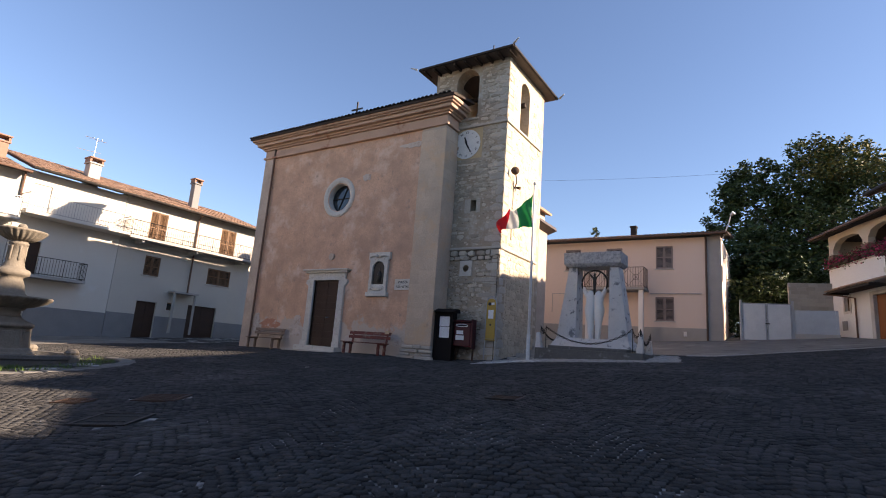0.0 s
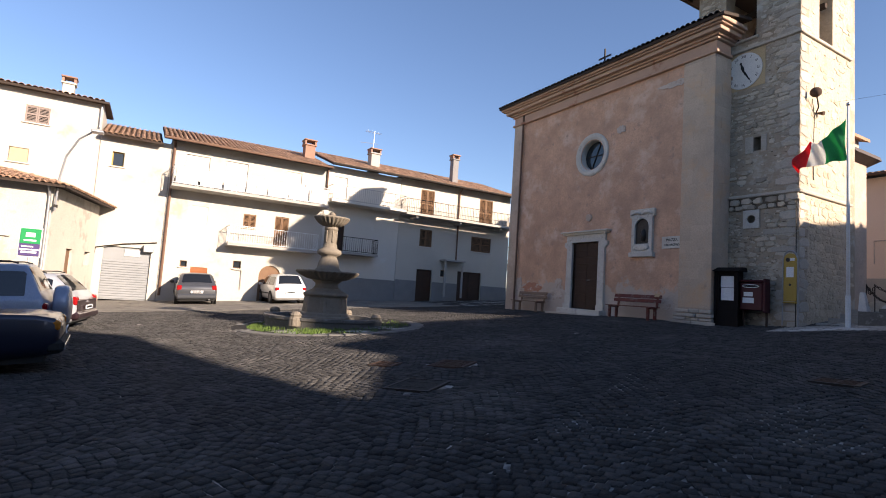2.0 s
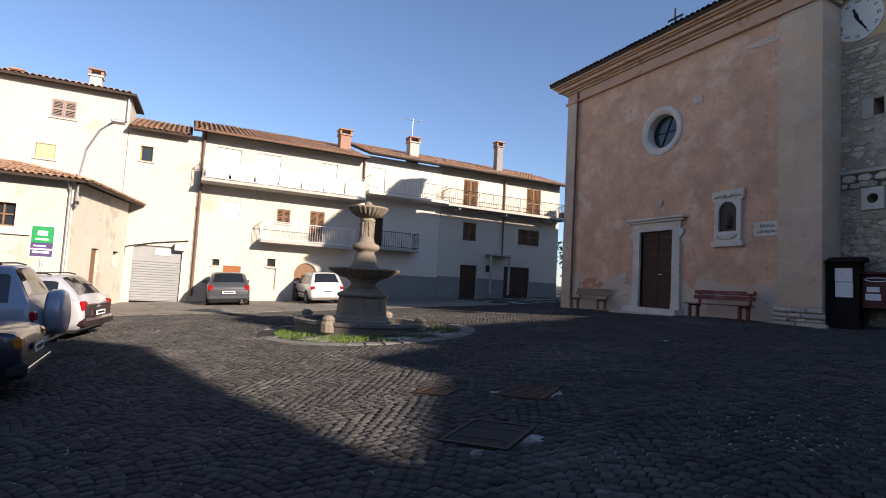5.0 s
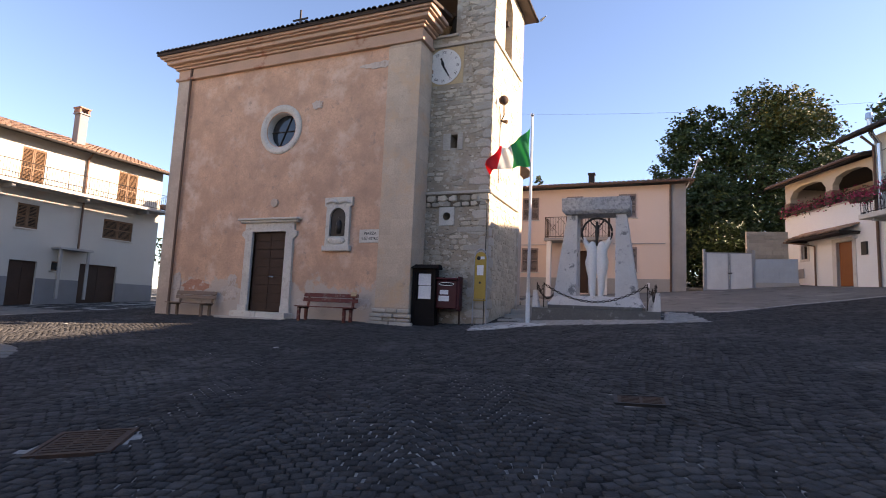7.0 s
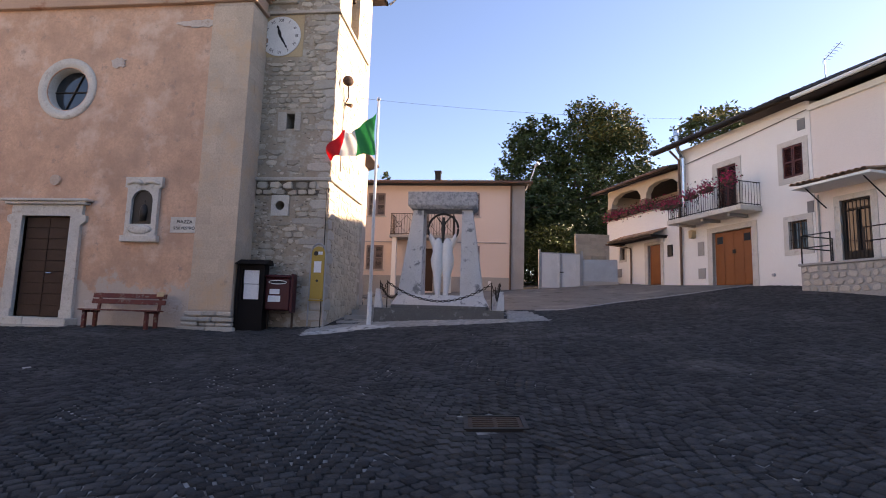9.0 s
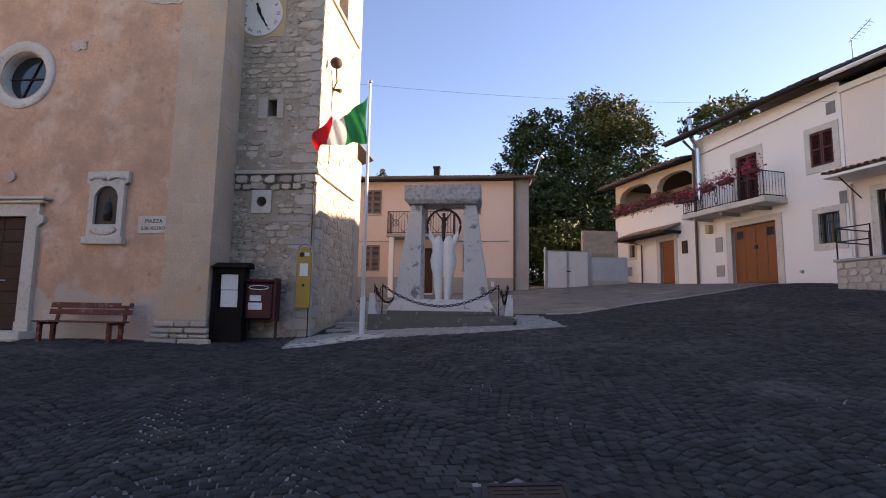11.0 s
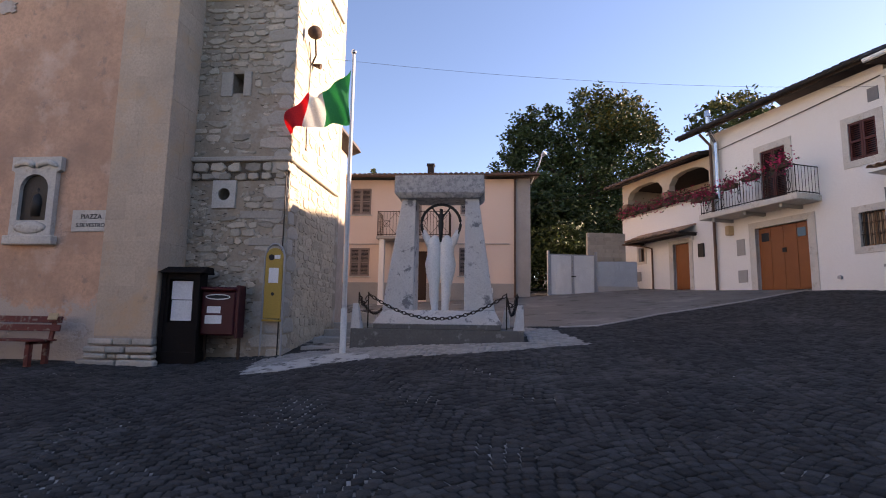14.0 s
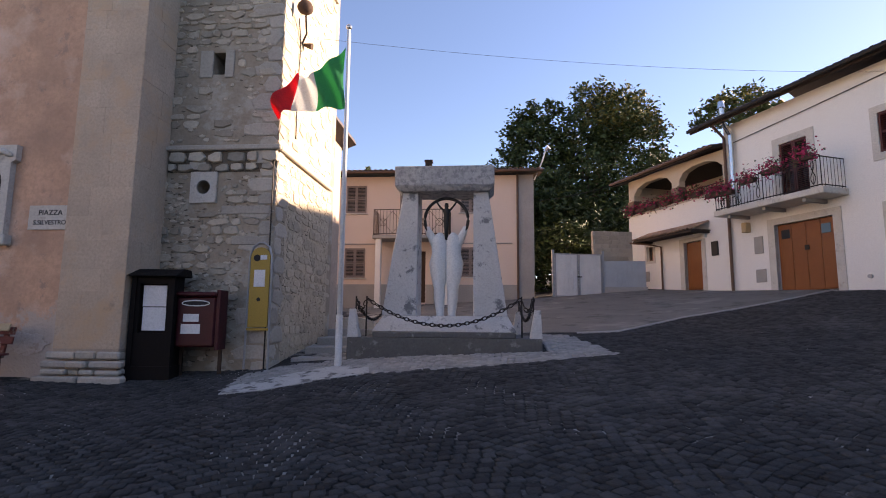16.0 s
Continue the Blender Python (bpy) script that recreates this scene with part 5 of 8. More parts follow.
for a, b in (((5.25, -1.35), (6.2, -1.35)), ((7.2, -1.35), (8.3, -1.35)), ((5.25, -1.35), (5.25, -0.05))):
    for z in (3.95, 4.35):
        tube(bm, [(a[0], a[1], z), (b[0], b[1], z)], 0.02, 6)
    for p in (a, b):
        tube(bm, [(p[0], p[1], 3.45), (p[0], p[1], 4.37)], 0.022, 6)
part("railing", bm, iron, st)
rr = thing("rose_house_roof", RM, "dark tiled roof of the rose house", "roof")
tiled_roof(rr, 4.68, 9.9, -0.7, 9.32, 4.5, 10.05, (darktile, darktiles), pitch=0.26, thick=0.12)
part("gutter", T([(4.68, -0.77, 9.28), (9.9, -0.77, 9.28)], 0.07), ivory, rr)
part("cornice", B((4.70, 9.6, -0.12, -0.002, 8.9, 9.1)), ivory, rr)
bm = bmesh.new()
box(bm, 4.68, 9.9, 0, 5.0, -0.12, 0.0, m=pose(0, 9.4, 9.32, 0, 0, 0) @ pose(0, 0, 0, 171.6, 0, 0))
part("rear_slope", bm, darktiles, rr)
bm = bmesh.new()
for u in (4.72, 9.55):
    vs = [bm.verts.new(p) for p in ((u, 0, 9.05), (u, 8, 9.05), (u, 4.4, 9.9))]
    bm.faces.new(vs)
    vs = [bm.verts.new((v.co.x - 0.3 if u > 6 else v.co.x + 0.3, v.co.y, v.co.z)) for v in vs]
    bm.faces.new(vs)
part("gable", bm, rose, rr)
# antenna
an = thing("roof_antenna", RM @ pose(3.4, 2.5, 10.3), "thin grey television antenna on a mast", "antenna")
part("mast", T([(0, 0, 0), (0, 0, 1.6)], 0.018, 6), zinc, an)
part("boom", T([(-0.1, 0, 1.45), (0.9, -0.3, 1.75)], 0.012, 5), zinc, an)
for k in range(6):
    part("element", T([(0.1 + k * 0.14, -0.04 * k - 0.2, 1.5 + 0.045 * k), (0.1 + k * 0.14, -0.04 * k + 0.2, 1.5 + 0.045 * k)], 0.008, 4), zinc, an)


# flowers
for k, (u, y, z) in enumerate(((-0.75, -1.12, 6.55), (0.15, -1.12, 6.75), (1.05, -1.12, 6.85), (2.2, -1.12, 6.95), (-1.35, -1.12, 6.6))):
    fb = thing("flower_box", RM @ pose(u, y, z), "balcony box of trailing pink and red geraniums", "flower box", "flower boxes on the balconies")
    part("trough", B((-0.3, 0.3, -0.09, 0.09, -0.16, 0), bev=0.01), rust_iron, fb)
    bm = bmesh.new()
    r = random.Random(40 + k)
    for i in range(320):
        c = Vector((r.gauss(0, 0.2), r.gauss(0, 0.1), r.gauss(0.05, 0.15)))
        a = Vector((r.uniform(-1, 1), r.uniform(-1, 1), r.uniform(-1, 1))).normalized() * 0.045
        b = Vector((r.uniform(-1, 1), r.uniform(-1, 1), r.uniform(-1, 1))).normalized() * 0.035
        f = bm.faces.new([bm.verts.new(c - a), bm.verts.new(c - b), bm.verts.new(c + a), bm.verts.new(c + b)])
        f.material_index = 0 if r.random() < 0.72 else 1
    tagged(part("flowers", bm, [flower_mat, leaf], fb), kind="stuff")
for k, u in enumerate((-7.4, -6.6, -5.8, -5.0, -4.1, -3.2)):
    fb = thing("flower_box", RM @ pose(u, -0.14, 7.12), "loggia box of trailing red geraniums", "flower box", "flower boxes on the balconies")
    part("trough", B((-0.3, 0.3, -0.09, 0.09, -0.16, 0), bev=0.01), rust_iron, fb)
    bm = bmesh.new()
    r = random.Random(60 + k)
    for i in range(260):
        c = Vector((r.gauss(0, 0.26), r.gauss(0, 0.1), r.gauss(0.05, 0.14)))
        a = Vector((r.uniform(-1, 1), r.uniform(-1, 1), r.uniform(-1, 1))).normalized() * 0.05
        b = Vector((r.uniform(-1, 1), r.uniform(-1, 1), r.uniform(-1, 1))).normalized() * 0.04
        f = bm.faces.new([bm.verts.new(c - a), bm.verts.new(c - b), bm.verts.new(c + a), bm.verts.new(c + b)])
        f.material_index = 0 if r.random() < 0.5 else 1
    tagged(part("flowers", bm, [flower_mat, leaf], fb), kind="stuff")

# added plain fronts, unseen, close the square behind the walker; the eastern shades it
for nm, x0, x1, y0, y1, z1 in (("wall_east", 12.6, 15.9, -18, 10.9, 12.5), ("wall_south", -40, 22, -24, -18.3, 9.0)):
    s = solid(nm, B((x0, x1, y0, y1, -2, z1)), cream, "unseen plain plastered front added to close the square", "wall", "structure")
# added unseen shadow outlines beyond the eastern row, drawn with x as the world's y
for nm, x0, x1, outline in (("wall_east_gable", 16.0, 16.6, [(4.0, -2), (12.4, -2), (12.4, 9.2), (13.2, 10.9), (14.25, 12.8), (13.6, 13.6), (4.0, 13.6)]), ("wall_east_tower", 18.0, 18.6, [(19.4, -2), (28.0, -2), (28.0, 14.7), (21.5, 14.3), (21.2, 16.4), (19.8, 16.4), (19.4, 14.4)])):
    bm = holed(outline, [], -x1, -x0)
    bmesh.ops.transform(bm, matrix=Matrix(((0, -1, 0, 0), (1, 0, 0, 0), (0, 0, 1, 0), (0, 0, 0, 1))), verts=bm.verts[:])
    bmesh.ops.recalc_face_normals(bm, faces=bm.faces[:])
    solid(nm, bm, cream, "unseen plain slab added to shade the square from the east", "wall", "structure")

# unseen slab, its top cut so the shadow edge falls across the square
bm = holed([(9.62, -1), (17.6, -1), (17.6, 7.4), (15.4, 8.15), (14.2, 8.5), (13.8, 9.3), (11.0, 9.5), (9.62, 9.5)], [], 0, 0.6)
bmesh.ops.transform(bm, matrix=RM, verts=bm.verts[:])
bmesh.ops.recalc_face_normals(bm, faces=bm.faces[:])
solid("wall_gap", bm, cream, "unseen plain slab added to close the street and shape its shadow", "wall", "structure")

# ---- terrace across the square ----
TM = pose(-29.5, 0, 0, 0, 0, 90)


def balcony(parent, u0, u1, z, depth, rail, rail_mat, slab_mat=cement, gap=0.12, thick=0.14):
    b = part("balcony", B((u0, u1, -depth, -0.002, z - thick, z), bev=0.01), slab_mat, parent)
    railing(b, u0 + 0.05, u1 - 0.05, -depth + 0.05, -0.05, z, z + rail, rail_mat, gap=gap)
    return b


def chimney(m, h, w, mat, label, tall=False):
    c = thing("chimney", m, label, "chimney", "chimneys on the terrace")
    part("stack", B((-w, w, -w, w, -1.0, h), bev=0.02), mat, c)
    part("collar", B((-w - 0.06, w + 0.06, -w - 0.06, w + 0.06, h + 0.001, h + 0.08), bev=0.01), mat, c)
    for sx in (-1, 1):
        part("cap_leg", B((sx * w - 0.05, sx * w + 0.05, -w, w, h + 0.081, h + 0.3)), brick_mat, c)
    part("cap", B((-w - 0.08, w + 0.08, -w - 0.08, w + 0.08, h + 0.301, h + 0.37), bev=0.01), brick_mat, c)
    return c


# long cream house
t1h = [rect(5.3, 5.95, 4.2, 4.94), rect(6.95, 7.7, 3.3, 5.02), rect(2.7, 3.55, 4.22, 5.02), arch(6.35, 7.5, 0.1, 2.3), rect(3.0, 3.8, 1.5, 1.92), rect(2.5, 2.82, 1.88, 2.2), rect(5.0, 5.4, 2.0, 2.4), rect(2.3, 3.4, 5.9, 7.6), rect(4.2, 5.3, 5.9, 7.6), rect(7.4, 8.2, 5.9, 7.6)]
t1 = house("cream_terrace_house", "sunlit cream terrace house with two balconies", TM, 1.6, 9.6, -0.6, 8.35, 8, cream, t1h, group="terrace houses")
w = window_part(t1, 5.3, 5.95, 4.2, 4.94, brown_wood)
shutter_pair(w, 5.3, 5.95, 4.2, 4.94, brown_wood, y=0.02)
w = part("balcony_door", B((6.95, 7.7, 0.12, 0.16, 3.3, 5.02)), glass, t1)
shutter_pair(w, 6.95, 7.7, 3.3, 5.02, brown_wood, y=0.03)
part("closed_blind", B((2.7, 3.55, 0.04, 0.08, 4.22, 5.02)), steel_white, t1)
part("cellar_door", holed(arch(6.35, 7.5, 0.1, 2.3), [], 0.08, 0.13), brown_wood, t1, "round-headed brown wooden door")
for k in range(6):
    part("plank", B((6.38 + k * 0.185, 6.55 + k * 0.185, 0.06, 0.079, 0.35, 1.75)), brown_wood, t1)
part("wooden_hatch", B((3.0, 3.8, 0.03, 0.08, 1.5, 1.92)), orange_wood, t1)
window_part(t1, 2.5, 2.82, 1.88, 2.2, brown_wood, panes=1)
window_part(t1, 5.0, 5.4, 2.0, 2.4, brown_wood, panes=1)
part("old_pipe", T([(5.0, -0.04, 1.95), (5.45, -0.04, 1.9), (5.45, -0.04, 0.9)], 0.035), cement, t1)
for a, b in ((2.3, 3.4), (4.2, 5.3), (7.4, 8.2)):
    fw = window_part(t1, a, b, 5.9, 7.6, steel_white, name="french_window")
    part("roller_blind", B((a + 0.02, b - 0.02, 0.06, 0.08, 6.3 if a < 4 else 6.0, 7.58)), clock_white, fw, "white roller blind let down")
b = balcony(t1, 1.7, 9.55, 5.86, 1.1, 0.95, steel_white)
for k in range(7):
    part("frosted_panel", B((1.85 + k * 1.1, 2.85 + k * 1.1, -1.02, -1.0, 5.95, 6.72)), clock_white, b)
balcony(t1, 4.5, 9.2, 3.28, 0.9, 0.9, steel_white)
part("downpipe", T([(1.72, -0.1, 8.3), (1.72, -0.1, 0.4)], 0.06), copper_pipe, t1)
part("air_unit", B((8.3, 9.2, -0.7, -0.35, 5.9, 6.9), bev=0.02), steel_white, t1)
# white house
t2h = [rect(10.1, 10.95, 3.42, 5.05), rect(10.1, 10.9, 6.4, 7.8), rect(10.0, 10.8, 0.3, 2.3)]
t2 = house("white_terrace_house", "white terrace house with a small iron balcony", TM, 9.62, 14.4, -0.4, 8.4, 8, whitewall, t2h, group="terrace houses")
part("balcony_door", B((10.1, 10.95, 0.12, 0.16, 3.42, 5.05)), door_wood, t2)
fw = window_part(t2, 10.1, 10.9, 6.4, 7.8, steel_white)
part("roller_blind", B((10.12, 10.88, 0.06, 0.08, 6.42, 7.78)), clock_white, fw, "white roller blind let down")
part("door", B((10.0, 10.8, 0.15, 0.2, 0.3, 2.3)), door_wood, t2)
balcony(t2, 9.75, 12.8, 3.42, 0.9, 0.85, iron)
balcony(t2, 9.7, 14.4, 6.3, 1.0, 0.85, cement, whitewall)
part("base_band", B((9.62, 9.99, -0.03, -0.002, -0.4, 1.9), (10.81, 14.4, -0.03, -0.002, -0.4, 2.0)), greybase, t2)
part("downpipe", T([(9.66, -0.1, 8.3), (9.66, -0.1, 6.4)], 0.05), copper_pipe, t2)
# grey house
t3h = [rect(15.85, 16.85, 6.12, 7.95), rect(20.4, 21.5, 6.12, 8.0), rect(15.95, 16.85, 4.3, 5.4), rect(19.88, 21.5, 4.36, 5.36), rect(15.9, 17.03, 0.5, 2.85), rect(18.95, 20.85, 0.6, 2.95), rect(17.64, 18.07, 2.49, 2.94)]
t3 = house("grey_terrace_house", "greyish terrace house with brown shutters and a long balcony", TM, 14.42, 23.0, -0.2, 8.6, 8, greywall, t3h, group="terrace houses")
for r in ((15.85, 16.85, 6.12, 7.95), (20.4, 21.5, 6.12, 8.0)):
    w = part("balcony_door", B((r[0], r[1], 0.12, 0.16, r[2], r[3])), glass, t3)
    shutter_pair(w, *r, brown_wood, y=0.03)
for r in ((15.95, 16.85, 4.3, 5.4), (19.88, 21.5, 4.36, 5.36)):
    w = window_part(t3, *r, brown_wood)
    shutter_pair(w, *r, brown_wood, y=0.03)
part("door", B((15.9, 17.03, 0.12, 0.17, 0.5, 2.85), (15.95, 16.44, 0.1, 0.119, 1.1, 2.7), (16.49, 16.98, 0.1, 0.119, 1.1, 2.7)), door_wood, t3)
part("garage_door", B((18.95, 20.85, 0.12, 0.17, 0.6, 2.95), (19.0, 19.88, 0.1, 0.119, 1.2, 2.9), (19.92, 20.8, 0.1, 0.119, 1.2, 2.9)), door_wood, t3)
window_part(t3, 17.64, 18.07, 2.49, 2.94, brown_wood, panes=1)
for a, b in ((14.42, 15.89), (17.04, 18.94), (20.86, 23.0)):
    part("base_band", B((a, b, -0.03, -0.002, -0.2, 2.1)), greybase, t3)
b = balcony(t3, 14.45, 23.0, 6.22, 0.95, 0.85, iron)
for k in range(3):
    part("balcony_bracket", B((15.2 + k * 3.2, 15.35 + k * 3.2, -0.8, -0.002, 5.9, 6.078)), cement, b)
part("canopy", B((17.55, 19.1, -0.7, -0.002, 3.5, 3.6), (17.6, 17.72, -0.6, -0.5, 1.2, 3.5), (18.9, 19.0, -0.6, -0.5, 1.2, 3.5)), cement, t3)
part("downpipe", T([(18.7, -0.5, 8.5), (18.7, -0.1, 8.1), (18.7, -0.1, 3.6)], 0.05), copper_pipe, t3)
part("flower_pot", B((22.5, 23.0, -0.85, -0.6, 6.3, 6.6), bev=0.03), brick_mat, t3)
tr = thing("terrace_roof", TM, "long reddish clay tile roof of the terrace", "roof")
tiled_roof(tr, 1.2, 9.7, -0.75, 8.12, 4.2, 9.8, (tile_mat, tiles_mat), pitch=0.23)
part("gutter", T([(1.2, -0.8, 8.1), (9.7, -0.8, 8.1)], 0.06), copper_pipe, tr)
tr2 = thing("terrace_roof", TM, "long brown clay tile roof of the terrace", "roof")
tiled_roof(tr2, 9.72, 23.3, -0.7, 8.4, 4.2, 10.05, (tile_mat, tiles_mat), pitch=0.23)
part("gutter", T([(9.72, -0.75, 8.38), (23.3, -0.75, 8.38)], 0.06), iron, tr2)
chimney(TM @ pose(8.9, 1.6, 8.9), 0.75, 0.3, brick_mat, "red brick chimney with a tile cap")
chimney(TM @ pose(13.1, 1.6, 9.0), 0.95, 0.3, cement, "cement chimney with a brick cap")
chimney(TM @ pose(18.9, 1.2, 9.0), 1.6, 0.22, greybase, "tall narrow dark cement chimney")
for u, z in ((13.0, 10.2), (-7.6, 9.7)):
    an2 = thing("roof_antenna", TM @ pose(u, 1.6, z), "thin grey television antenna on a mast", "antenna")
    part("mast", T([(0, 0, -0.8), (0, 0, 1.3)], 0.02, 6), zinc, an2)
    part("boom", T([(-0.6, 0, 1.2), (0.5, 0, 1.2)], 0.014, 5), zinc, an2)
    part("boom", T([(-0.9, 0, 0.4), (0.3, 0, 0.5)], 0.014, 5), zinc, an2)
    for k in range(5):
        part("element", T([(-0.5 + k * 0.22, -0.25, 1.2), (-0.5 + k * 0.22, 0.25, 1.2)], 0.01, 4), zinc, an2)
# house over the shutter garage, and the tall cream house
mh = house("garage_terrace_house", "cream house with a grey roller shutter garage", TM, -1.4, 1.58, -0.6, 7.95, 8, cream, [rect(-0.78, 1.2, -0.6, 2.62), rect(-0.87, -0.37, 6.42, 7.12)], group="terrace houses")
gs = part("roller_shutter", B((-0.78, 1.2, 0.12, 0.16, 0.1, 2.62)), shutter_grey, mh, "grey corrugated roller shutter")
for k in range(16):
    part("shutter_slat", B((-0.78, 1.2, 0.09, 0.119, 0.15 + k * 0.115, 0.25 + k * 0.115), bev=0.012), shutter_grey, gs)
part("shutter_sign", B((0.1, 0.75, 0.07, 0.118, 2.2, 2.5)), paper, gs)
part("wall_box", B((0.85, 1.3, -0.25, -0.002, 2.45, 2.8), bev=0.02), zinc, mh)
window_part(mh, -0.87, -0.37, 6.42, 7.12, yellow_paint, panes=1)
part("cable", T([(-1.3, -0.05, 0.4), (-1.1, -0.05, 2.5), (0.0, -0.05, 2.75), (1.4, -0.05, 2.95)], 0.03, 5), iron, mh)
mr = thing("terrace_roof", TM, "short clay tile roof between two houses", "roof")
tiled_roof(mr, -1.4, 1.18, -0.5, 7.84, 4.2, 9.4, (tile_mat, tiles_mat), pitch=0.23)
ch = house("tall_cream_house", "tall sunlit cream house with small windows", TM, -8.2, -1.42, -0.8, 9.25, 9, cream, [rect(-4.3, -3.42, 7.8, 8.58), rect(-4.7, -4.0, 5.95, 6.6)], group="terrace houses")
w = window_part(ch, -4.3, -3.42, 7.8, 8.58, brown_wood)
shutter_pair(w, -4.3, -3.42, 7.8, 8.58, grey_shutter, y=0.03)
w = window_part(ch, -4.7, -4.0, 5.95, 6.6, steel_white)
part("blind", B((-4.68, -4.02, 0.05, 0.08, 5.97, 6.58)), ochre, w)
cr2 = thing("tall_house_roof", TM, "shallow tiled roof of the tall cream house", "roof")
tiled_roof(cr2, -8.5, -1.2, -0.45, 9.3, 4.5, 9.8, (tile_mat, tiles_mat), pitch=0.23)
part("downpipe", T([(-1.5, -0.1, 9.2), (-1.5, -0.1, 8.1)], 0.05), zinc, cr2)
chimney(TM @ pose(-3.0, 1.3, 9.4), 0.8, 0.24, cream, "pale chimney with a brick cap")
chimney(TM @ pose(-5.9, 1.3, 9.4), 0.15, 0.2, brick_mat, "low brick chimney on the tall house")
# low old house in front
FP = [(-24.0, -14.0), (-24.0, -2.3), (-29.3, -1.1), (-29.3, -14.0)]
low_h = thing("low_old_house", pose(-24, -2.3, 0), "low old house of pale plaster with a hipped tile roof", "house")
FRONT = pose(-24.0, 0, 0, 0, 0, 90)


def LW(bm, m=Matrix()):
    bmesh.ops.transform(bm, matrix=pose(24, 2.3, 0) @ m, verts=bm.verts[:])
    return bm


part("wall", LW(holed(rect(-14, -2.3, -1, 4.4), [rect(-4.5, -3.85, 2.68, 3.45)], 0, 0.4), FRONT), lowwall, low_h)
ang = math.degrees(math.atan2(1.2, -5.3))
SW = pose(-24.0, -2.3, 0, 0, 0, ang)
part("side_wall", LW(holed(rect(0, 5.43, -1, 4.4), [rect(1.9, 2.6, -1, 2.2), rect(4.1, 4.8, 1.6, 2.2)], 0, 0.4), SW), lowwall, low_h)
part("back_wall", LW(B((-29.4, -29.0, -14, -1.6, -1, 4.4))), lowwall, low_h)
part("side_door", LW(B((1.9, 2.6, 0.1, 0.15, -1, 2.2)), SW), brown_wood, low_h)
wn_ = part("window", LW(holed(rect(-4.5, -3.85, 2.68, 3.45), [rect(-4.45, -4.2, 2.73, 3.05), rect(-4.15, -3.9, 2.73, 3.05), rect(-4.45, -4.2, 3.1, 3.4), rect(-4.15, -3.9, 3.1, 3.4)], 0.1, 0.15), FRONT), brown_wood, low_h)
part("pane", LW(B((-4.48, -3.87, 0.16, 0.17, 2.7, 3.43)), FRONT), glass, wn_)
part("window_surround", LW(holed(rect(-4.75, -3.6, 2.5, 3.65), [rect(-4.5, -3.85, 2.68, 3.45)], -0.03, 0.0), FRONT), cream, wn_)
part("window_sill", LW(B((-5.0, -3.4, -0.1, 0.1, 2.42, 2.5)), FRONT), white_stone, wn_)
part("downpipe", LW(T([(-2.45, -0.2, 4.4), (-2.4, -0.08, 4.0), (-2.4, -0.08, 0.0)], 0.05), FRONT), zinc, low_h)
lroof = thing("low_house_roof", FRONT, "uneven hipped roof of curved clay tiles", "roof")
tiled_roof(lroof, -14.3, -1.75, -0.55, 4.42, 3.4, 5.35, (tile_mat, tiles_mat), pitch=0.2, keep=lambda x, y: x < -1.8 - 0.8 * (y + 0.55), board=[(-14.3, -0.55), (-1.72, -0.55), (-4.9, 3.45), (-14.3, 3.45)])
lroof2 = thing("low_house_roof", SW, "side slope of an old clay tile roof", "roof")
tiled_roof(lroof2, -0.45, 5.9, -0.55, 4.42, 3.4, 5.35, (tile_mat, tiles_mat), pitch=0.2, keep=lambda x, y: x > -0.4 + 0.8 * (y + 0.55), board=[(-0.5, -0.55), (5.9, -0.55), (5.9, 3.45), (2.75, 3.45)])
# street lamp on the house corner
sl = thing("street_lamp", pose(-23.9, -2.25, 4.1), "curved grey steel street lamp fixed to the house corner", "street lamp")
part("pole", T([(0.1, 0.05, -0.6), (0.12, 0.08, 0.6), (0.2, 0.2, 1.4), (0.4, 0.55, 2.1), (0.6, 0.95, 2.4)], 0.035, 8), zinc, sl)
part("lamp_head", B((0.5, 0.85, 0.9, 1.3, 2.36, 2.47), bev=0.03), zinc, sl)
part("clamp", B((-0.05, 0.15, 0.0, 0.12, -0.5, -0.4), (-0.05, 0.15, 0.0, 0.12, 0.2, 0.3)), iron, sl)
# green information sign
gs2 = thing("information_sign", pose(-20.0, -2.28, gz(-20, -2.28), 0, 0, 78), "green and purple information sign on a post", "sign")
part("post", T([(0, 0.03, 0), (0, 0.03, 2.0)], 0.03), zinc, gs2)
part("green_panel", B((-0.26, 0.26, -0.02, 0.0, 2.35, 2.8)), green_sign, gs2)
part("purple_panel", B((-0.26, 0.26, -0.02, 0.0, 1.98, 2.345)), purple_sign, gs2)
part("backing", B((-0.29, 0.29, 0.002, 0.02, 1.94, 2.84)), steel_white, gs2)
part("text_bar", B((-0.16, 0.16, -0.026, -0.021, 2.42, 2.47), (-0.12, 0.12, -0.026, -0.021, 2.55, 2.68)), paper, gs2)
part("text_bar", B((-0.2, 0.1, -0.026, -0.021, 2.24, 2.28), (-0.2, 0.2, -0.026, -0.021, 2.06, 2.12), (-0.25, 0.25, -0.026, -0.021, 2.15, 2.19)), paper, gs2)

# ---- monument ----
MX = -4.93
mon = thing("war_memorial", pose(MX, 18.5, 1.2), "grey travertine memorial gate on a stepped base", "monument")


def MN(bm):
    bmesh.ops.transform(bm, matrix=pose(-MX, -18.5, -1.2), verts=bm.verts[:])
    return bm


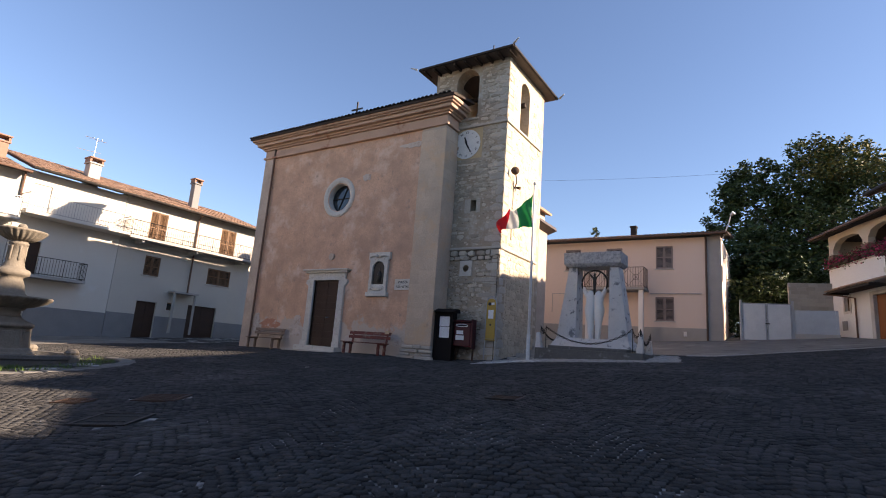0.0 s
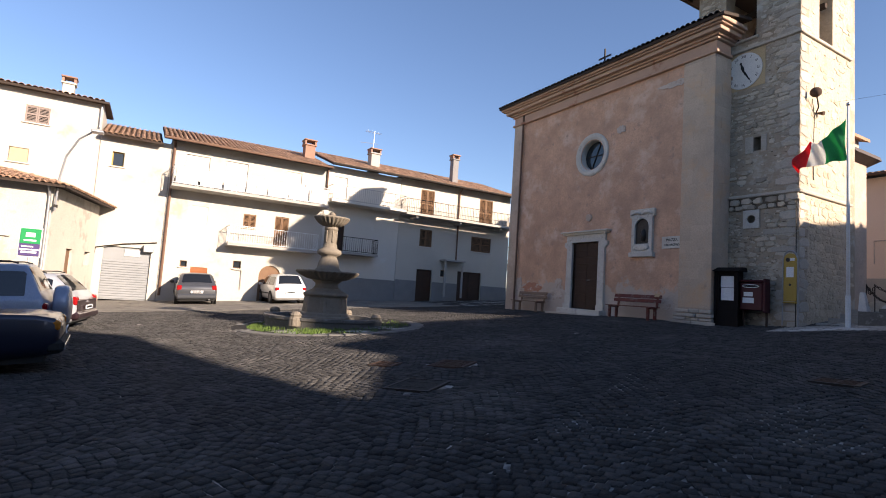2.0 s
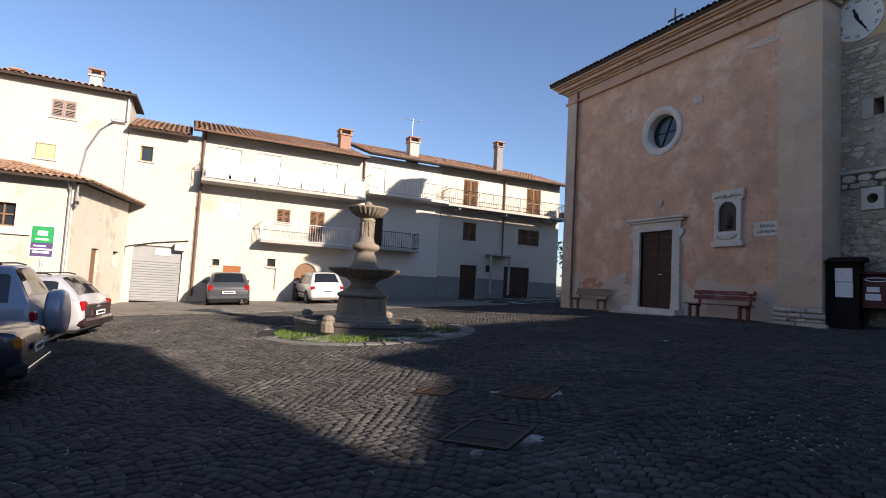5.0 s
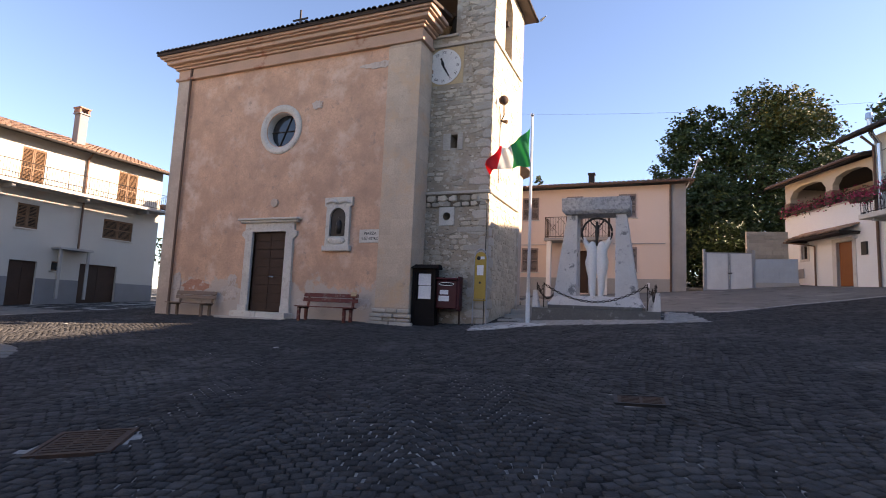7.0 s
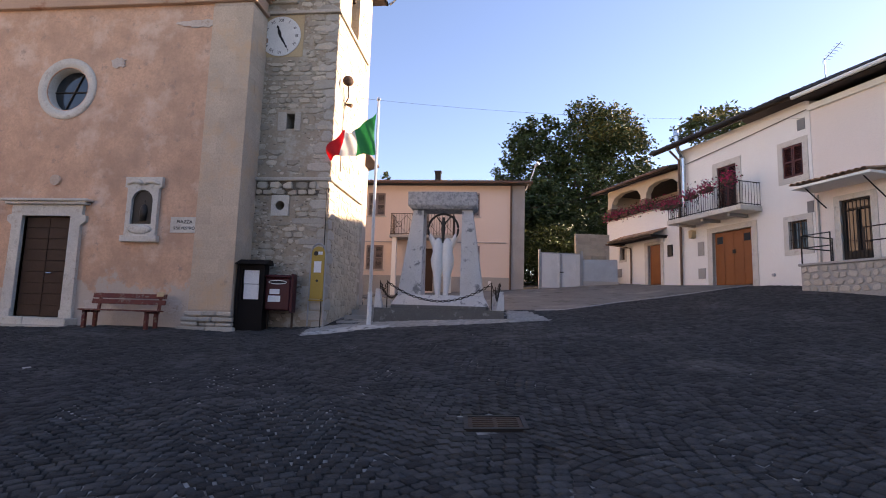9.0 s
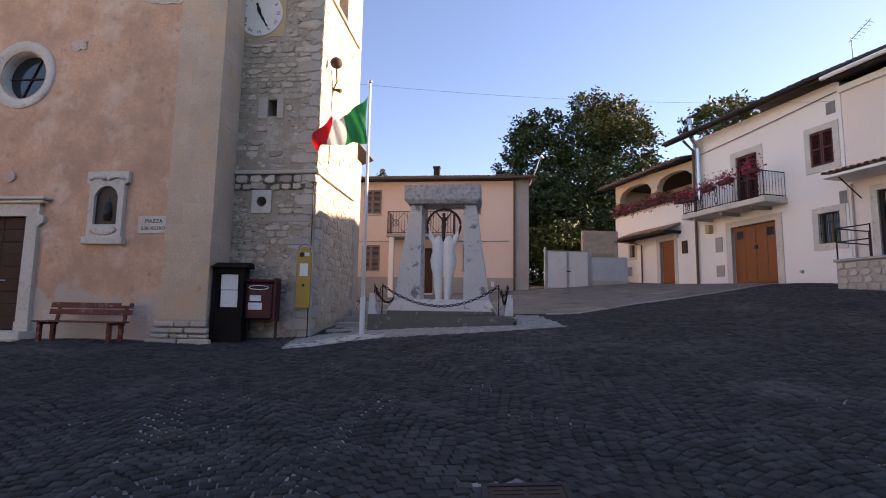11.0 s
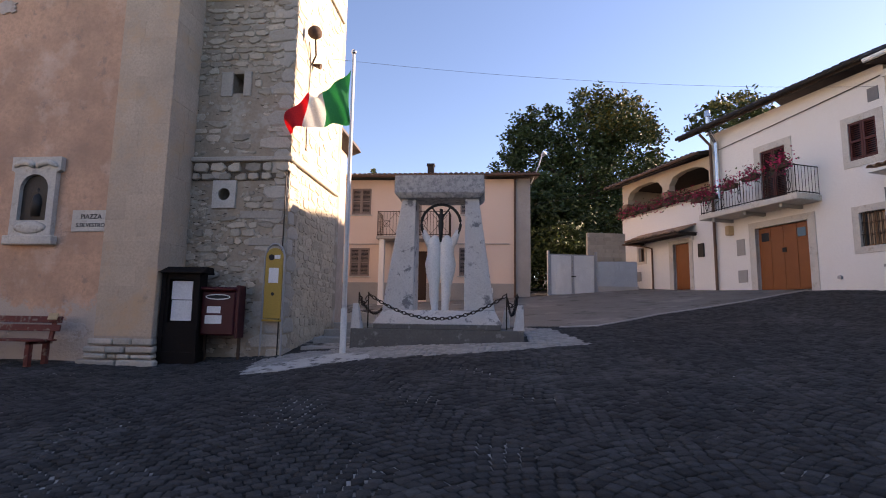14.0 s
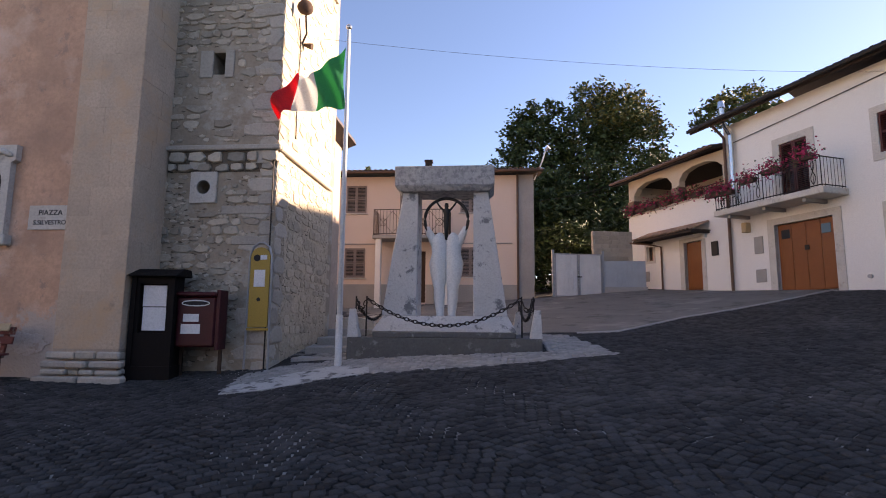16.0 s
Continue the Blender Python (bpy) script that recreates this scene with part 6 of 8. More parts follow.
def taper(x0, x1, X0, X1, y0, y1, Y0, Y1, z0, z1):
    """A block whose top (capitals) differs from its foot."""
    bm = bmesh.new()
    v = [bm.verts.new(p) for p in ((x0, y0, z0), (x1, y0, z0), (x1, y1, z0), (x0, y1, z0), (X0, Y0, z1), (X1, Y0, z1), (X1, Y1, z1), (X0, Y1, z1))]
    for f in ((3, 2, 1, 0), (4, 5, 6, 7), (0, 1, 5, 4), (1, 2, 6, 5), (2, 3, 7, 6), (3, 0, 4, 7)):
        bm.faces.new([v[i] for i in f])
    bmesh.ops.bevel(bm, geom=bm.edges[:], offset=0.012, segments=1, affect="EDGES")
    return bm


part("platform", MN(taper(-6.68, -3.12, -6.66, -3.14, 17.48, 20.3, 17.5, 20.3, 0.7, 1.66)), dark_plinth, mon, "dark stained stone platform")
part("platform_slab", MN(B((-6.2, -3.6, 17.52, 20.1, 1.662, 1.76), bev=0.012)), dark_plinth, mon)
part("plinth", MN(taper(-6.3, -3.56, -6.12, -3.72, 17.9, 19.4, 18.1, 19.2, 1.762, 2.06)), travertine, mon)
part("pylon", MN(taper(-6.17, -5.49, -5.80, -5.49, 18.2, 19.0, 18.3, 18.9, 2.062, 4.54)), travertine, mon, "tapered travertine pylon")
part("pylon", MN(taper(-4.38, -3.72, -4.38, -4.08, 18.2, 19.0, 18.3, 18.9, 2.062, 4.54)), travertine, mon, "tapered travertine pylon")
part("lintel", MN(taper(-5.84, -4.05, -5.95, -3.96, 18.2, 19.0, 18.12, 19.08, 4.542, 4.64)), lichen_stone, mon)
part("lintel_block", MN(taper(-5.95, -3.96, -5.95, -3.96, 18.12, 19.08, 18.12, 19.08, 4.642, 5.04)), lichen_stone, mon, "rough lintel block with dark lichen")
for sx, sy in ((-6.56, 17.62), (-3.24, 17.62), (-6.35, 20.0), (-3.45, 20.0)):
    part("corner_bollard", MN(taper(sx - 0.11, sx + 0.11, sx - (0.09 if sx < -5 else 0.02), sx + (0.02 if sx < -5 else 0.09), sy - 0.11, sy + 0.13, sy - 0.05, sy + 0.05, 1.662, 2.18)), travertine, mon, "small tapered stone bollard")
# statue: one plain shape
bm = bmesh.new()


def limb(pts, n=14):
    """A limb of oval sections (x, y, z, width, depth)."""
    rings = []
    for x, y, z, w, d in pts:
        rings.append([bm.verts.new((x + w * math.cos(2 * math.pi * k / n), y + d * math.sin(2 * math.pi * k / n), z)) for k in range(n)])
    for a, b in zip(rings, rings[1:]):
        for k in range(n):
            bm.faces.new((a[k], a[(k + 1) % n], b[(k + 1) % n], b[k]))
    bm.faces.new(rings[0][::-1])
    bm.faces.new(rings[-1])


for s in (-1, 1):
    c = MX + s * 0.135
    limb([(MX + s * 0.11, 18.5, 2.0, 0.075, 0.1), (MX + s * 0.115, 18.5, 2.1, 0.08, 0.1), (c, 18.5, 2.4, 0.105, 0.11), (c, 18.5, 2.62, 0.115, 0.12), (c + s * 0.02, 18.5, 2.9, 0.165, 0.15), (c + s * 0.025, 18.5, 3.1, 0.19, 0.17), (c + s * 0.005, 18.5, 3.32, 0.155, 0.13), (c + s * 0.01, 18.5, 3.5, 0.165, 0.13), (c + s * 0.02, 18.5, 3.62, 0.165, 0.12), (c, 18.5, 3.7, 0.08, 0.08), (c, 18.5, 3.74, 0.04, 0.05)])
    limb([(c + s * 0.05, 18.5, 3.42, 0.10, 0.09), (c + s * 0.12, 18.49, 3.56, 0.10, 0.085), (c + s * 0.19, 18.48, 3.7, 0.085, 0.07), (c + s * 0.235, 18.47, 3.8, 0.065, 0.055), (c + s * 0.245, 18.46, 3.86, 0.045, 0.04)], 10)
bmesh.ops.recalc_face_normals(bm, faces=bm.faces[:])
solid("statue", bm, statue_mat, "smooth white stone statue on the memorial plinth", "statue", smooth=True)
rg = thing("bronze_ring", pose(MX, 18.45, 4.0), "dark bronze ring with a small raised figure shape", "sculpture")
part("ring", tube(bmesh.new(), [(0.44 * math.cos(math.radians(-48 + k * 9.2)), 0, 0.44 * math.sin(math.radians(-48 + k * 9.2))) for k in range(31)], 0.032, 8), bronze, rg, smooth=True)
bm = bmesh.new()
limb([(0, 0, -0.42, 0.03, 0.03), (0, 0, -0.2, 0.045, 0.04), (0, 0, 0.0, 0.065, 0.05), (0, 0, 0.1, 0.05, 0.045), (0, 0, 0.2, 0.09, 0.05), (0, 0, 0.24, 0.03, 0.03), (0, 0, 0.28, 0.045, 0.045), (0, 0, 0.34, 0.035, 0.035)], 10)
for s in (-1, 1):
    limb([(s * 0.07, 0, 0.2, 0.03, 0.03), (s * 0.14, 0, 0.28, 0.025, 0.025), (s * 0.21, 0, 0.38, 0.018, 0.018)], 8)
bmesh.ops.recalc_face_normals(bm, faces=bm.faces[:])
part("small_figure", bm, bronze, rg, smooth=True)
# chain round the memorial
link = bmesh.new()
tube(link, [(0.055 * math.cos(k * math.pi / 5), 0.03 * math.sin(k * math.pi / 5), 0) for k in range(11)], 0.011, 5)
link_me = mesh_of("chain_link", link, iron)
chain = thing("memorial_chain", pose(MX, 17.6, 1.7), "dark iron chain hung between short posts", "chain")
CP = [(-6.58, 17.80), (-6.36, 17.72), (-3.48, 17.72), (-3.26, 17.80), (-3.4, 20.0), (-6.4, 20.0)]
for x, y in CP:
    part("chain_post", T([(x - MX, y - 17.6, -0.03), (x - MX, y - 17.6, 0.72)], 0.014, 6), iron, chain)
for (ax, ay), (bx, by), sag in ((CP[0], CP[1], 0.22), (CP[1], CP[2], 0.50), (CP[2], CP[3], 0.22), (CP[3], CP[4], 0.4), (CP[5], CP[0], 0.4)):
    ln = math.hypot(bx - ax, by - ay)
    n = int((ln + sag * 0.5) / 0.085)
    for k in range(n):
        t = (k + 0.5) / n
        z = 0.68 - sag * (1 - (2 * t - 1) ** 2)
        slope = math.degrees(math.atan2(4 * sag * (2 * t - 1), ln))
        ob = new("chain_link", link_me)
        ob.parent = chain
        ob.matrix_basis = pose(ax + (bx - ax) * t - MX, ay + (by - ay) * t - 17.6, z, 0, 0, math.degrees(math.atan2(by - ay, bx - ax))) @ pose(0, 0, 0, 0, -slope, 0) @ pose(0, 0, 0, 90 * (k % 2) + 20, 0, 0)
# side steps between tower and memorial
stp = thing("stone_steps", pose(-7.2, 17.4, 1.1), "worn cement steps beside the memorial", "steps")
for k in range(4):
    part("step", B((-0.52, 0.5, 0.15 + k * 0.75, 0.95 + k * 0.75, -0.3, 0.17 + k * 0.16), bev=0.015), cement, stp)
solid("rubble_heap", holed([(-7.7, 1.2), (-6.75, 1.2), (-6.8, 1.95), (-7.3, 2.05), (-7.7, 1.9)], [], 20.3, 20.6), quoin_mat, "low stone block wall behind the steps", "wall", "structure")
# flagpole and flag
PX, PY = -6.62, 16.83
fp = thing("flagpole", pose(PX, PY, 1.15), "slim white flagpole with a ball finial", "flagpole")
part("pole", T([(0, 0, 0), (0, 0, 3.2), (-0.005, 0, 6.1)], [0.05, 0.042, 0.03], 12), steel_white, fp, smooth=True)
bm = bmesh.new()
bmesh.ops.create_uvsphere(bm, u_segments=12, v_segments=8, radius=0.055)
bmesh.ops.translate(bm, verts=bm.verts[:], vec=(-0.005, 0, 6.15))
part("finial", bm, chrome, fp, smooth=True)
part("sleeve", T([(0, 0, 0.0), (0, 0, 0.9)], 0.062, 12), steel_white, fp)
part("halyard", T([(0.05, -0.04, 0.6), (0.04, -0.035, 6.0)], 0.006, 4), paper, fp)
flag = thing("flag", pose(PX - 0.05, PY, 5.9), "green white and red tricolour flag hanging in folds", "flag")
NU, NV = 36, 16
G_ = []
for i in range(NU + 1):
    t = i / NU
    row = []
    for j in range(NV + 1):
        v = j / NV
        topz = 1.02 - 1.2 * t if t < 0.5 else 0.42 + 0.6 * (t - 0.5) if t < 0.75 else 0.57 - 1.9 * (t - 0.75)
        botz = -0.17 + 0.03 * math.sin(t * 5) - 0.06 * t
        if t > 0.5:
            botz += 0.04 * math.sin((t - 0.5) * 9)
        z = topz + (botz - topz) * v
        x = -1.28 * t - 0.05 * math.sin(v * 4 + t * 6)
        y = 0.10 * math.sin(t * 11 + v * 2.2) * (0.25 + t) + 0.05 * math.sin(t * 23 + v * 5)
        row.append((x, y, z))
    G_.append(row)
for nm, i0, i1, mt in (("green_band", 0, 15, flag_green), ("white_band", 15, 26, flag_white), ("red_band", 26, 36, flag_red)):
    bm = bmesh.new()
    vs = [[bm.verts.new(p) for p in G_[i]] for i in range(i0, i1 + 1)]
    for a, b in zip(vs, vs[1:]):
        for j in range(NV):
            bm.faces.new((a[j], a[j + 1], b[j + 1], b[j]))
    r = bmesh.ops.solidify(bm, geom=bm.faces[:], thickness=0.004)
    part(nm, bm, mt, flag, smooth=True)

# ---- street furniture by the church ----
nbz = gz(-9.66, 16.4)
nb = thing("notice_board", pose(-9.66, 16.33, nbz + 0.09, 0, 0, 5), "dark wooden notice board with a sloping top and pinned papers", "notice board")
part("cabinet", holed(rect(-0.34, 0.34, -0.1, 1.6), [rect(-0.23, 0.23, 0.66, 1.48)], 0, 0.08), black_wood, nb)
part("back_panel", B((-0.34, 0.34, 0.081, 0.34, -0.1, 1.6)), black_wood, nb)
part("roof", taper(-0.46, 0.43, -0.42, 0.40, -0.14, 0.45, 0.2, 0.45, 1.601, 1.74), black_wood, nb)
part("paper", B((-0.2, 0.19, 0.06, 0.079, 1.1, 1.45)), paper, nb, "white printed notice")
part("paper", B((-0.19, 0.2, 0.062, 0.079, 0.70, 1.085)), paper, nb, "white printed notice")
part("base_skirt", B((-0.37, 0.37, -0.03, 0.35, -0.14, 0.12)), black_wood, nb)
part("corner_post", B((-0.36, -0.28, -0.03, -0.002, 0.121, 1.6)), black_wood, nb)
part("corner_post", B((0.28, 0.36, -0.03, -0.002, 0.121, 1.6)), black_wood, nb)
mb = thing("post_box", pose(-8.97, 16.5, gz(-8.97, 16.5), 0, 0, 5), "dark red metal post box on two legs with paper labels", "post box")
part("body", B((-0.36, 0.30, 0.0, 0.30, 0.5, 1.34), bev=0.03), post_red, mb)
part("hood", B((-0.38, 0.32, -0.05, 0.30, 1.342, 1.42), bev=0.03), post_red, mb)
part("side_plate", B((0.301, 0.37, 0.02, 0.34, 0.45, 1.46), bev=0.01), post_red, mb)
part("slot", B((-0.25, 0.2, -0.012, -0.001, 1.2, 1.26)), ink, mb)
part("emblem", holed([(-0.03 + 0.24 * math.cos(k * 0.2618), 1.23 + 0.055 * math.sin(k * 0.2618)) for k in range(24)], [[(-0.03 + 0.22 * math.cos(k * 0.2618), 1.23 + 0.035 * math.sin(k * 0.2618)) for k in range(24)]], -0.018, -0.013), paper, mb)
part("label_plate", B((-0.23, 0.03, -0.008, -0.001, 0.92, 1.05)), paper, mb, "white paper label")
part("label_plate", B((-0.26, 0.06, -0.008, -0.001, 0.72, 0.88)), paper, mb, "white paper label")
for x in (-0.33, 0.33):
    part("leg", B((x - 0.025, x + 0.025, 0.2, 0.25, 0, 0.52)), rust_iron, mb)
ys = thing("yellow_panel", pose(-8.1, 16.92, gz(-8.1, 16.9) + 0.02), "narrow yellow service panel in an arched steel tube frame", "panel")
part("frame", T([(-0.21, 0, 0), (-0.2, 0, 1.95), (-0.15, 0, 2.12), (-0.05, 0, 2.2), (0.05, 0, 2.2), (0.15, 0, 2.12), (0.2, 0, 1.95), (0.21, 0, 0)], 0.022, 8), zinc, ys)
part("panel", holed(arch(-0.175, 0.175, 0.72, 2.12), [], -0.02, 0.02), yellow_paint, ys)
part("dark_disc", holed(disc(-0.06, 1.93, 0.06, 16), [], -0.03, -0.021), ink, ys)
part("label_plate", B((0.0, 0.12, -0.026, -0.021, 1.9, 1.98)), paper, ys)
part("notice", B((-0.1, 0.1, -0.026, -0.021, 1.42, 1.72)), paper, ys, "white paper notice")
part("round_mark", holed(disc(0.0, 1.2, 0.035, 12), [], -0.026, -0.021), ink, ys)
part("cross_rail", B((-0.2, 0.2, -0.015, 0.015, 0.66, 0.7)), yellow_paint, ys)


def bench(m, width, mat, label, leg_mat):
    b = thing("bench", m, label, "bench", "benches by the church")
    for k in range(3):
        part("seat_slat", B((-width / 2, width / 2, -0.2 + k * 0.15, -0.07 + k * 0.15, 0.43, 0.465), bev=0.008), mat, b)
    for k in range(2):
        bm = bmesh.new()
        box(bm, -width / 2, width / 2, -0.015, 0.015, 0, 0.12, bev=0.006, m=pose(0, 0.26 + k * 0.03, 0.6 + k * 0.15, -10, 0, 0))
        part("back_slat", bm, mat, b)
    for x in (-width / 2 + 0.18, width / 2 - 0.18):
        part("leg", B((x - 0.04, x + 0.04, -0.2, -0.12, 0, 0.429)), leg_mat, b)
        part("leg", B((x - 0.04, x + 0.04, 0.16, 0.24, 0, 0.429)), leg_mat, b)
        bm = bmesh.new()
        box(bm, x - 0.035, x + 0.035, -0.02, 0.02, 0, 0.5, m=pose(0, 0.27, 0.38, -10, 0, 0))
        part("back_support", bm, leg_mat, b)
        part("seat_bearer", B((x - 0.04, x + 0.04, -0.2, 0.25, 0.38, 0.428)), leg_mat, b)
    return b


bn = bench(pose(-12.6, 15.55, gz(-12.6, 15.55) - 0.01), 2.0, bench_red, "worn red wooden bench against the church wall", bench_red)
bench(pose(-18.4, 15.72, gz(-18.4, 15.7)), 1.9, bench_brown, "weathered brown wooden bench against the church wall", bench_brown)
solid("cardboard_scrap", B((-0.09, 0.09, -0.06, 0.06, 0, 0.03), bev=0.004), ochre, "small pale cardboard piece on the bench back", "litter", m=pose(-11.72, 15.78, gz(-12.6, 15.55) + 0.85, 70, 0, 0))

# ---- fountain ----
FX, FYY = -16.35, 5.78
fz = gz(FX, FYY)
fo = thing("fountain", pose(FX, FYY, fz), "weathered stone fountain with two scalloped basins", "fountain")
bm = bmesh.new()
lathe(bm, [(1.75, -0.15), (1.78, 0.12), (1.82, 0.16), (1.82, 0.24), (1.55, 0.24), (1.5, 0.1), (0.2, 0.08)], n=48)
part("ground_basin", bm, dark_plinth, fo, "low dark stone ring basin")
bm = bmesh.new()
lathe(bm, [(0.86, 0.08), (0.86, 0.22), (0.78, 0.26), (0.76, 0.32), (0.70, 0.36), (0.66, 0.84), (0.70, 0.88)], n=8)
bmesh.ops.rotate(bm, verts=bm.verts[:], cent=(0, 0, 0), matrix=Matrix.Rotation(radians(22.5), 3, "Z"))
ped = part("pedestal", bm, fountain_stone, fo, "octagonal stone pedestal")
for k in range(8):
    bm = bmesh.new()
    box(bm, -0.17, 0.17, -0.015, 0.015, 0.44, 0.78, bev=0.012, m=pose(0.628 * math.cos(k * math.pi / 4), 0.628 * math.sin(k * math.pi / 4), 0, 0, 0, 90 + 45 * k))
    part("carved_panel", bm, fountain_stone, ped)
bm = bmesh.new()
lathe(bm, [(0.70, 0.881), (0.70, 0.95), (0.62, 0.99), (0.55, 1.02), (0.46, 1.07), (0.40, 1.12)], n=32)
part("pedestal_cornice", bm, fountain_stone, fo, smooth=True)
bm = bmesh.new()
lathe(bm, [(0.40, 1.12), (0.35, 1.2), (0.36, 1.28), (0.44, 1.32), (0.46, 1.36), (0.42, 1.38)], n=32)
part("neck", bm, fountain_stone, fo, smooth=True)
bm = bmesh.new()
lathe(bm, [(0.34, 1.34), (0.60, 1.40, 0.02), (0.82, 1.50, 0.035), (0.93, 1.575, 0.035), (0.97, 1.60, 0.02), (0.99, 1.63), (0.97, 1.655), (0.92, 1.65), (0.6, 1.60), (0.3, 1.58)], n=192, flute_n=32)
part("large_basin", bm, fountain_stone, fo, "wide scalloped stone basin", smooth=True)
bm = bmesh.new()
lathe(bm, [(0.42, 1.58), (0.40, 1.70), (0.35, 1.76), (0.33, 1.86), (0.30, 1.98), (0.26, 2.06), (0.24, 2.12), (0.30, 2.16), (0.37, 2.20), (0.385, 2.26), (0.36, 2.33), (0.26, 2.37), (0.23, 2.42), (0.215, 2.50), (0.185, 2.58), (0.18, 2.96), (0.21, 2.98), (0.22, 3.03), (0.19, 3.06), (0.22, 3.10)], n=32)
shaft = part("shaft", bm, fountain_stone, fo, smooth=True)
for k in range(6):
    bm = bmesh.new()
    tube(bm, [(0.185 * math.cos(k * 1.047), 0.185 * math.sin(k * 1.047), z) for z in (2.56, 2.7, 2.85, 2.95)], [0.03, 0.026, 0.026, 0.032], 6)
    part("shaft_rib", bm, fountain_stone, shaft, smooth=True)
bm = bmesh.new()
lathe(bm, [(0.2, 3.08), (0.30, 3.11, 0.012), (0.42, 3.19, 0.022), (0.50, 3.28, 0.022), (0.54, 3.32, 0.012), (0.57, 3.35), (0.56, 3.38), (0.52, 3.37), (0.3, 3.3), (0.1, 3.3)], n=144, flute_n=24)
part("small_basin", bm, fountain_stone, fo, "small scalloped stone basin", smooth=True)
bm = bmesh.new()
lathe(bm, [(0.1, 3.3), (0.08, 3.40), (0.11, 3.45), (0.09, 3.52), (0.04, 3.55)], n=16)
part("spout", bm, fountain_stone, fo, smooth=True)
for a in (-150, -60, 30, 120):
    c, s = math.cos(math.radians(a + 15)), math.sin(math.radians(a + 15))
    bm = bmesh.new()
    lathe(bm, [(0.18, 0.0), (0.19, 0.2), (0.15, 0.27), (0.17, 0.32), (0.11, 0.4), (0.03, 0.42)], n=10, cx=1.75 * c, cy=1.75 * s)
    part("side_block", bm, fountain_stone, fo, "squat stone block on the basin rim")
ringpts = [(FX + 2.9 * math.cos(2 * math.pi * k / 40) + 0.6, FYY + 2.7 * math.sin(2 * math.pi * k / 40)) for k in range(40)]
INNER = [(FX + 2.45 * math.cos(2 * math.pi * k / 40) + 0.6, FYY + 2.25 * math.sin(2 * math.pi * k / 40)) for k in range(40)]
kerb_me = mesh_of("kerb_stone", B((-0.2, 0.2, -0.2, 0.2, -0.06, 0.012), bev=0.015), kerb_mat)
kr = thing("kerb_ring", pose(FX, FYY, fz), "ring of worn pale kerb stones round the fountain", "kerb", kind="structure")
for k in range(21):
    a = 2 * math.pi * (k - 9) / 44
    x, y = 0.6 + 2.85 * math.cos(a), 2.65 * math.sin(a)
    ob = new("kerb_stone", kerb_me)
    ob.parent = kr
    ob.matrix_basis = pose(x, y, gz(FX + x, FYY + y) - fz, 0, 0, math.degrees(a) + 90)
gr = random.Random(5)
V, F = [], []
for i in range(16000):
    a, q = gr.uniform(0, 2 * math.pi), math.sqrt(gr.uniform(0.30, 1))
    x, y = FX + 0.6 + 2.55 * q * math.cos(a), FYY + 2.35 * q * math.sin(a)
    d = math.hypot(x - FX, y - FYY)
    if d < 1.85:
        continue
    dens = (1.0 if y < FYY - 0.2 else 0.15) * min(1.0, max(0.08, 0.55 + 0.5 * math.sin(x * 2.1 + 1.0) * math.sin(y * 2.7) + 0.25 * math.sin(x * 6.3 + y * 4.1)))
    if gr.random() > dens:
        continue
    z = gz(x, y) - 0.03
    h, w, t = gr.uniform(0.03, 0.13), gr.uniform(0.008, 0.016), gr.uniform(0, 6.3)
    lx, ly = gr.uniform(-0.06, 0.06), gr.uniform(-0.06, 0.06)
    k = len(V)
    V += [(x - w * math.cos(t), y - w * math.sin(t), z), (x + w * math.cos(t), y + w * math.sin(t), z), (x + lx, y + ly, z + h)]
    F.append((k, k + 1, k + 2))
me = bpy.data.meshes.new("grass")
me.from_pydata(V, [], F)
me.materials.append(grass_mat)
tagged(new("grass", me), "short green grass round the fountain", "grass", kind="stuff")

# ---- cars ----


def wheel(parent, x, y, r, w=0.2):
    bm = bmesh.new()
    lathe(bm, [(r * 0.62, -w / 2), (r * 0.94, -w / 2), (r, -w * 0.35), (r, w * 0.35), (r * 0.94, w / 2), (r * 0.62, w / 2)], n=24)
    bmesh.ops.transform(bm, matrix=pose(x, y, r, 0, 90, 0), verts=bm.verts[:])
    t = part("wheel", bm, rubber, parent, smooth=False)
    bm = bmesh.new()
    lathe(bm, [(r * 0.6, -w * 0.51), (r * 0.3, -w * 0.46), (0.05, -w * 0.5), (0.05, w * 0.5), (r * 0.3, w * 0.46), (r * 0.6, w * 0.51)], n=20)
    bmesh.ops.transform(bm, matrix=pose(x, y, r, 0, 90, 0), verts=bm.verts[:])
    part("rim", bm, rim_grey, t)


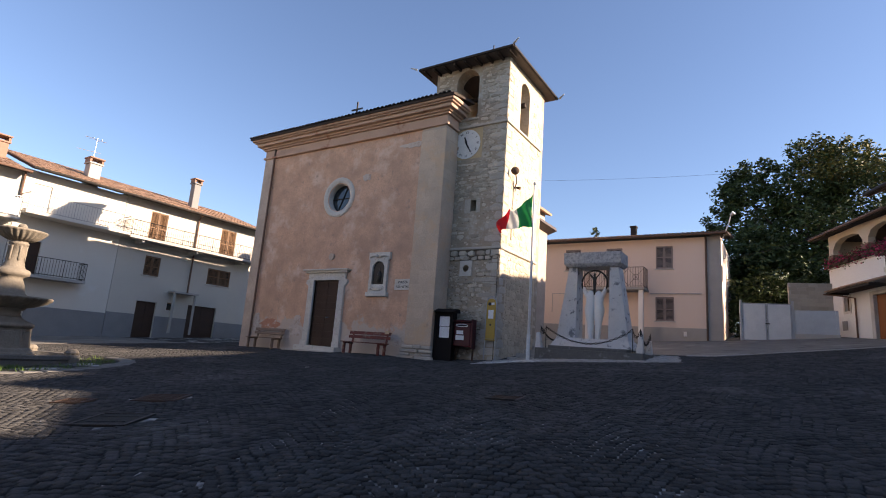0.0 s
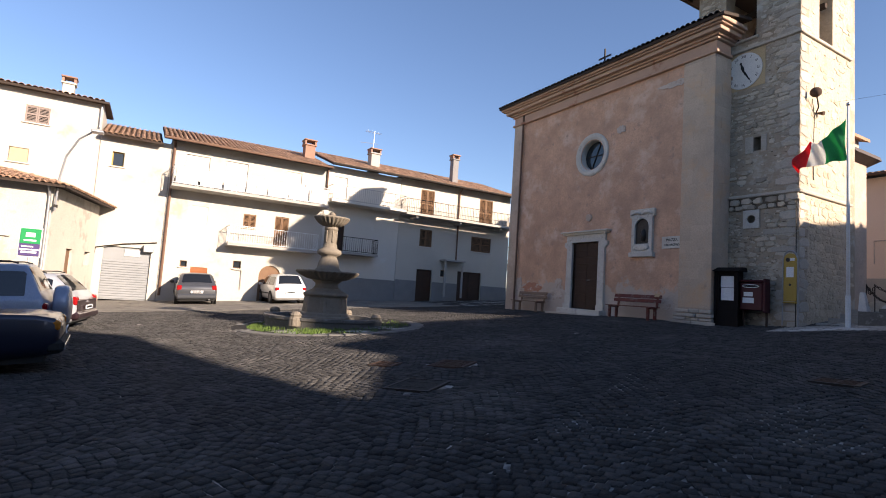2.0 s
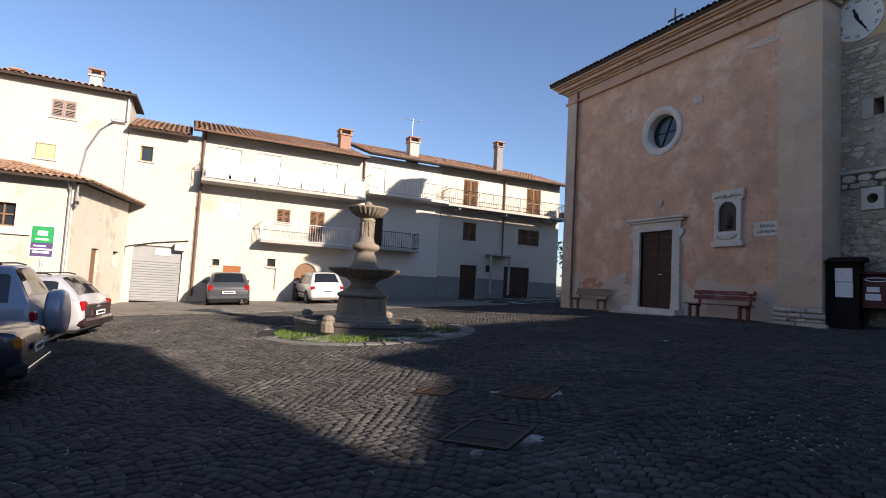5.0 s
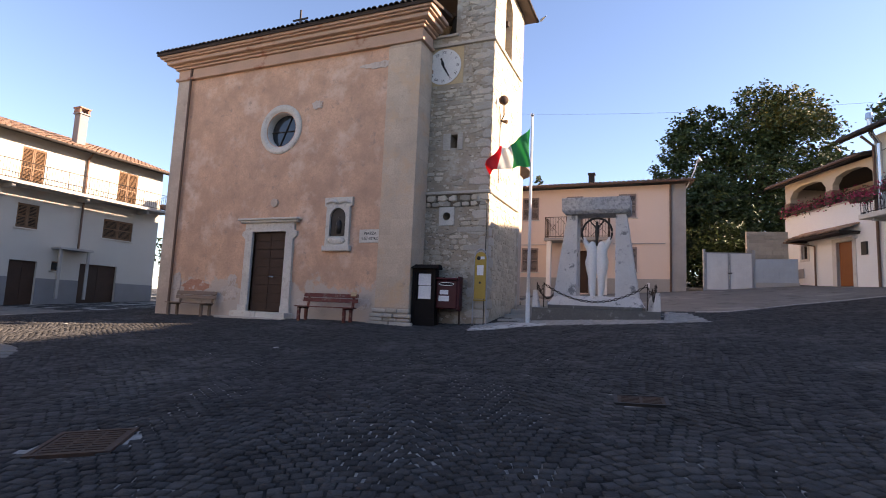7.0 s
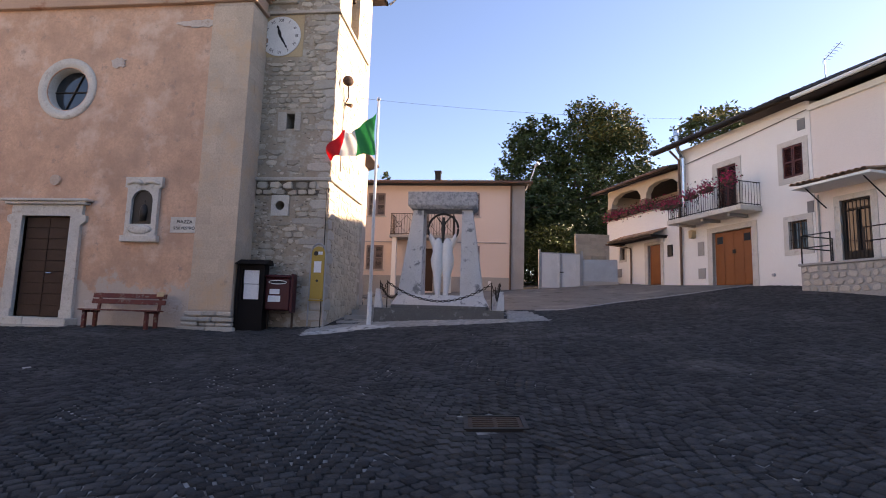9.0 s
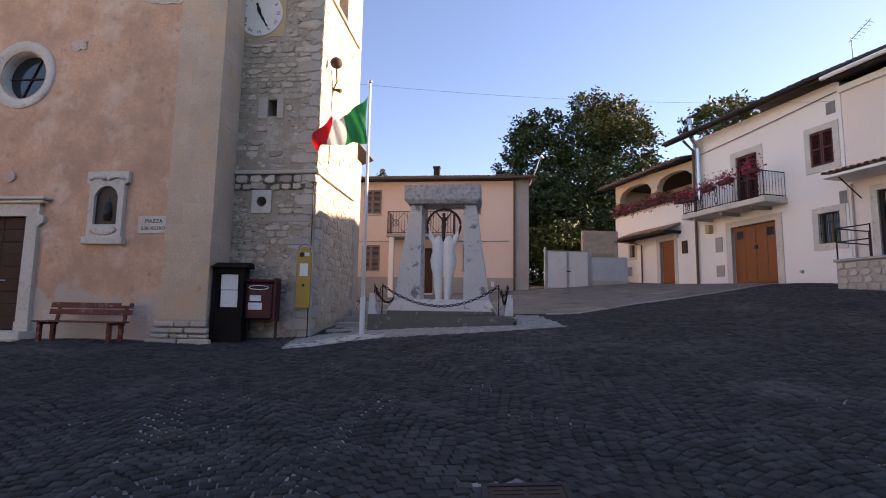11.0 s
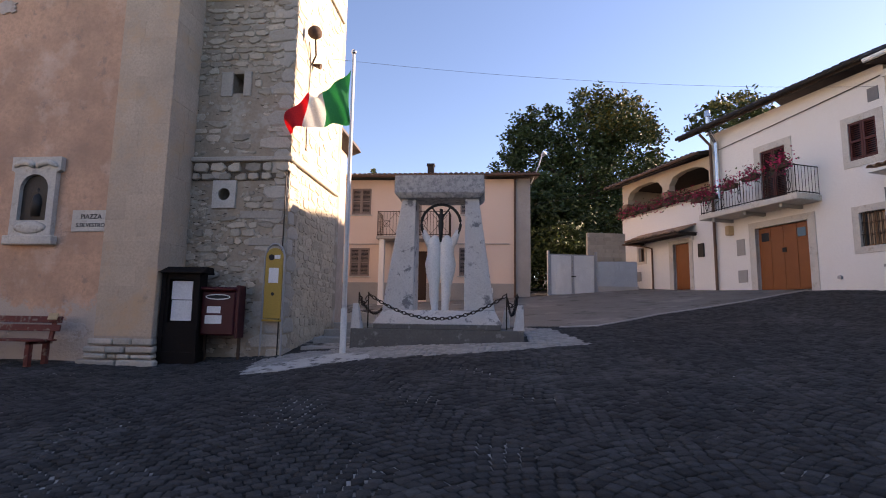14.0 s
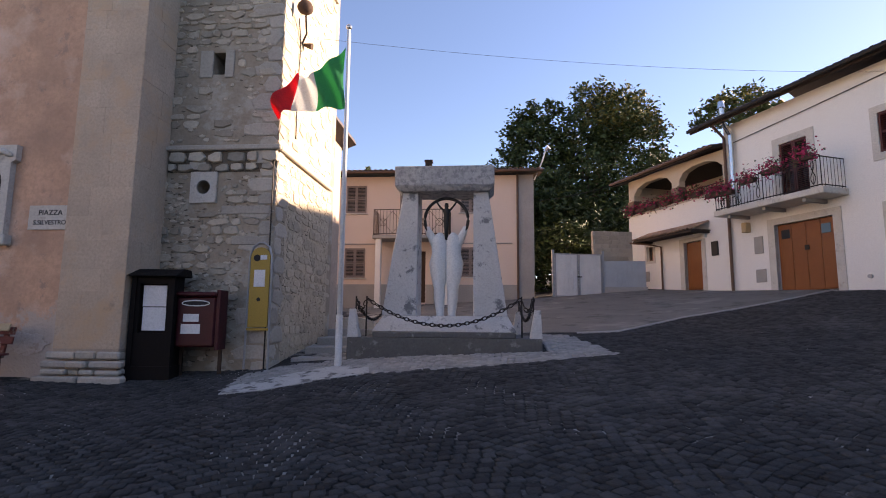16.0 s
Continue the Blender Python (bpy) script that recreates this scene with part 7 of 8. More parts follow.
def car(m, label, body_mat, L, W, H, belt, hood, tail, deck, cabin, lamp=tail_red, wheel_r=0.31, glass_in=0.06, roof_rails=False, spare=False, plate=True, tall_lamps=False, lower=None):
    """A car in its own frame: x across, y from the tail (0) to the nose (L). cabin: y of the rear window's foot and head, the windscreen's head and foot."""
    c = thing("car", m, label, "car")
    h = W / 2
    ra, rb, fb, fa = cabin
    rm = ra + 0.14 * (rb - ra), ra + 0.86 * (rb - ra)
    fm = fb + 0.14 * (fa - fb), fb + 0.55 * (fa - fb), fb + 0.86 * (fa - fb)
    bp = 0.42 * rb + 0.58 * fb
    # stations along the car: y, width factor, sill, belt, roof
    st = [(0.0, 0.86, 0.40, tail * 0.80, 0), (0.02, 0.92, 0.33, tail * 0.90, 0), (0.07, 0.97, 0.28, tail * 0.985, 0)]
    if deck[0] > 0.3:
        st += [(0.3, 0.995, 0.24, deck[1] - 0.03, 0), (deck[0], 1.0, 0.22, deck[1], 0)]
    st.append((ra, 0.985 if ra < 0.3 else 1.0, 0.25, belt, 0))
    for y, k in ((rm[0], 0.16), ((ra + rb) / 2, 0.56), (rm[1], 0.89), (rb, 0.97), (rb + 0.22, 0.995)):
        st.append((y, 1.0, 0.22, belt, k))
    for y, k in ((bp - 0.04, 1.0), (bp + 0.04, 1.0), (fb - 0.25, 0.99), (fb, 0.955), (fm[0], 0.87), (fm[1], 0.47), (fm[2], 0.14), (fa, 0)):
        st.append((y, 1.0, 0.22, belt, k))
    st += [((fa + L - 0.4) / 2, 1.0, 0.22, (belt + hood) / 2 + 0.01, 0), (L - 0.4, 0.97, 0.23, hood - 0.03, 0), (L - 0.15, 0.91, 0.25, hood - 0.12, 0), (L - 0.04, 0.85, 0.28, hood - 0.24, 0), (L, 0.78, 0.34, 0.52, 0)]
    bm = bmesh.new()
    glass_faces = {}
    rows_ = []
    for y, wf, z0, zb, k in st:
        w = h * wf
        dz = (H - zb) * k
        lean = 0.30 * dz
        sec = [(w * 0.80, z0), (w * 0.95, z0 + 0.05), (w * 0.995, z0 + 0.2), (w, 0.5 * (z0 + zb) + 0.06), (w * 0.985, zb - 0.07), (w * 0.955, zb), (w * 0.945 - lean * 0.1, zb + 0.06 * dz), (w * 0.93 - lean * 0.72, zb + 0.8 * dz), (w * 0.89 - lean * 0.95, zb + 0.94 * dz + 0.006), (w * 0.76 - lean * 0.9, zb + 0.985 * dz + 0.015), (w * 0.4 - lean * 0.4, zb + dz + 0.026)]
        half = [(x, y - 0.0, z) for x, z in sec]
        full = half + [(0, y - (0.02 if y < 0.1 else 0), sec[-1][1] + 0.006)] + [(-x, yy, z) for x, yy, z in half[::-1]]
        rows_.append([bm.verts.new(p) for p in full])
    nv = len(rows_[0])
    for i_, (p_, q_) in enumerate(zip(rows_, rows_[1:])):
        ym = (st[i_][0] + st[i_ + 1][0]) / 2
        for j_ in range(nv - 1):
            f = bm.faces.new((p_[j_], p_[j_ + 1], q_[j_ + 1], q_[j_]))
            side = j_ == 6 or j_ == nv - 2 - 6
            top = 9 <= j_ <= nv - 2 - 9
            if top and rm[0] < ym < rm[1]:
                glass_faces.setdefault("rear_window", []).append(f)
            elif top and fm[0] < ym < fm[2]:
                glass_faces.setdefault("windscreen", []).append(f)
            elif side and rb - (0.4 if ra > 0.5 else 0.06) < ym < fm[1] and not bp - 0.04 < ym < bp + 0.04:
                glass_faces.setdefault("side_window_%d%d" % (j_ > 9, ym > bp), []).append(f)
    bm.faces.new(rows_[0][::-1])
    bm.faces.new(rows_[-1])
    for p_, q_ in zip(rows_, rows_[1:]):
        bm.faces.new((p_[-1], p_[0], q_[0], q_[-1]))
    bmesh.ops.recalc_face_normals(bm, faces=bm.faces[:])
    for key, fs in sorted(glass_faces.items()):
        g2 = bmesh.new()
        vm = {}
        for f in fs:
            for v in f.verts:
                if v not in vm:
                    vm[v] = g2.verts.new(v.co - v.normal * 0.006)
            g2.faces.new([vm[v] for v in f.verts])
        part("rear_window" if key == "rear_window" else "windscreen" if key == "windscreen" else "side_window", g2, car_glass, c)
    bmesh.ops.delete(bm, geom=[f for fs in glass_faces.values() for f in fs], context="FACES_ONLY")
    body = part("body", bm, body_mat, c, smooth=True)
    i = h - 0.05
    j = h - 0.24
    for sx in (-1, 1):
        part("tail_light", B((sx * (h - 0.145) - 0.11, sx * (h - 0.145) + 0.11, -0.004, 0.2, tail * 0.76, tail * 0.95 + (0.06 if tall_lamps else 0)), bev=0.035), lamp, c)
        part("door_mirror", B((sx * (h + 0.08) - 0.09, sx * (h + 0.08) + 0.09, fa - 0.35, fa - 0.25, belt + 0.0, belt + 0.13), bev=0.03), body_mat, c)
        part("door_handle", B((sx * (h + 0.0) - 0.015, sx * (h + 0.0) + 0.015, ra * 0.4 + fa * 0.6 - 0.4, ra * 0.4 + fa * 0.6 - 0.22, belt - 0.14, belt - 0.11), bev=0.005), body_mat, c)
        part("side_trim", B((sx * (h + 0.003) - 0.01, sx * (h + 0.003) + 0.01, 0.95, L - 1.1, 0.5, 0.56)), rubber, c)
        if roof_rails:
            part("roof_rail", T([(sx * j, rb + 0.1, H + 0.02), (sx * j, rb + 0.25, H + 0.06), (sx * j, fb - 0.2, H + 0.06), (sx * j, fb - 0.05, H + 0.02)], 0.018, 6), rubber, c)
        for y in (1.15 if deck[0] > 0.3 else 0.8, L - 0.82):
            bm = bmesh.new()
            lathe(bm, [(wheel_r + 0.06, -0.012), (wheel_r + 0.06, 0.012), (0.05, 0.012)], n=24)
            bmesh.ops.transform(bm, matrix=pose(sx * (h - 0.005), y, wheel_r, 0, 90, 0), verts=bm.verts[:])
            part("wheel_arch", bm, rubber, c)
            wheel(c, sx * (h - 0.08), y, wheel_r)
    part("rear_bumper", B((-h + 0.03, h - 0.03, -0.06, 0.2, 0.30, 0.52), bev=0.06), lower or (rubber if lamp == amber else body_mat), c)
    if lower:
        part("tailgate_panel", B((-h + 0.1, h - 0.1, -0.012, 0.1, 0.5, tail * 0.93), bev=0.03), lower, c, "dark tailgate panel")
    if lamp == amber:
        part("bumper_strip", B((-h + 0.06, h - 0.06, -0.075, -0.055, 0.36, 0.44), bev=0.008), chrome, c, "bright chrome bumper strip")
    part("underbody", B((-h + 0.1, h - 0.1, 0.2, L - 0.2, 0.18, 0.35)), rubber, c)
    if plate:
        part("number_plate", B((-0.26, 0.26, -0.062 if not spare else -0.055, -0.051, 0.56 if not spare else 0.36, 0.67 if not spare else 0.47)), paper, c)
        part("plate_bars", B((-0.2, 0.2, -0.066, -0.0625, 0.59 if not spare else 0.39, 0.64 if not spare else 0.44)), ink, c)
    part("exhaust", T([(h - 0.35, -0.03, 0.26), (h - 0.35, 0.3, 0.26)], 0.03), chrome, c)
    if spare:
        bm = bmesh.new()
        lathe(bm, [(0.05, 0.0), (0.39, 0.0), (0.42, 0.05), (0.42, 0.19), (0.39, 0.25), (0.32, 0.27), (0.05, 0.285)], n=32)
        bmesh.ops.transform(bm, matrix=pose(0.0, -0.02, 0.86, 90, 0, 0), verts=bm.verts[:])
        part("spare_wheel_cover", bm, body_mat, c, "body-coloured spare wheel cover", smooth=True)
    return c


p_dark = paint("dark_blue_paint", (0.012, 0.016, 0.035))
p_suv = paint("grey_blue_paint", (0.30, 0.34, 0.42))
p_silver = paint("silver_paint", (0.45, 0.47, 0.50))
p_maroon = paint("dark_maroon_paint", (0.035, 0.018, 0.022))
p_grey = paint("dark_grey_paint", (0.07, 0.075, 0.085))
p_white = paint("white_paint", (0.72, 0.72, 0.70))


def at(x, y, turn):
    """A pose on the slope of the square."""
    a = Matrix.Rotation(radians(turn), 4, "Z")
    d = a @ Vector((0, 1, 0))
    s = a @ Vector((1, 0, 0))
    g = gz(x, y)
    px = (gz(x + d.x, y + d.y) - gz(x - d.x, y - d.y)) / 2
    py = (gz(x + s.x, y + s.y) - gz(x - s.x, y - s.y)) / 2
    return pose(x, y, g - 0.01) @ a @ pose(0, 0, 0, math.degrees(math.atan(px)), -math.degrees(math.atan(py)), 0)


car(at(-10.9, -0.45, 182), "dark blue saloon with a chrome rear bumper", p_dark, 4.4, 1.68, 1.38, 0.93, 0.9, 0.86, (0.75, 0.93), (0.95, 1.55, 2.7, 3.3), lamp=amber)
car(at(-14.2, -0.9, 177), "grey-blue off-road car with a spare wheel on its tail", p_suv, 4.2, 1.78, 1.72, 1.05, 1.0, 0.98, (0.08, 1.0), (0.1, 0.42, 2.5, 3.1), roof_rails=True, spare=True, wheel_r=0.36)
car(at(-17.5, -0.5, 167), "silver estate car with dark lower bodywork", p_silver, 4.4, 1.74, 1.5, 0.95, 0.9, 0.9, (0.08, 0.92), (0.12, 0.65, 2.7, 3.4), roof_rails=True, tall_lamps=True, lower=p_maroon)
car(at(-26.6, 3.15, 88), "dark grey hatchback parked nose to the houses", p_grey, 4.1, 1.74, 1.44, 0.93, 0.88, 0.9, (0.1, 0.92), (0.14, 0.7, 2.4, 3.1), tall_lamps=True)
car(at(-26.7, 7.45, 92), "small white hatchback parked before the cellar door", p_white, 3.6, 1.62, 1.48, 0.92, 0.88, 0.9, (0.08, 0.9), (0.1, 0.5, 2.2, 2.8))

# ---- drain covers and patches ----


def cover(x, y, w, d, turn, mat, label, bars=(3, 6), rim=None):
    g = thing("drain_cover", at(x, y, turn) @ pose(0, 0, 0.022), label, "drain cover")
    part("frame", holed(rect(-w / 2, w / 2, -d / 2, d / 2), [rect(-w / 2 + 0.04, w / 2 - 0.04, -d / 2 + 0.04, d / 2 - 0.04)], -0.004, 0.03), rim or mat, g)
    part("plate", holed(rect(-w / 2 + 0.042, w / 2 - 0.042, -d / 2 + 0.042, d / 2 - 0.042), [], 0.004, 0.03), mat, g)
    nx, ny = bars
    for i in range(nx):
        for j in range(ny):
            cx, cz = -w / 2 + 0.06 + (i + 0.5) * (w - 0.12) / nx, -d / 2 + 0.06 + (j + 0.5) * (d - 0.12) / ny
            part("raised_bar", B((cx - (w - 0.12) / nx * 0.42, cx + (w - 0.12) / nx * 0.42, -0.003, 0.004, cz - 0.012, cz + 0.012)), mat, g)
    for o in g.children:
        o.data.transform(pose(0, 0, 0, -90, 0, 0))
    return g


cover(-7.52, 5.1, 0.62, 0.66, 35, rust_iron, "rusty patterned cast iron drain cover", (3, 8))
cover(-3.27, 8.2, 0.56, 0.42, 5, rust_iron, "rusty cast iron drain cover set among cobbles", (2, 5), iron)
cover(-6.3, 3.8, 0.66, 0.75, 35, cobble_mat, "dark iron slab cover in the cobbles", (1, 2), iron)
cover(-8.15, 4.17, 0.44, 0.4, 35, rust_iron, "small rusty drain cover in the cobbles", (2, 4))

# ---- trees ----


def tree(m, label, lobes, trunk_h, trunk_r, n, size, seed, mats=(leaf, leaf_sunlit), yellow=None):
    """Tapered trunk and limbs under a crown of many small leaves gathered in uneven lobes (x, y, z, radius)."""
    r = random.Random(seed)
    t = thing("tree", m, label, "tree")
    bm = bmesh.new()
    tube(bm, [(0, 0, -1), (0.1, 0, trunk_h * 0.5), (0, 0.1, trunk_h)], [trunk_r, trunk_r * 0.8, trunk_r * 0.6], 10)
    for x, y, z, q in lobes:
        tube(bm, [(0, 0.1, trunk_h * 0.7), (x * 0.4, y * 0.4, (trunk_h + z) / 2), (x, y, z)], [trunk_r * 0.45, trunk_r * 0.25, 0.04], 6)
    part("trunk", bm, bark, t)
    V, F, M = [], [], []
    for x, y, z, q in lobes:
        k_n = int(n * q * q)
        subs = [(Vector((r.gauss(0, 1), r.gauss(0, 1), r.gauss(0, 1))).normalized() * q * r.uniform(0.55, 1.0)) for _ in range(max(8, int(22 * q)))]
        for i in range(k_n):
            s = r.choice(subs)
            c = Vector((x, y, z)) + Vector((s.x, s.y, s.z * 0.85)) + Vector((r.gauss(0, 1), r.gauss(0, 1), r.gauss(0, 0.8))) * q * 0.15
            a = Vector((r.uniform(-1, 1), r.uniform(-1, 1), r.uniform(-0.6, 0.6))).normalized()
            b = a.cross(Vector((r.uniform(-1, 1), r.uniform(-1, 1), r.uniform(-1, 1)))).normalized()
            ln, wd = size * r.uniform(0.6, 1.4), size * r.uniform(0.35, 0.6)
            k = len(V)
            V += [c - a * ln, c - b * wd, c + a * ln, c + b * wd]
            F.append((k, k + 1, k + 2, k + 3))
            # upper leaves take the yellow colour as if the sun caught them
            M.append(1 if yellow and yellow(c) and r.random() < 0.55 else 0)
    me = bpy.data.meshes.new("crown")
    me.from_pydata([tuple(v) for v in V], [], F)
    for mt in mats:
        me.materials.append(mt)
    me.polygons.foreach_set("material_index", M)
    ob = new("crown", me)
    ob.parent = t
    return t


tree(pose(1.9, 41, 4.3), "large leafy tree, sunlight coloured into its top leaves, behind the gate", [(-2.6, 0, 5.2, 2.6), (0.4, 0, 6.2, 3.0), (2.8, 0.3, 6.6, 2.8), (-2.8, 0.2, 8.6, 2.1), (0.0, 0, 9.4, 2.4), (2.6, 0, 9.6, 2.5), (4.2, 0.4, 7.4, 1.6), (0.9, 0, 11.4, 1.6), (2.9, 0, 11.3, 1.4), (-1.9, -0.5, 3.0, 2.6), (1.6, -0.8, 3.0, 2.8), (4.0, -0.2, 3.4, 2.4), (-3.6, 0, 9.7, 1.6), (-2.4, 0, 10.9, 1.2), (-4.4, 0, 7.4, 1.3), (3.9, 0.2, 9.9, 1.2)], 4.0, 0.35, 620, 0.145, 11, yellow=lambda c: c.z > 9.3 and c.x > -0.2)
tree(pose(-1.0, 38.5, 3.9), "dark green bushy tree behind the sheet gate", [(0.2, 0, 2.0, 2.2), (-1.2, 0, 4.2, 1.8), (1.4, 0, 3.6, 2.2), (3.4, -0.6, 2.2, 2.2), (5.4, -0.6, 2.6, 2.2), (0.6, 0, 5.4, 1.6), (-2.0, 0, 1.4, 1.8), (-1.6, 0.4, 3.0, 1.6)], 2.0, 0.2, 560, 0.15, 12)
tree(pose(-0.4, 35.5, 3.2), "dense dark green shrub behind the sheet gate", [(-0.9, 0, 1.0, 1.3), (0.9, 0.3, 1.2, 1.4), (-1.0, 0.2, 2.6, 1.2), (0.6, 0, 2.9, 1.4), (2.2, 0.3, 1.9, 1.3)], 1.2, 0.1, 620, 0.13, 17)
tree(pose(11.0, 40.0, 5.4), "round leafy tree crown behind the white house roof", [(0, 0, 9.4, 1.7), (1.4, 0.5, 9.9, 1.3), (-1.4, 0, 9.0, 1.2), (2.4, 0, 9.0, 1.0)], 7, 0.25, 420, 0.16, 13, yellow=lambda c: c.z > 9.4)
tree(pose(-12.6, 44, 3.6), "dark conifer tip behind the peach house", [(0, 0, 7.6, 0.8), (0.2, 0, 8.8, 0.5), (-0.3, 0, 6.4, 1.3), (0.5, 0, 6.2, 1.2)], 6, 0.2, 700, 0.12, 14)
tree(pose(-37, 33, 1.6), "leafy green trees beyond the church corner", [(0, 0, 3.2, 2.2), (2.5, 0, 2.6, 1.8), (-2.5, 0, 3.0, 2.0), (4.6, 1, 2.4, 1.6)], 2.5, 0.2, 260, 0.2, 15)

# ---- overhead cables ----


def cable(a, b, sag, r=0.012):
    a, b = Vector(a), Vector(b)
    pts = [a.lerp(b, k / 16) - Vector((0, 0, sag * (1 - (2 * k / 16 - 1) ** 2))) for k in range(17)]
    return solid("overhead_cable", T(pts, r, 5), iron, "thin dark cable strung across the street", "cable")


cable((-7.7, 18.6, 8.1), RM @ Vector((4.5, -0.1, 8.7)), 0.25, 0.0035)
cable((-1.9, 31.1, 7.2), RM @ Vector((-1.75, -0.2, 8.7)), 0.35)
cable((-24.05, -5.5, 3.6), (-24.1, -13.5, 3.4), 0.2)
wl = thing("wall_lamp", pose(-1.75, 31.2, 7.6), "small grey street lamp on a bent arm", "lamp")
part("arm", T([(-0.25, 0.05, 0.6), (0.1, -0.1, 1.4), (0.25, -0.2, 1.9)], 0.03, 6), zinc, wl)
part("globe", T([(0.25, -0.2, 1.88), (0.4, -0.3, 2.0)], [0.07, 0.12], 10), zinc, wl)

draped("terrace_pavement", [(-29.5, -3.2), (-23.35, -3.2), (-23.35, 15.2), (-29.5, 15.2)], 0.014, asphalt, "worn pale asphalt before the terrace houses", "pavement")
draped("cement_patch", [(-7.75, 15.0), (-7.2, 15.1), (-6.5, 15.65), (-5.9, 15.95), (-6.0, 16.45), (-6.7, 16.75), (-7.3, 16.3), (-7.9, 15.6)], 0.012, pale_cement, "white cement smeared over setts at the flagpole", "pavement")
# pale worn edge between the cobbles and the yard
EDGE = [(-2.2, 19.55), (-1.35, 19.5), (0.65, 21.28), (2.35, 22.18), (4.45, 23.38), (6.3, 24.75)]
strip = EDGE + [(x + 0.03, y + 0.14) for x, y in EDGE[::-1]]
draped("kerb_strip", strip, 0.022, cement, "worn pale cement edge of the cobbled square", "kerb")

# ---- cobbles ----
cr_ = np.random.RandomState(3)
SZ, ARC = 0.112, 1.25
ca, sa = math.cos(radians(28)), math.sin(radians(28))
FOOT = [(-20.8, -9.9, 15.95, 35), (-11.2, -7.7, 17.0, 23), (-6.75, -3.05, 17.4, 20.4), (-7.75, -6.65, 17.4, 20.4)]
COVERS = [(-7.52, 5.1, 0.42), (-3.27, 8.2, 0.36), (-6.3, 3.8, 0.46), (-8.15, 4.17, 0.28)]
near_list, dark_list, pale_list = [], [], []
for iu in range(-310, 310):
    for iv in range(-310, 310):
        u = iu * SZ + (0.5 * SZ if iv % 2 else 0)
        q = ((u + 1000 * ARC) % ARC) / ARC - 0.5
        v = iv * SZ + 0.15 * (1 - 4 * q * q) + 0.05 * math.sin(u * 0.9) + 0.02 * math.sin(u * 2.3 + iv * 0.35)
        x, y = u * ca - v * sa - 6, u * sa + v * ca + 8
        if not (-23.5 < x < 9 and -3.2 < y < 24):
            continue
        if any(a < x < b and c < y < d for a, b, c, d in FOOT):
            continue
        pale = inside(APRON, x, y)
        if not pale and (inside(YARD, x, y) or ((x - FX - 0.6) / 3.05) ** 2 + ((y - FYY) / 2.85) ** 2 < 1):
            continue
        if (x - 5.6) * 0.928 + (y - 26.55) * 0.373 > -0.05:
            continue
        if any(abs(x - a) < r * 0.8 and abs(y - b) < r * 0.8 for a, b, r in COVERS):
            continue
        slope = 0.7 * math.atan(-0.15 * 8 * q / ARC)
        (pale_list if pale or cr_.rand() < 0.0001 else dark_list).append((x, y, radians(28) + slope))


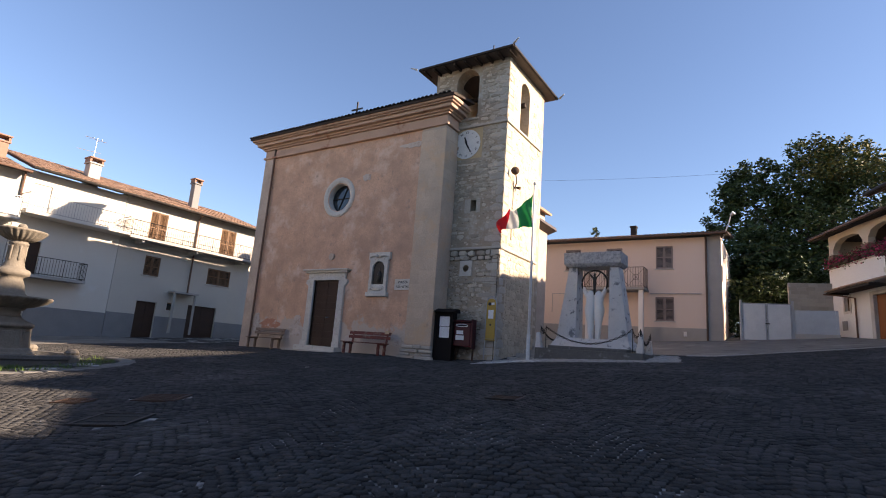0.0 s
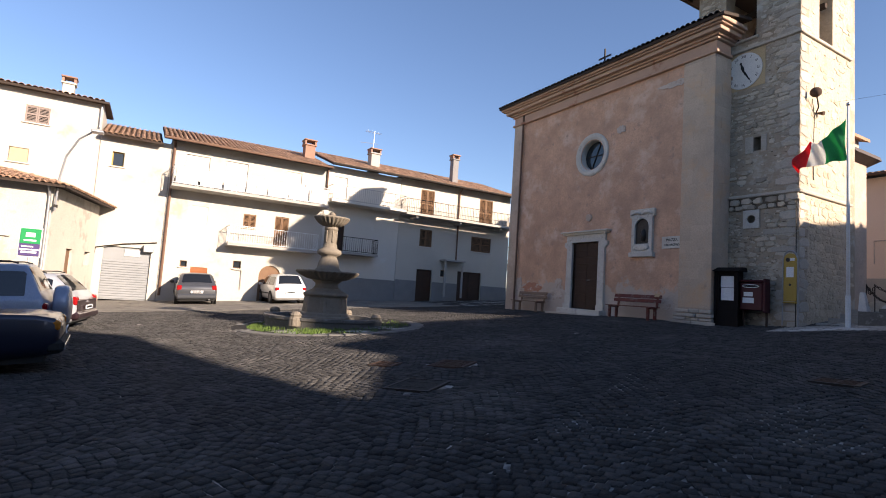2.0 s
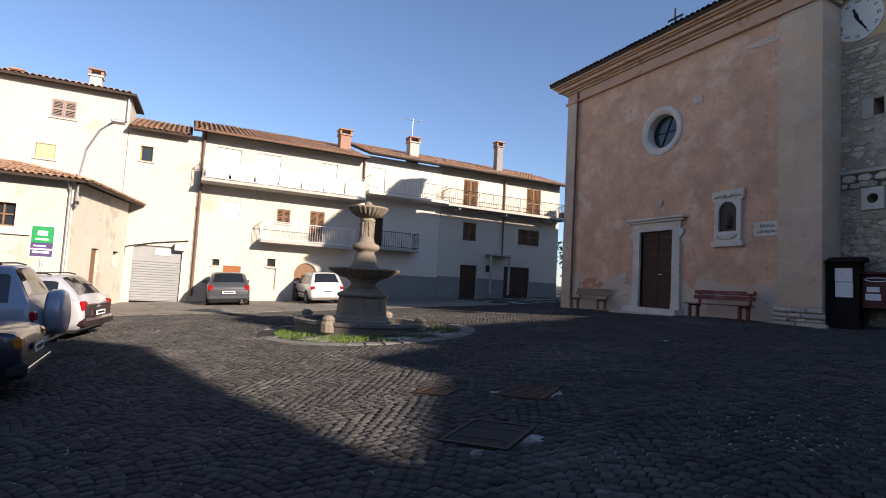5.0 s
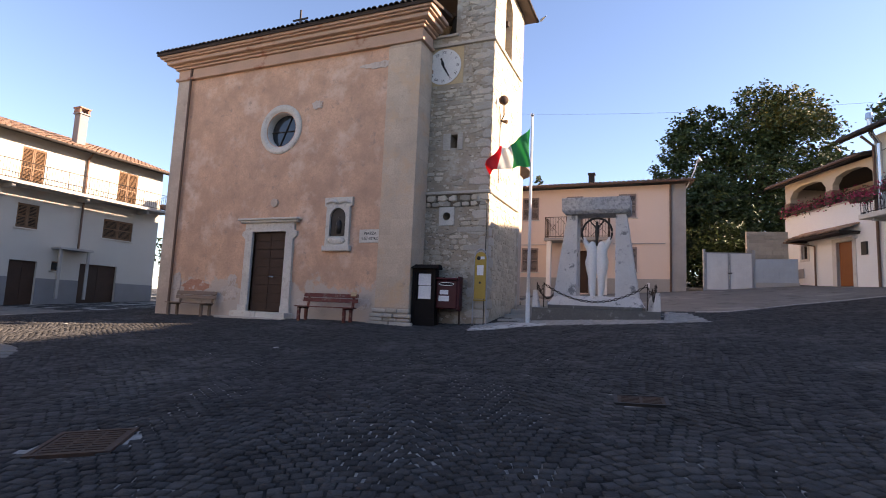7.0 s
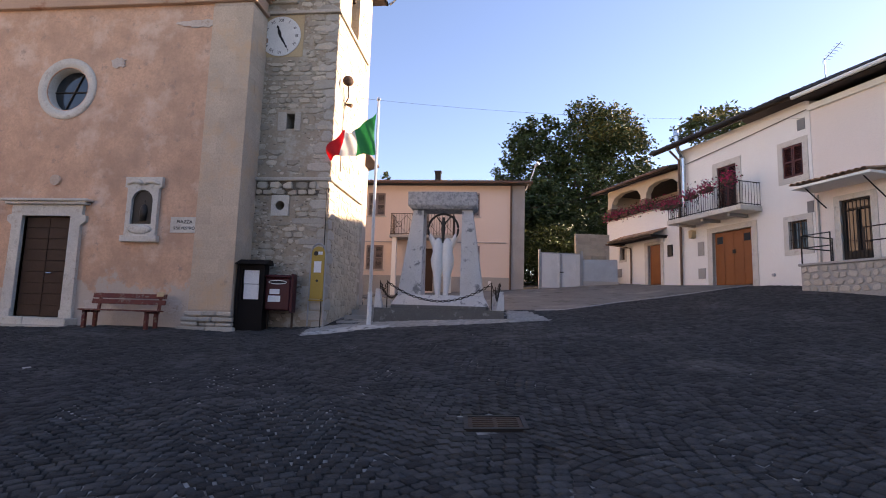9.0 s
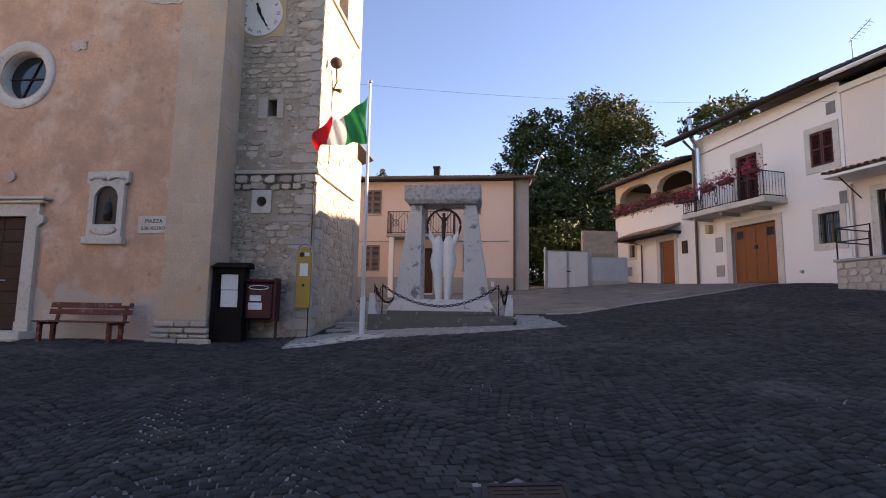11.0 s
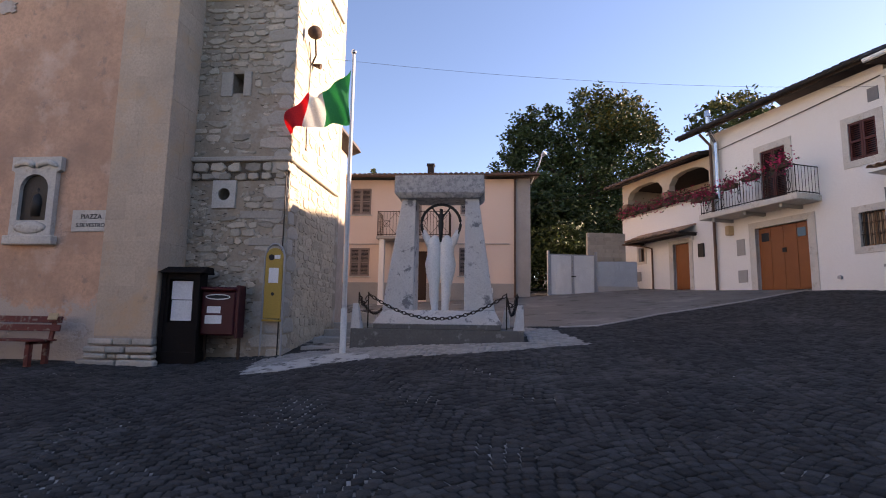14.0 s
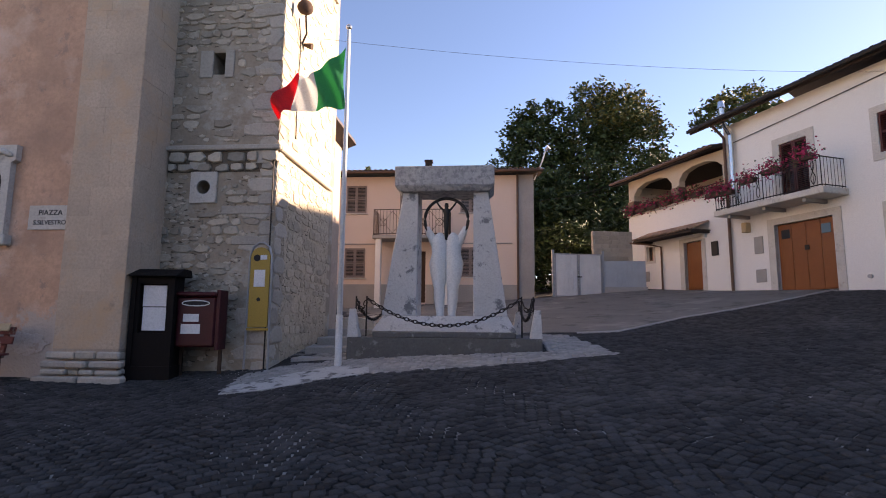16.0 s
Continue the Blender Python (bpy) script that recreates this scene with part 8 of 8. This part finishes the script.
def cobble_mesh(name, items, mat, seed):
    """Many squared setts with domed tops, joined."""
    r = np.random.RandomState(seed)
    n = len(items)
    P = np.array(items)
    base = np.array([(-1, -1, -1), (1, -1, -1), (1, 1, -1), (-1, 1, -1), (-1, -1, 0), (1, -1, 0), (1, 1, 0), (-1, 1, 0), (-.92, -.92, 1), (.92, -.92, 1), (.92, .92, 1), (-.92, .92, 1)], float)
    f0 = np.array([(0, 1, 5, 4), (1, 2, 6, 5), (2, 3, 7, 6), (3, 0, 4, 7), (4, 5, 9, 8), (5, 6, 10, 9), (6, 7, 11, 10), (7, 4, 8, 11), (8, 9, 10, 11)])
    half = SZ * 0.5 * r.uniform(0.83, 0.97, (n, 2))
    b = np.repeat(base[None], n, 0)
    b[:, :, :2] += np.tile(r.uniform(-0.09, 0.09, (n, 4, 2)), (1, 3, 1))
    lx, ly = b[:, :, 0] * half[:, :1], b[:, :, 1] * half[:, 1:]
    a = P[:, 2] + r.uniform(-0.12, 0.12, n)
    X = P[:, :1] + lx * np.cos(a)[:, None] - ly * np.sin(a)[:, None] + r.uniform(-.008, .008, (n, 1))
    Y = P[:, 1:2] + lx * np.sin(a)[:, None] + ly * np.cos(a)[:, None] + r.uniform(-.008, .008, (n, 1))
    Z = gz(X, Y)
    lift = r.uniform(-0.006, 0.003, (n, 1))
    tilt = (lx * r.uniform(-.05, .05, (n, 1)) + ly * r.uniform(-.05, .05, (n, 1)))
    Z = Z + lift + tilt + np.where(b[:, :, 2] < -0.5, -0.04, np.where(b[:, :, 2] < 0.5, -0.004, 0.003))
    V = np.stack([X, Y, Z], -1).reshape(-1, 3)
    F = (f0[None] + (np.arange(n) * 12)[:, None, None]).reshape(-1, 4)
    me = bpy.data.meshes.new(name)
    me.vertices.add(len(V))
    me.vertices.foreach_set("co", V.ravel())
    me.loops.add(F.size)
    me.loops.foreach_set("vertex_index", F.ravel().astype(np.int32))
    me.polygons.add(len(F))
    me.polygons.foreach_set("loop_start", np.arange(0, F.size, 4, dtype=np.int32))
    me.update(calc_edges=True)
    me.materials.append(mat)
    return me


# the setts beside the drain cover are single pieces, all others are joined
single = [c for c in dark_list if -4.6 < c[0] < -2.2 and 7.4 < c[1] < 9.2][:300]
chosen = set(single)
rest = [c for c in dark_list if c not in chosen]
road = thing("road", pose(0, 0, 0), "dark basalt cobbles laid in arcs over the sloping square", "road", kind="structure")
ob = new("cobbles", cobble_mesh("cobbles", rest, cobbles_mat, 1))
ob.parent = road
tagged(ob, "dark worn basalt setts with sandy joints", kind="stuff")
ob = new("pale_setts", cobble_mesh("pale_setts", pale_list, lightcobble, 2))
ob.parent = road
tagged(ob, "pale limestone setts round the memorial", kind="stuff")
sett = [bmesh.new() for _ in range(6)]
sett_me = []
for k, bm in enumerate(sett):
    r = random.Random(k)
    lay_ = [[bm.verts.new((sx * SZ * s * r.uniform(0.92, 1.0), sy * SZ * s * r.uniform(0.92, 1.0), z)) for sx, sy in ((-1, -1), (1, -1), (1, 1), (-1, 1))] for s, z in ((0.5, -0.05), (0.5, -0.005), (0.465, 0.003))]
    for a, b in zip(lay_, lay_[1:]):
        for i in range(4):
            bm.faces.new((a[i], a[(i + 1) % 4], b[(i + 1) % 4], b[i]))
    bm.faces.new(lay_[2])
    sett_me.append(mesh_of("cobble", bm, cobble_mat))
for i, (x, y, a) in enumerate(single):
    ob = new("cobble", sett_me[i % 6])
    ob.parent = road
    ob.matrix_basis = pose(x, y, gz(x, y) - 0.003 + (i * 7 % 10) * 0.001, 4, 1, math.degrees(a) + (i * 13 % 9) - 4)
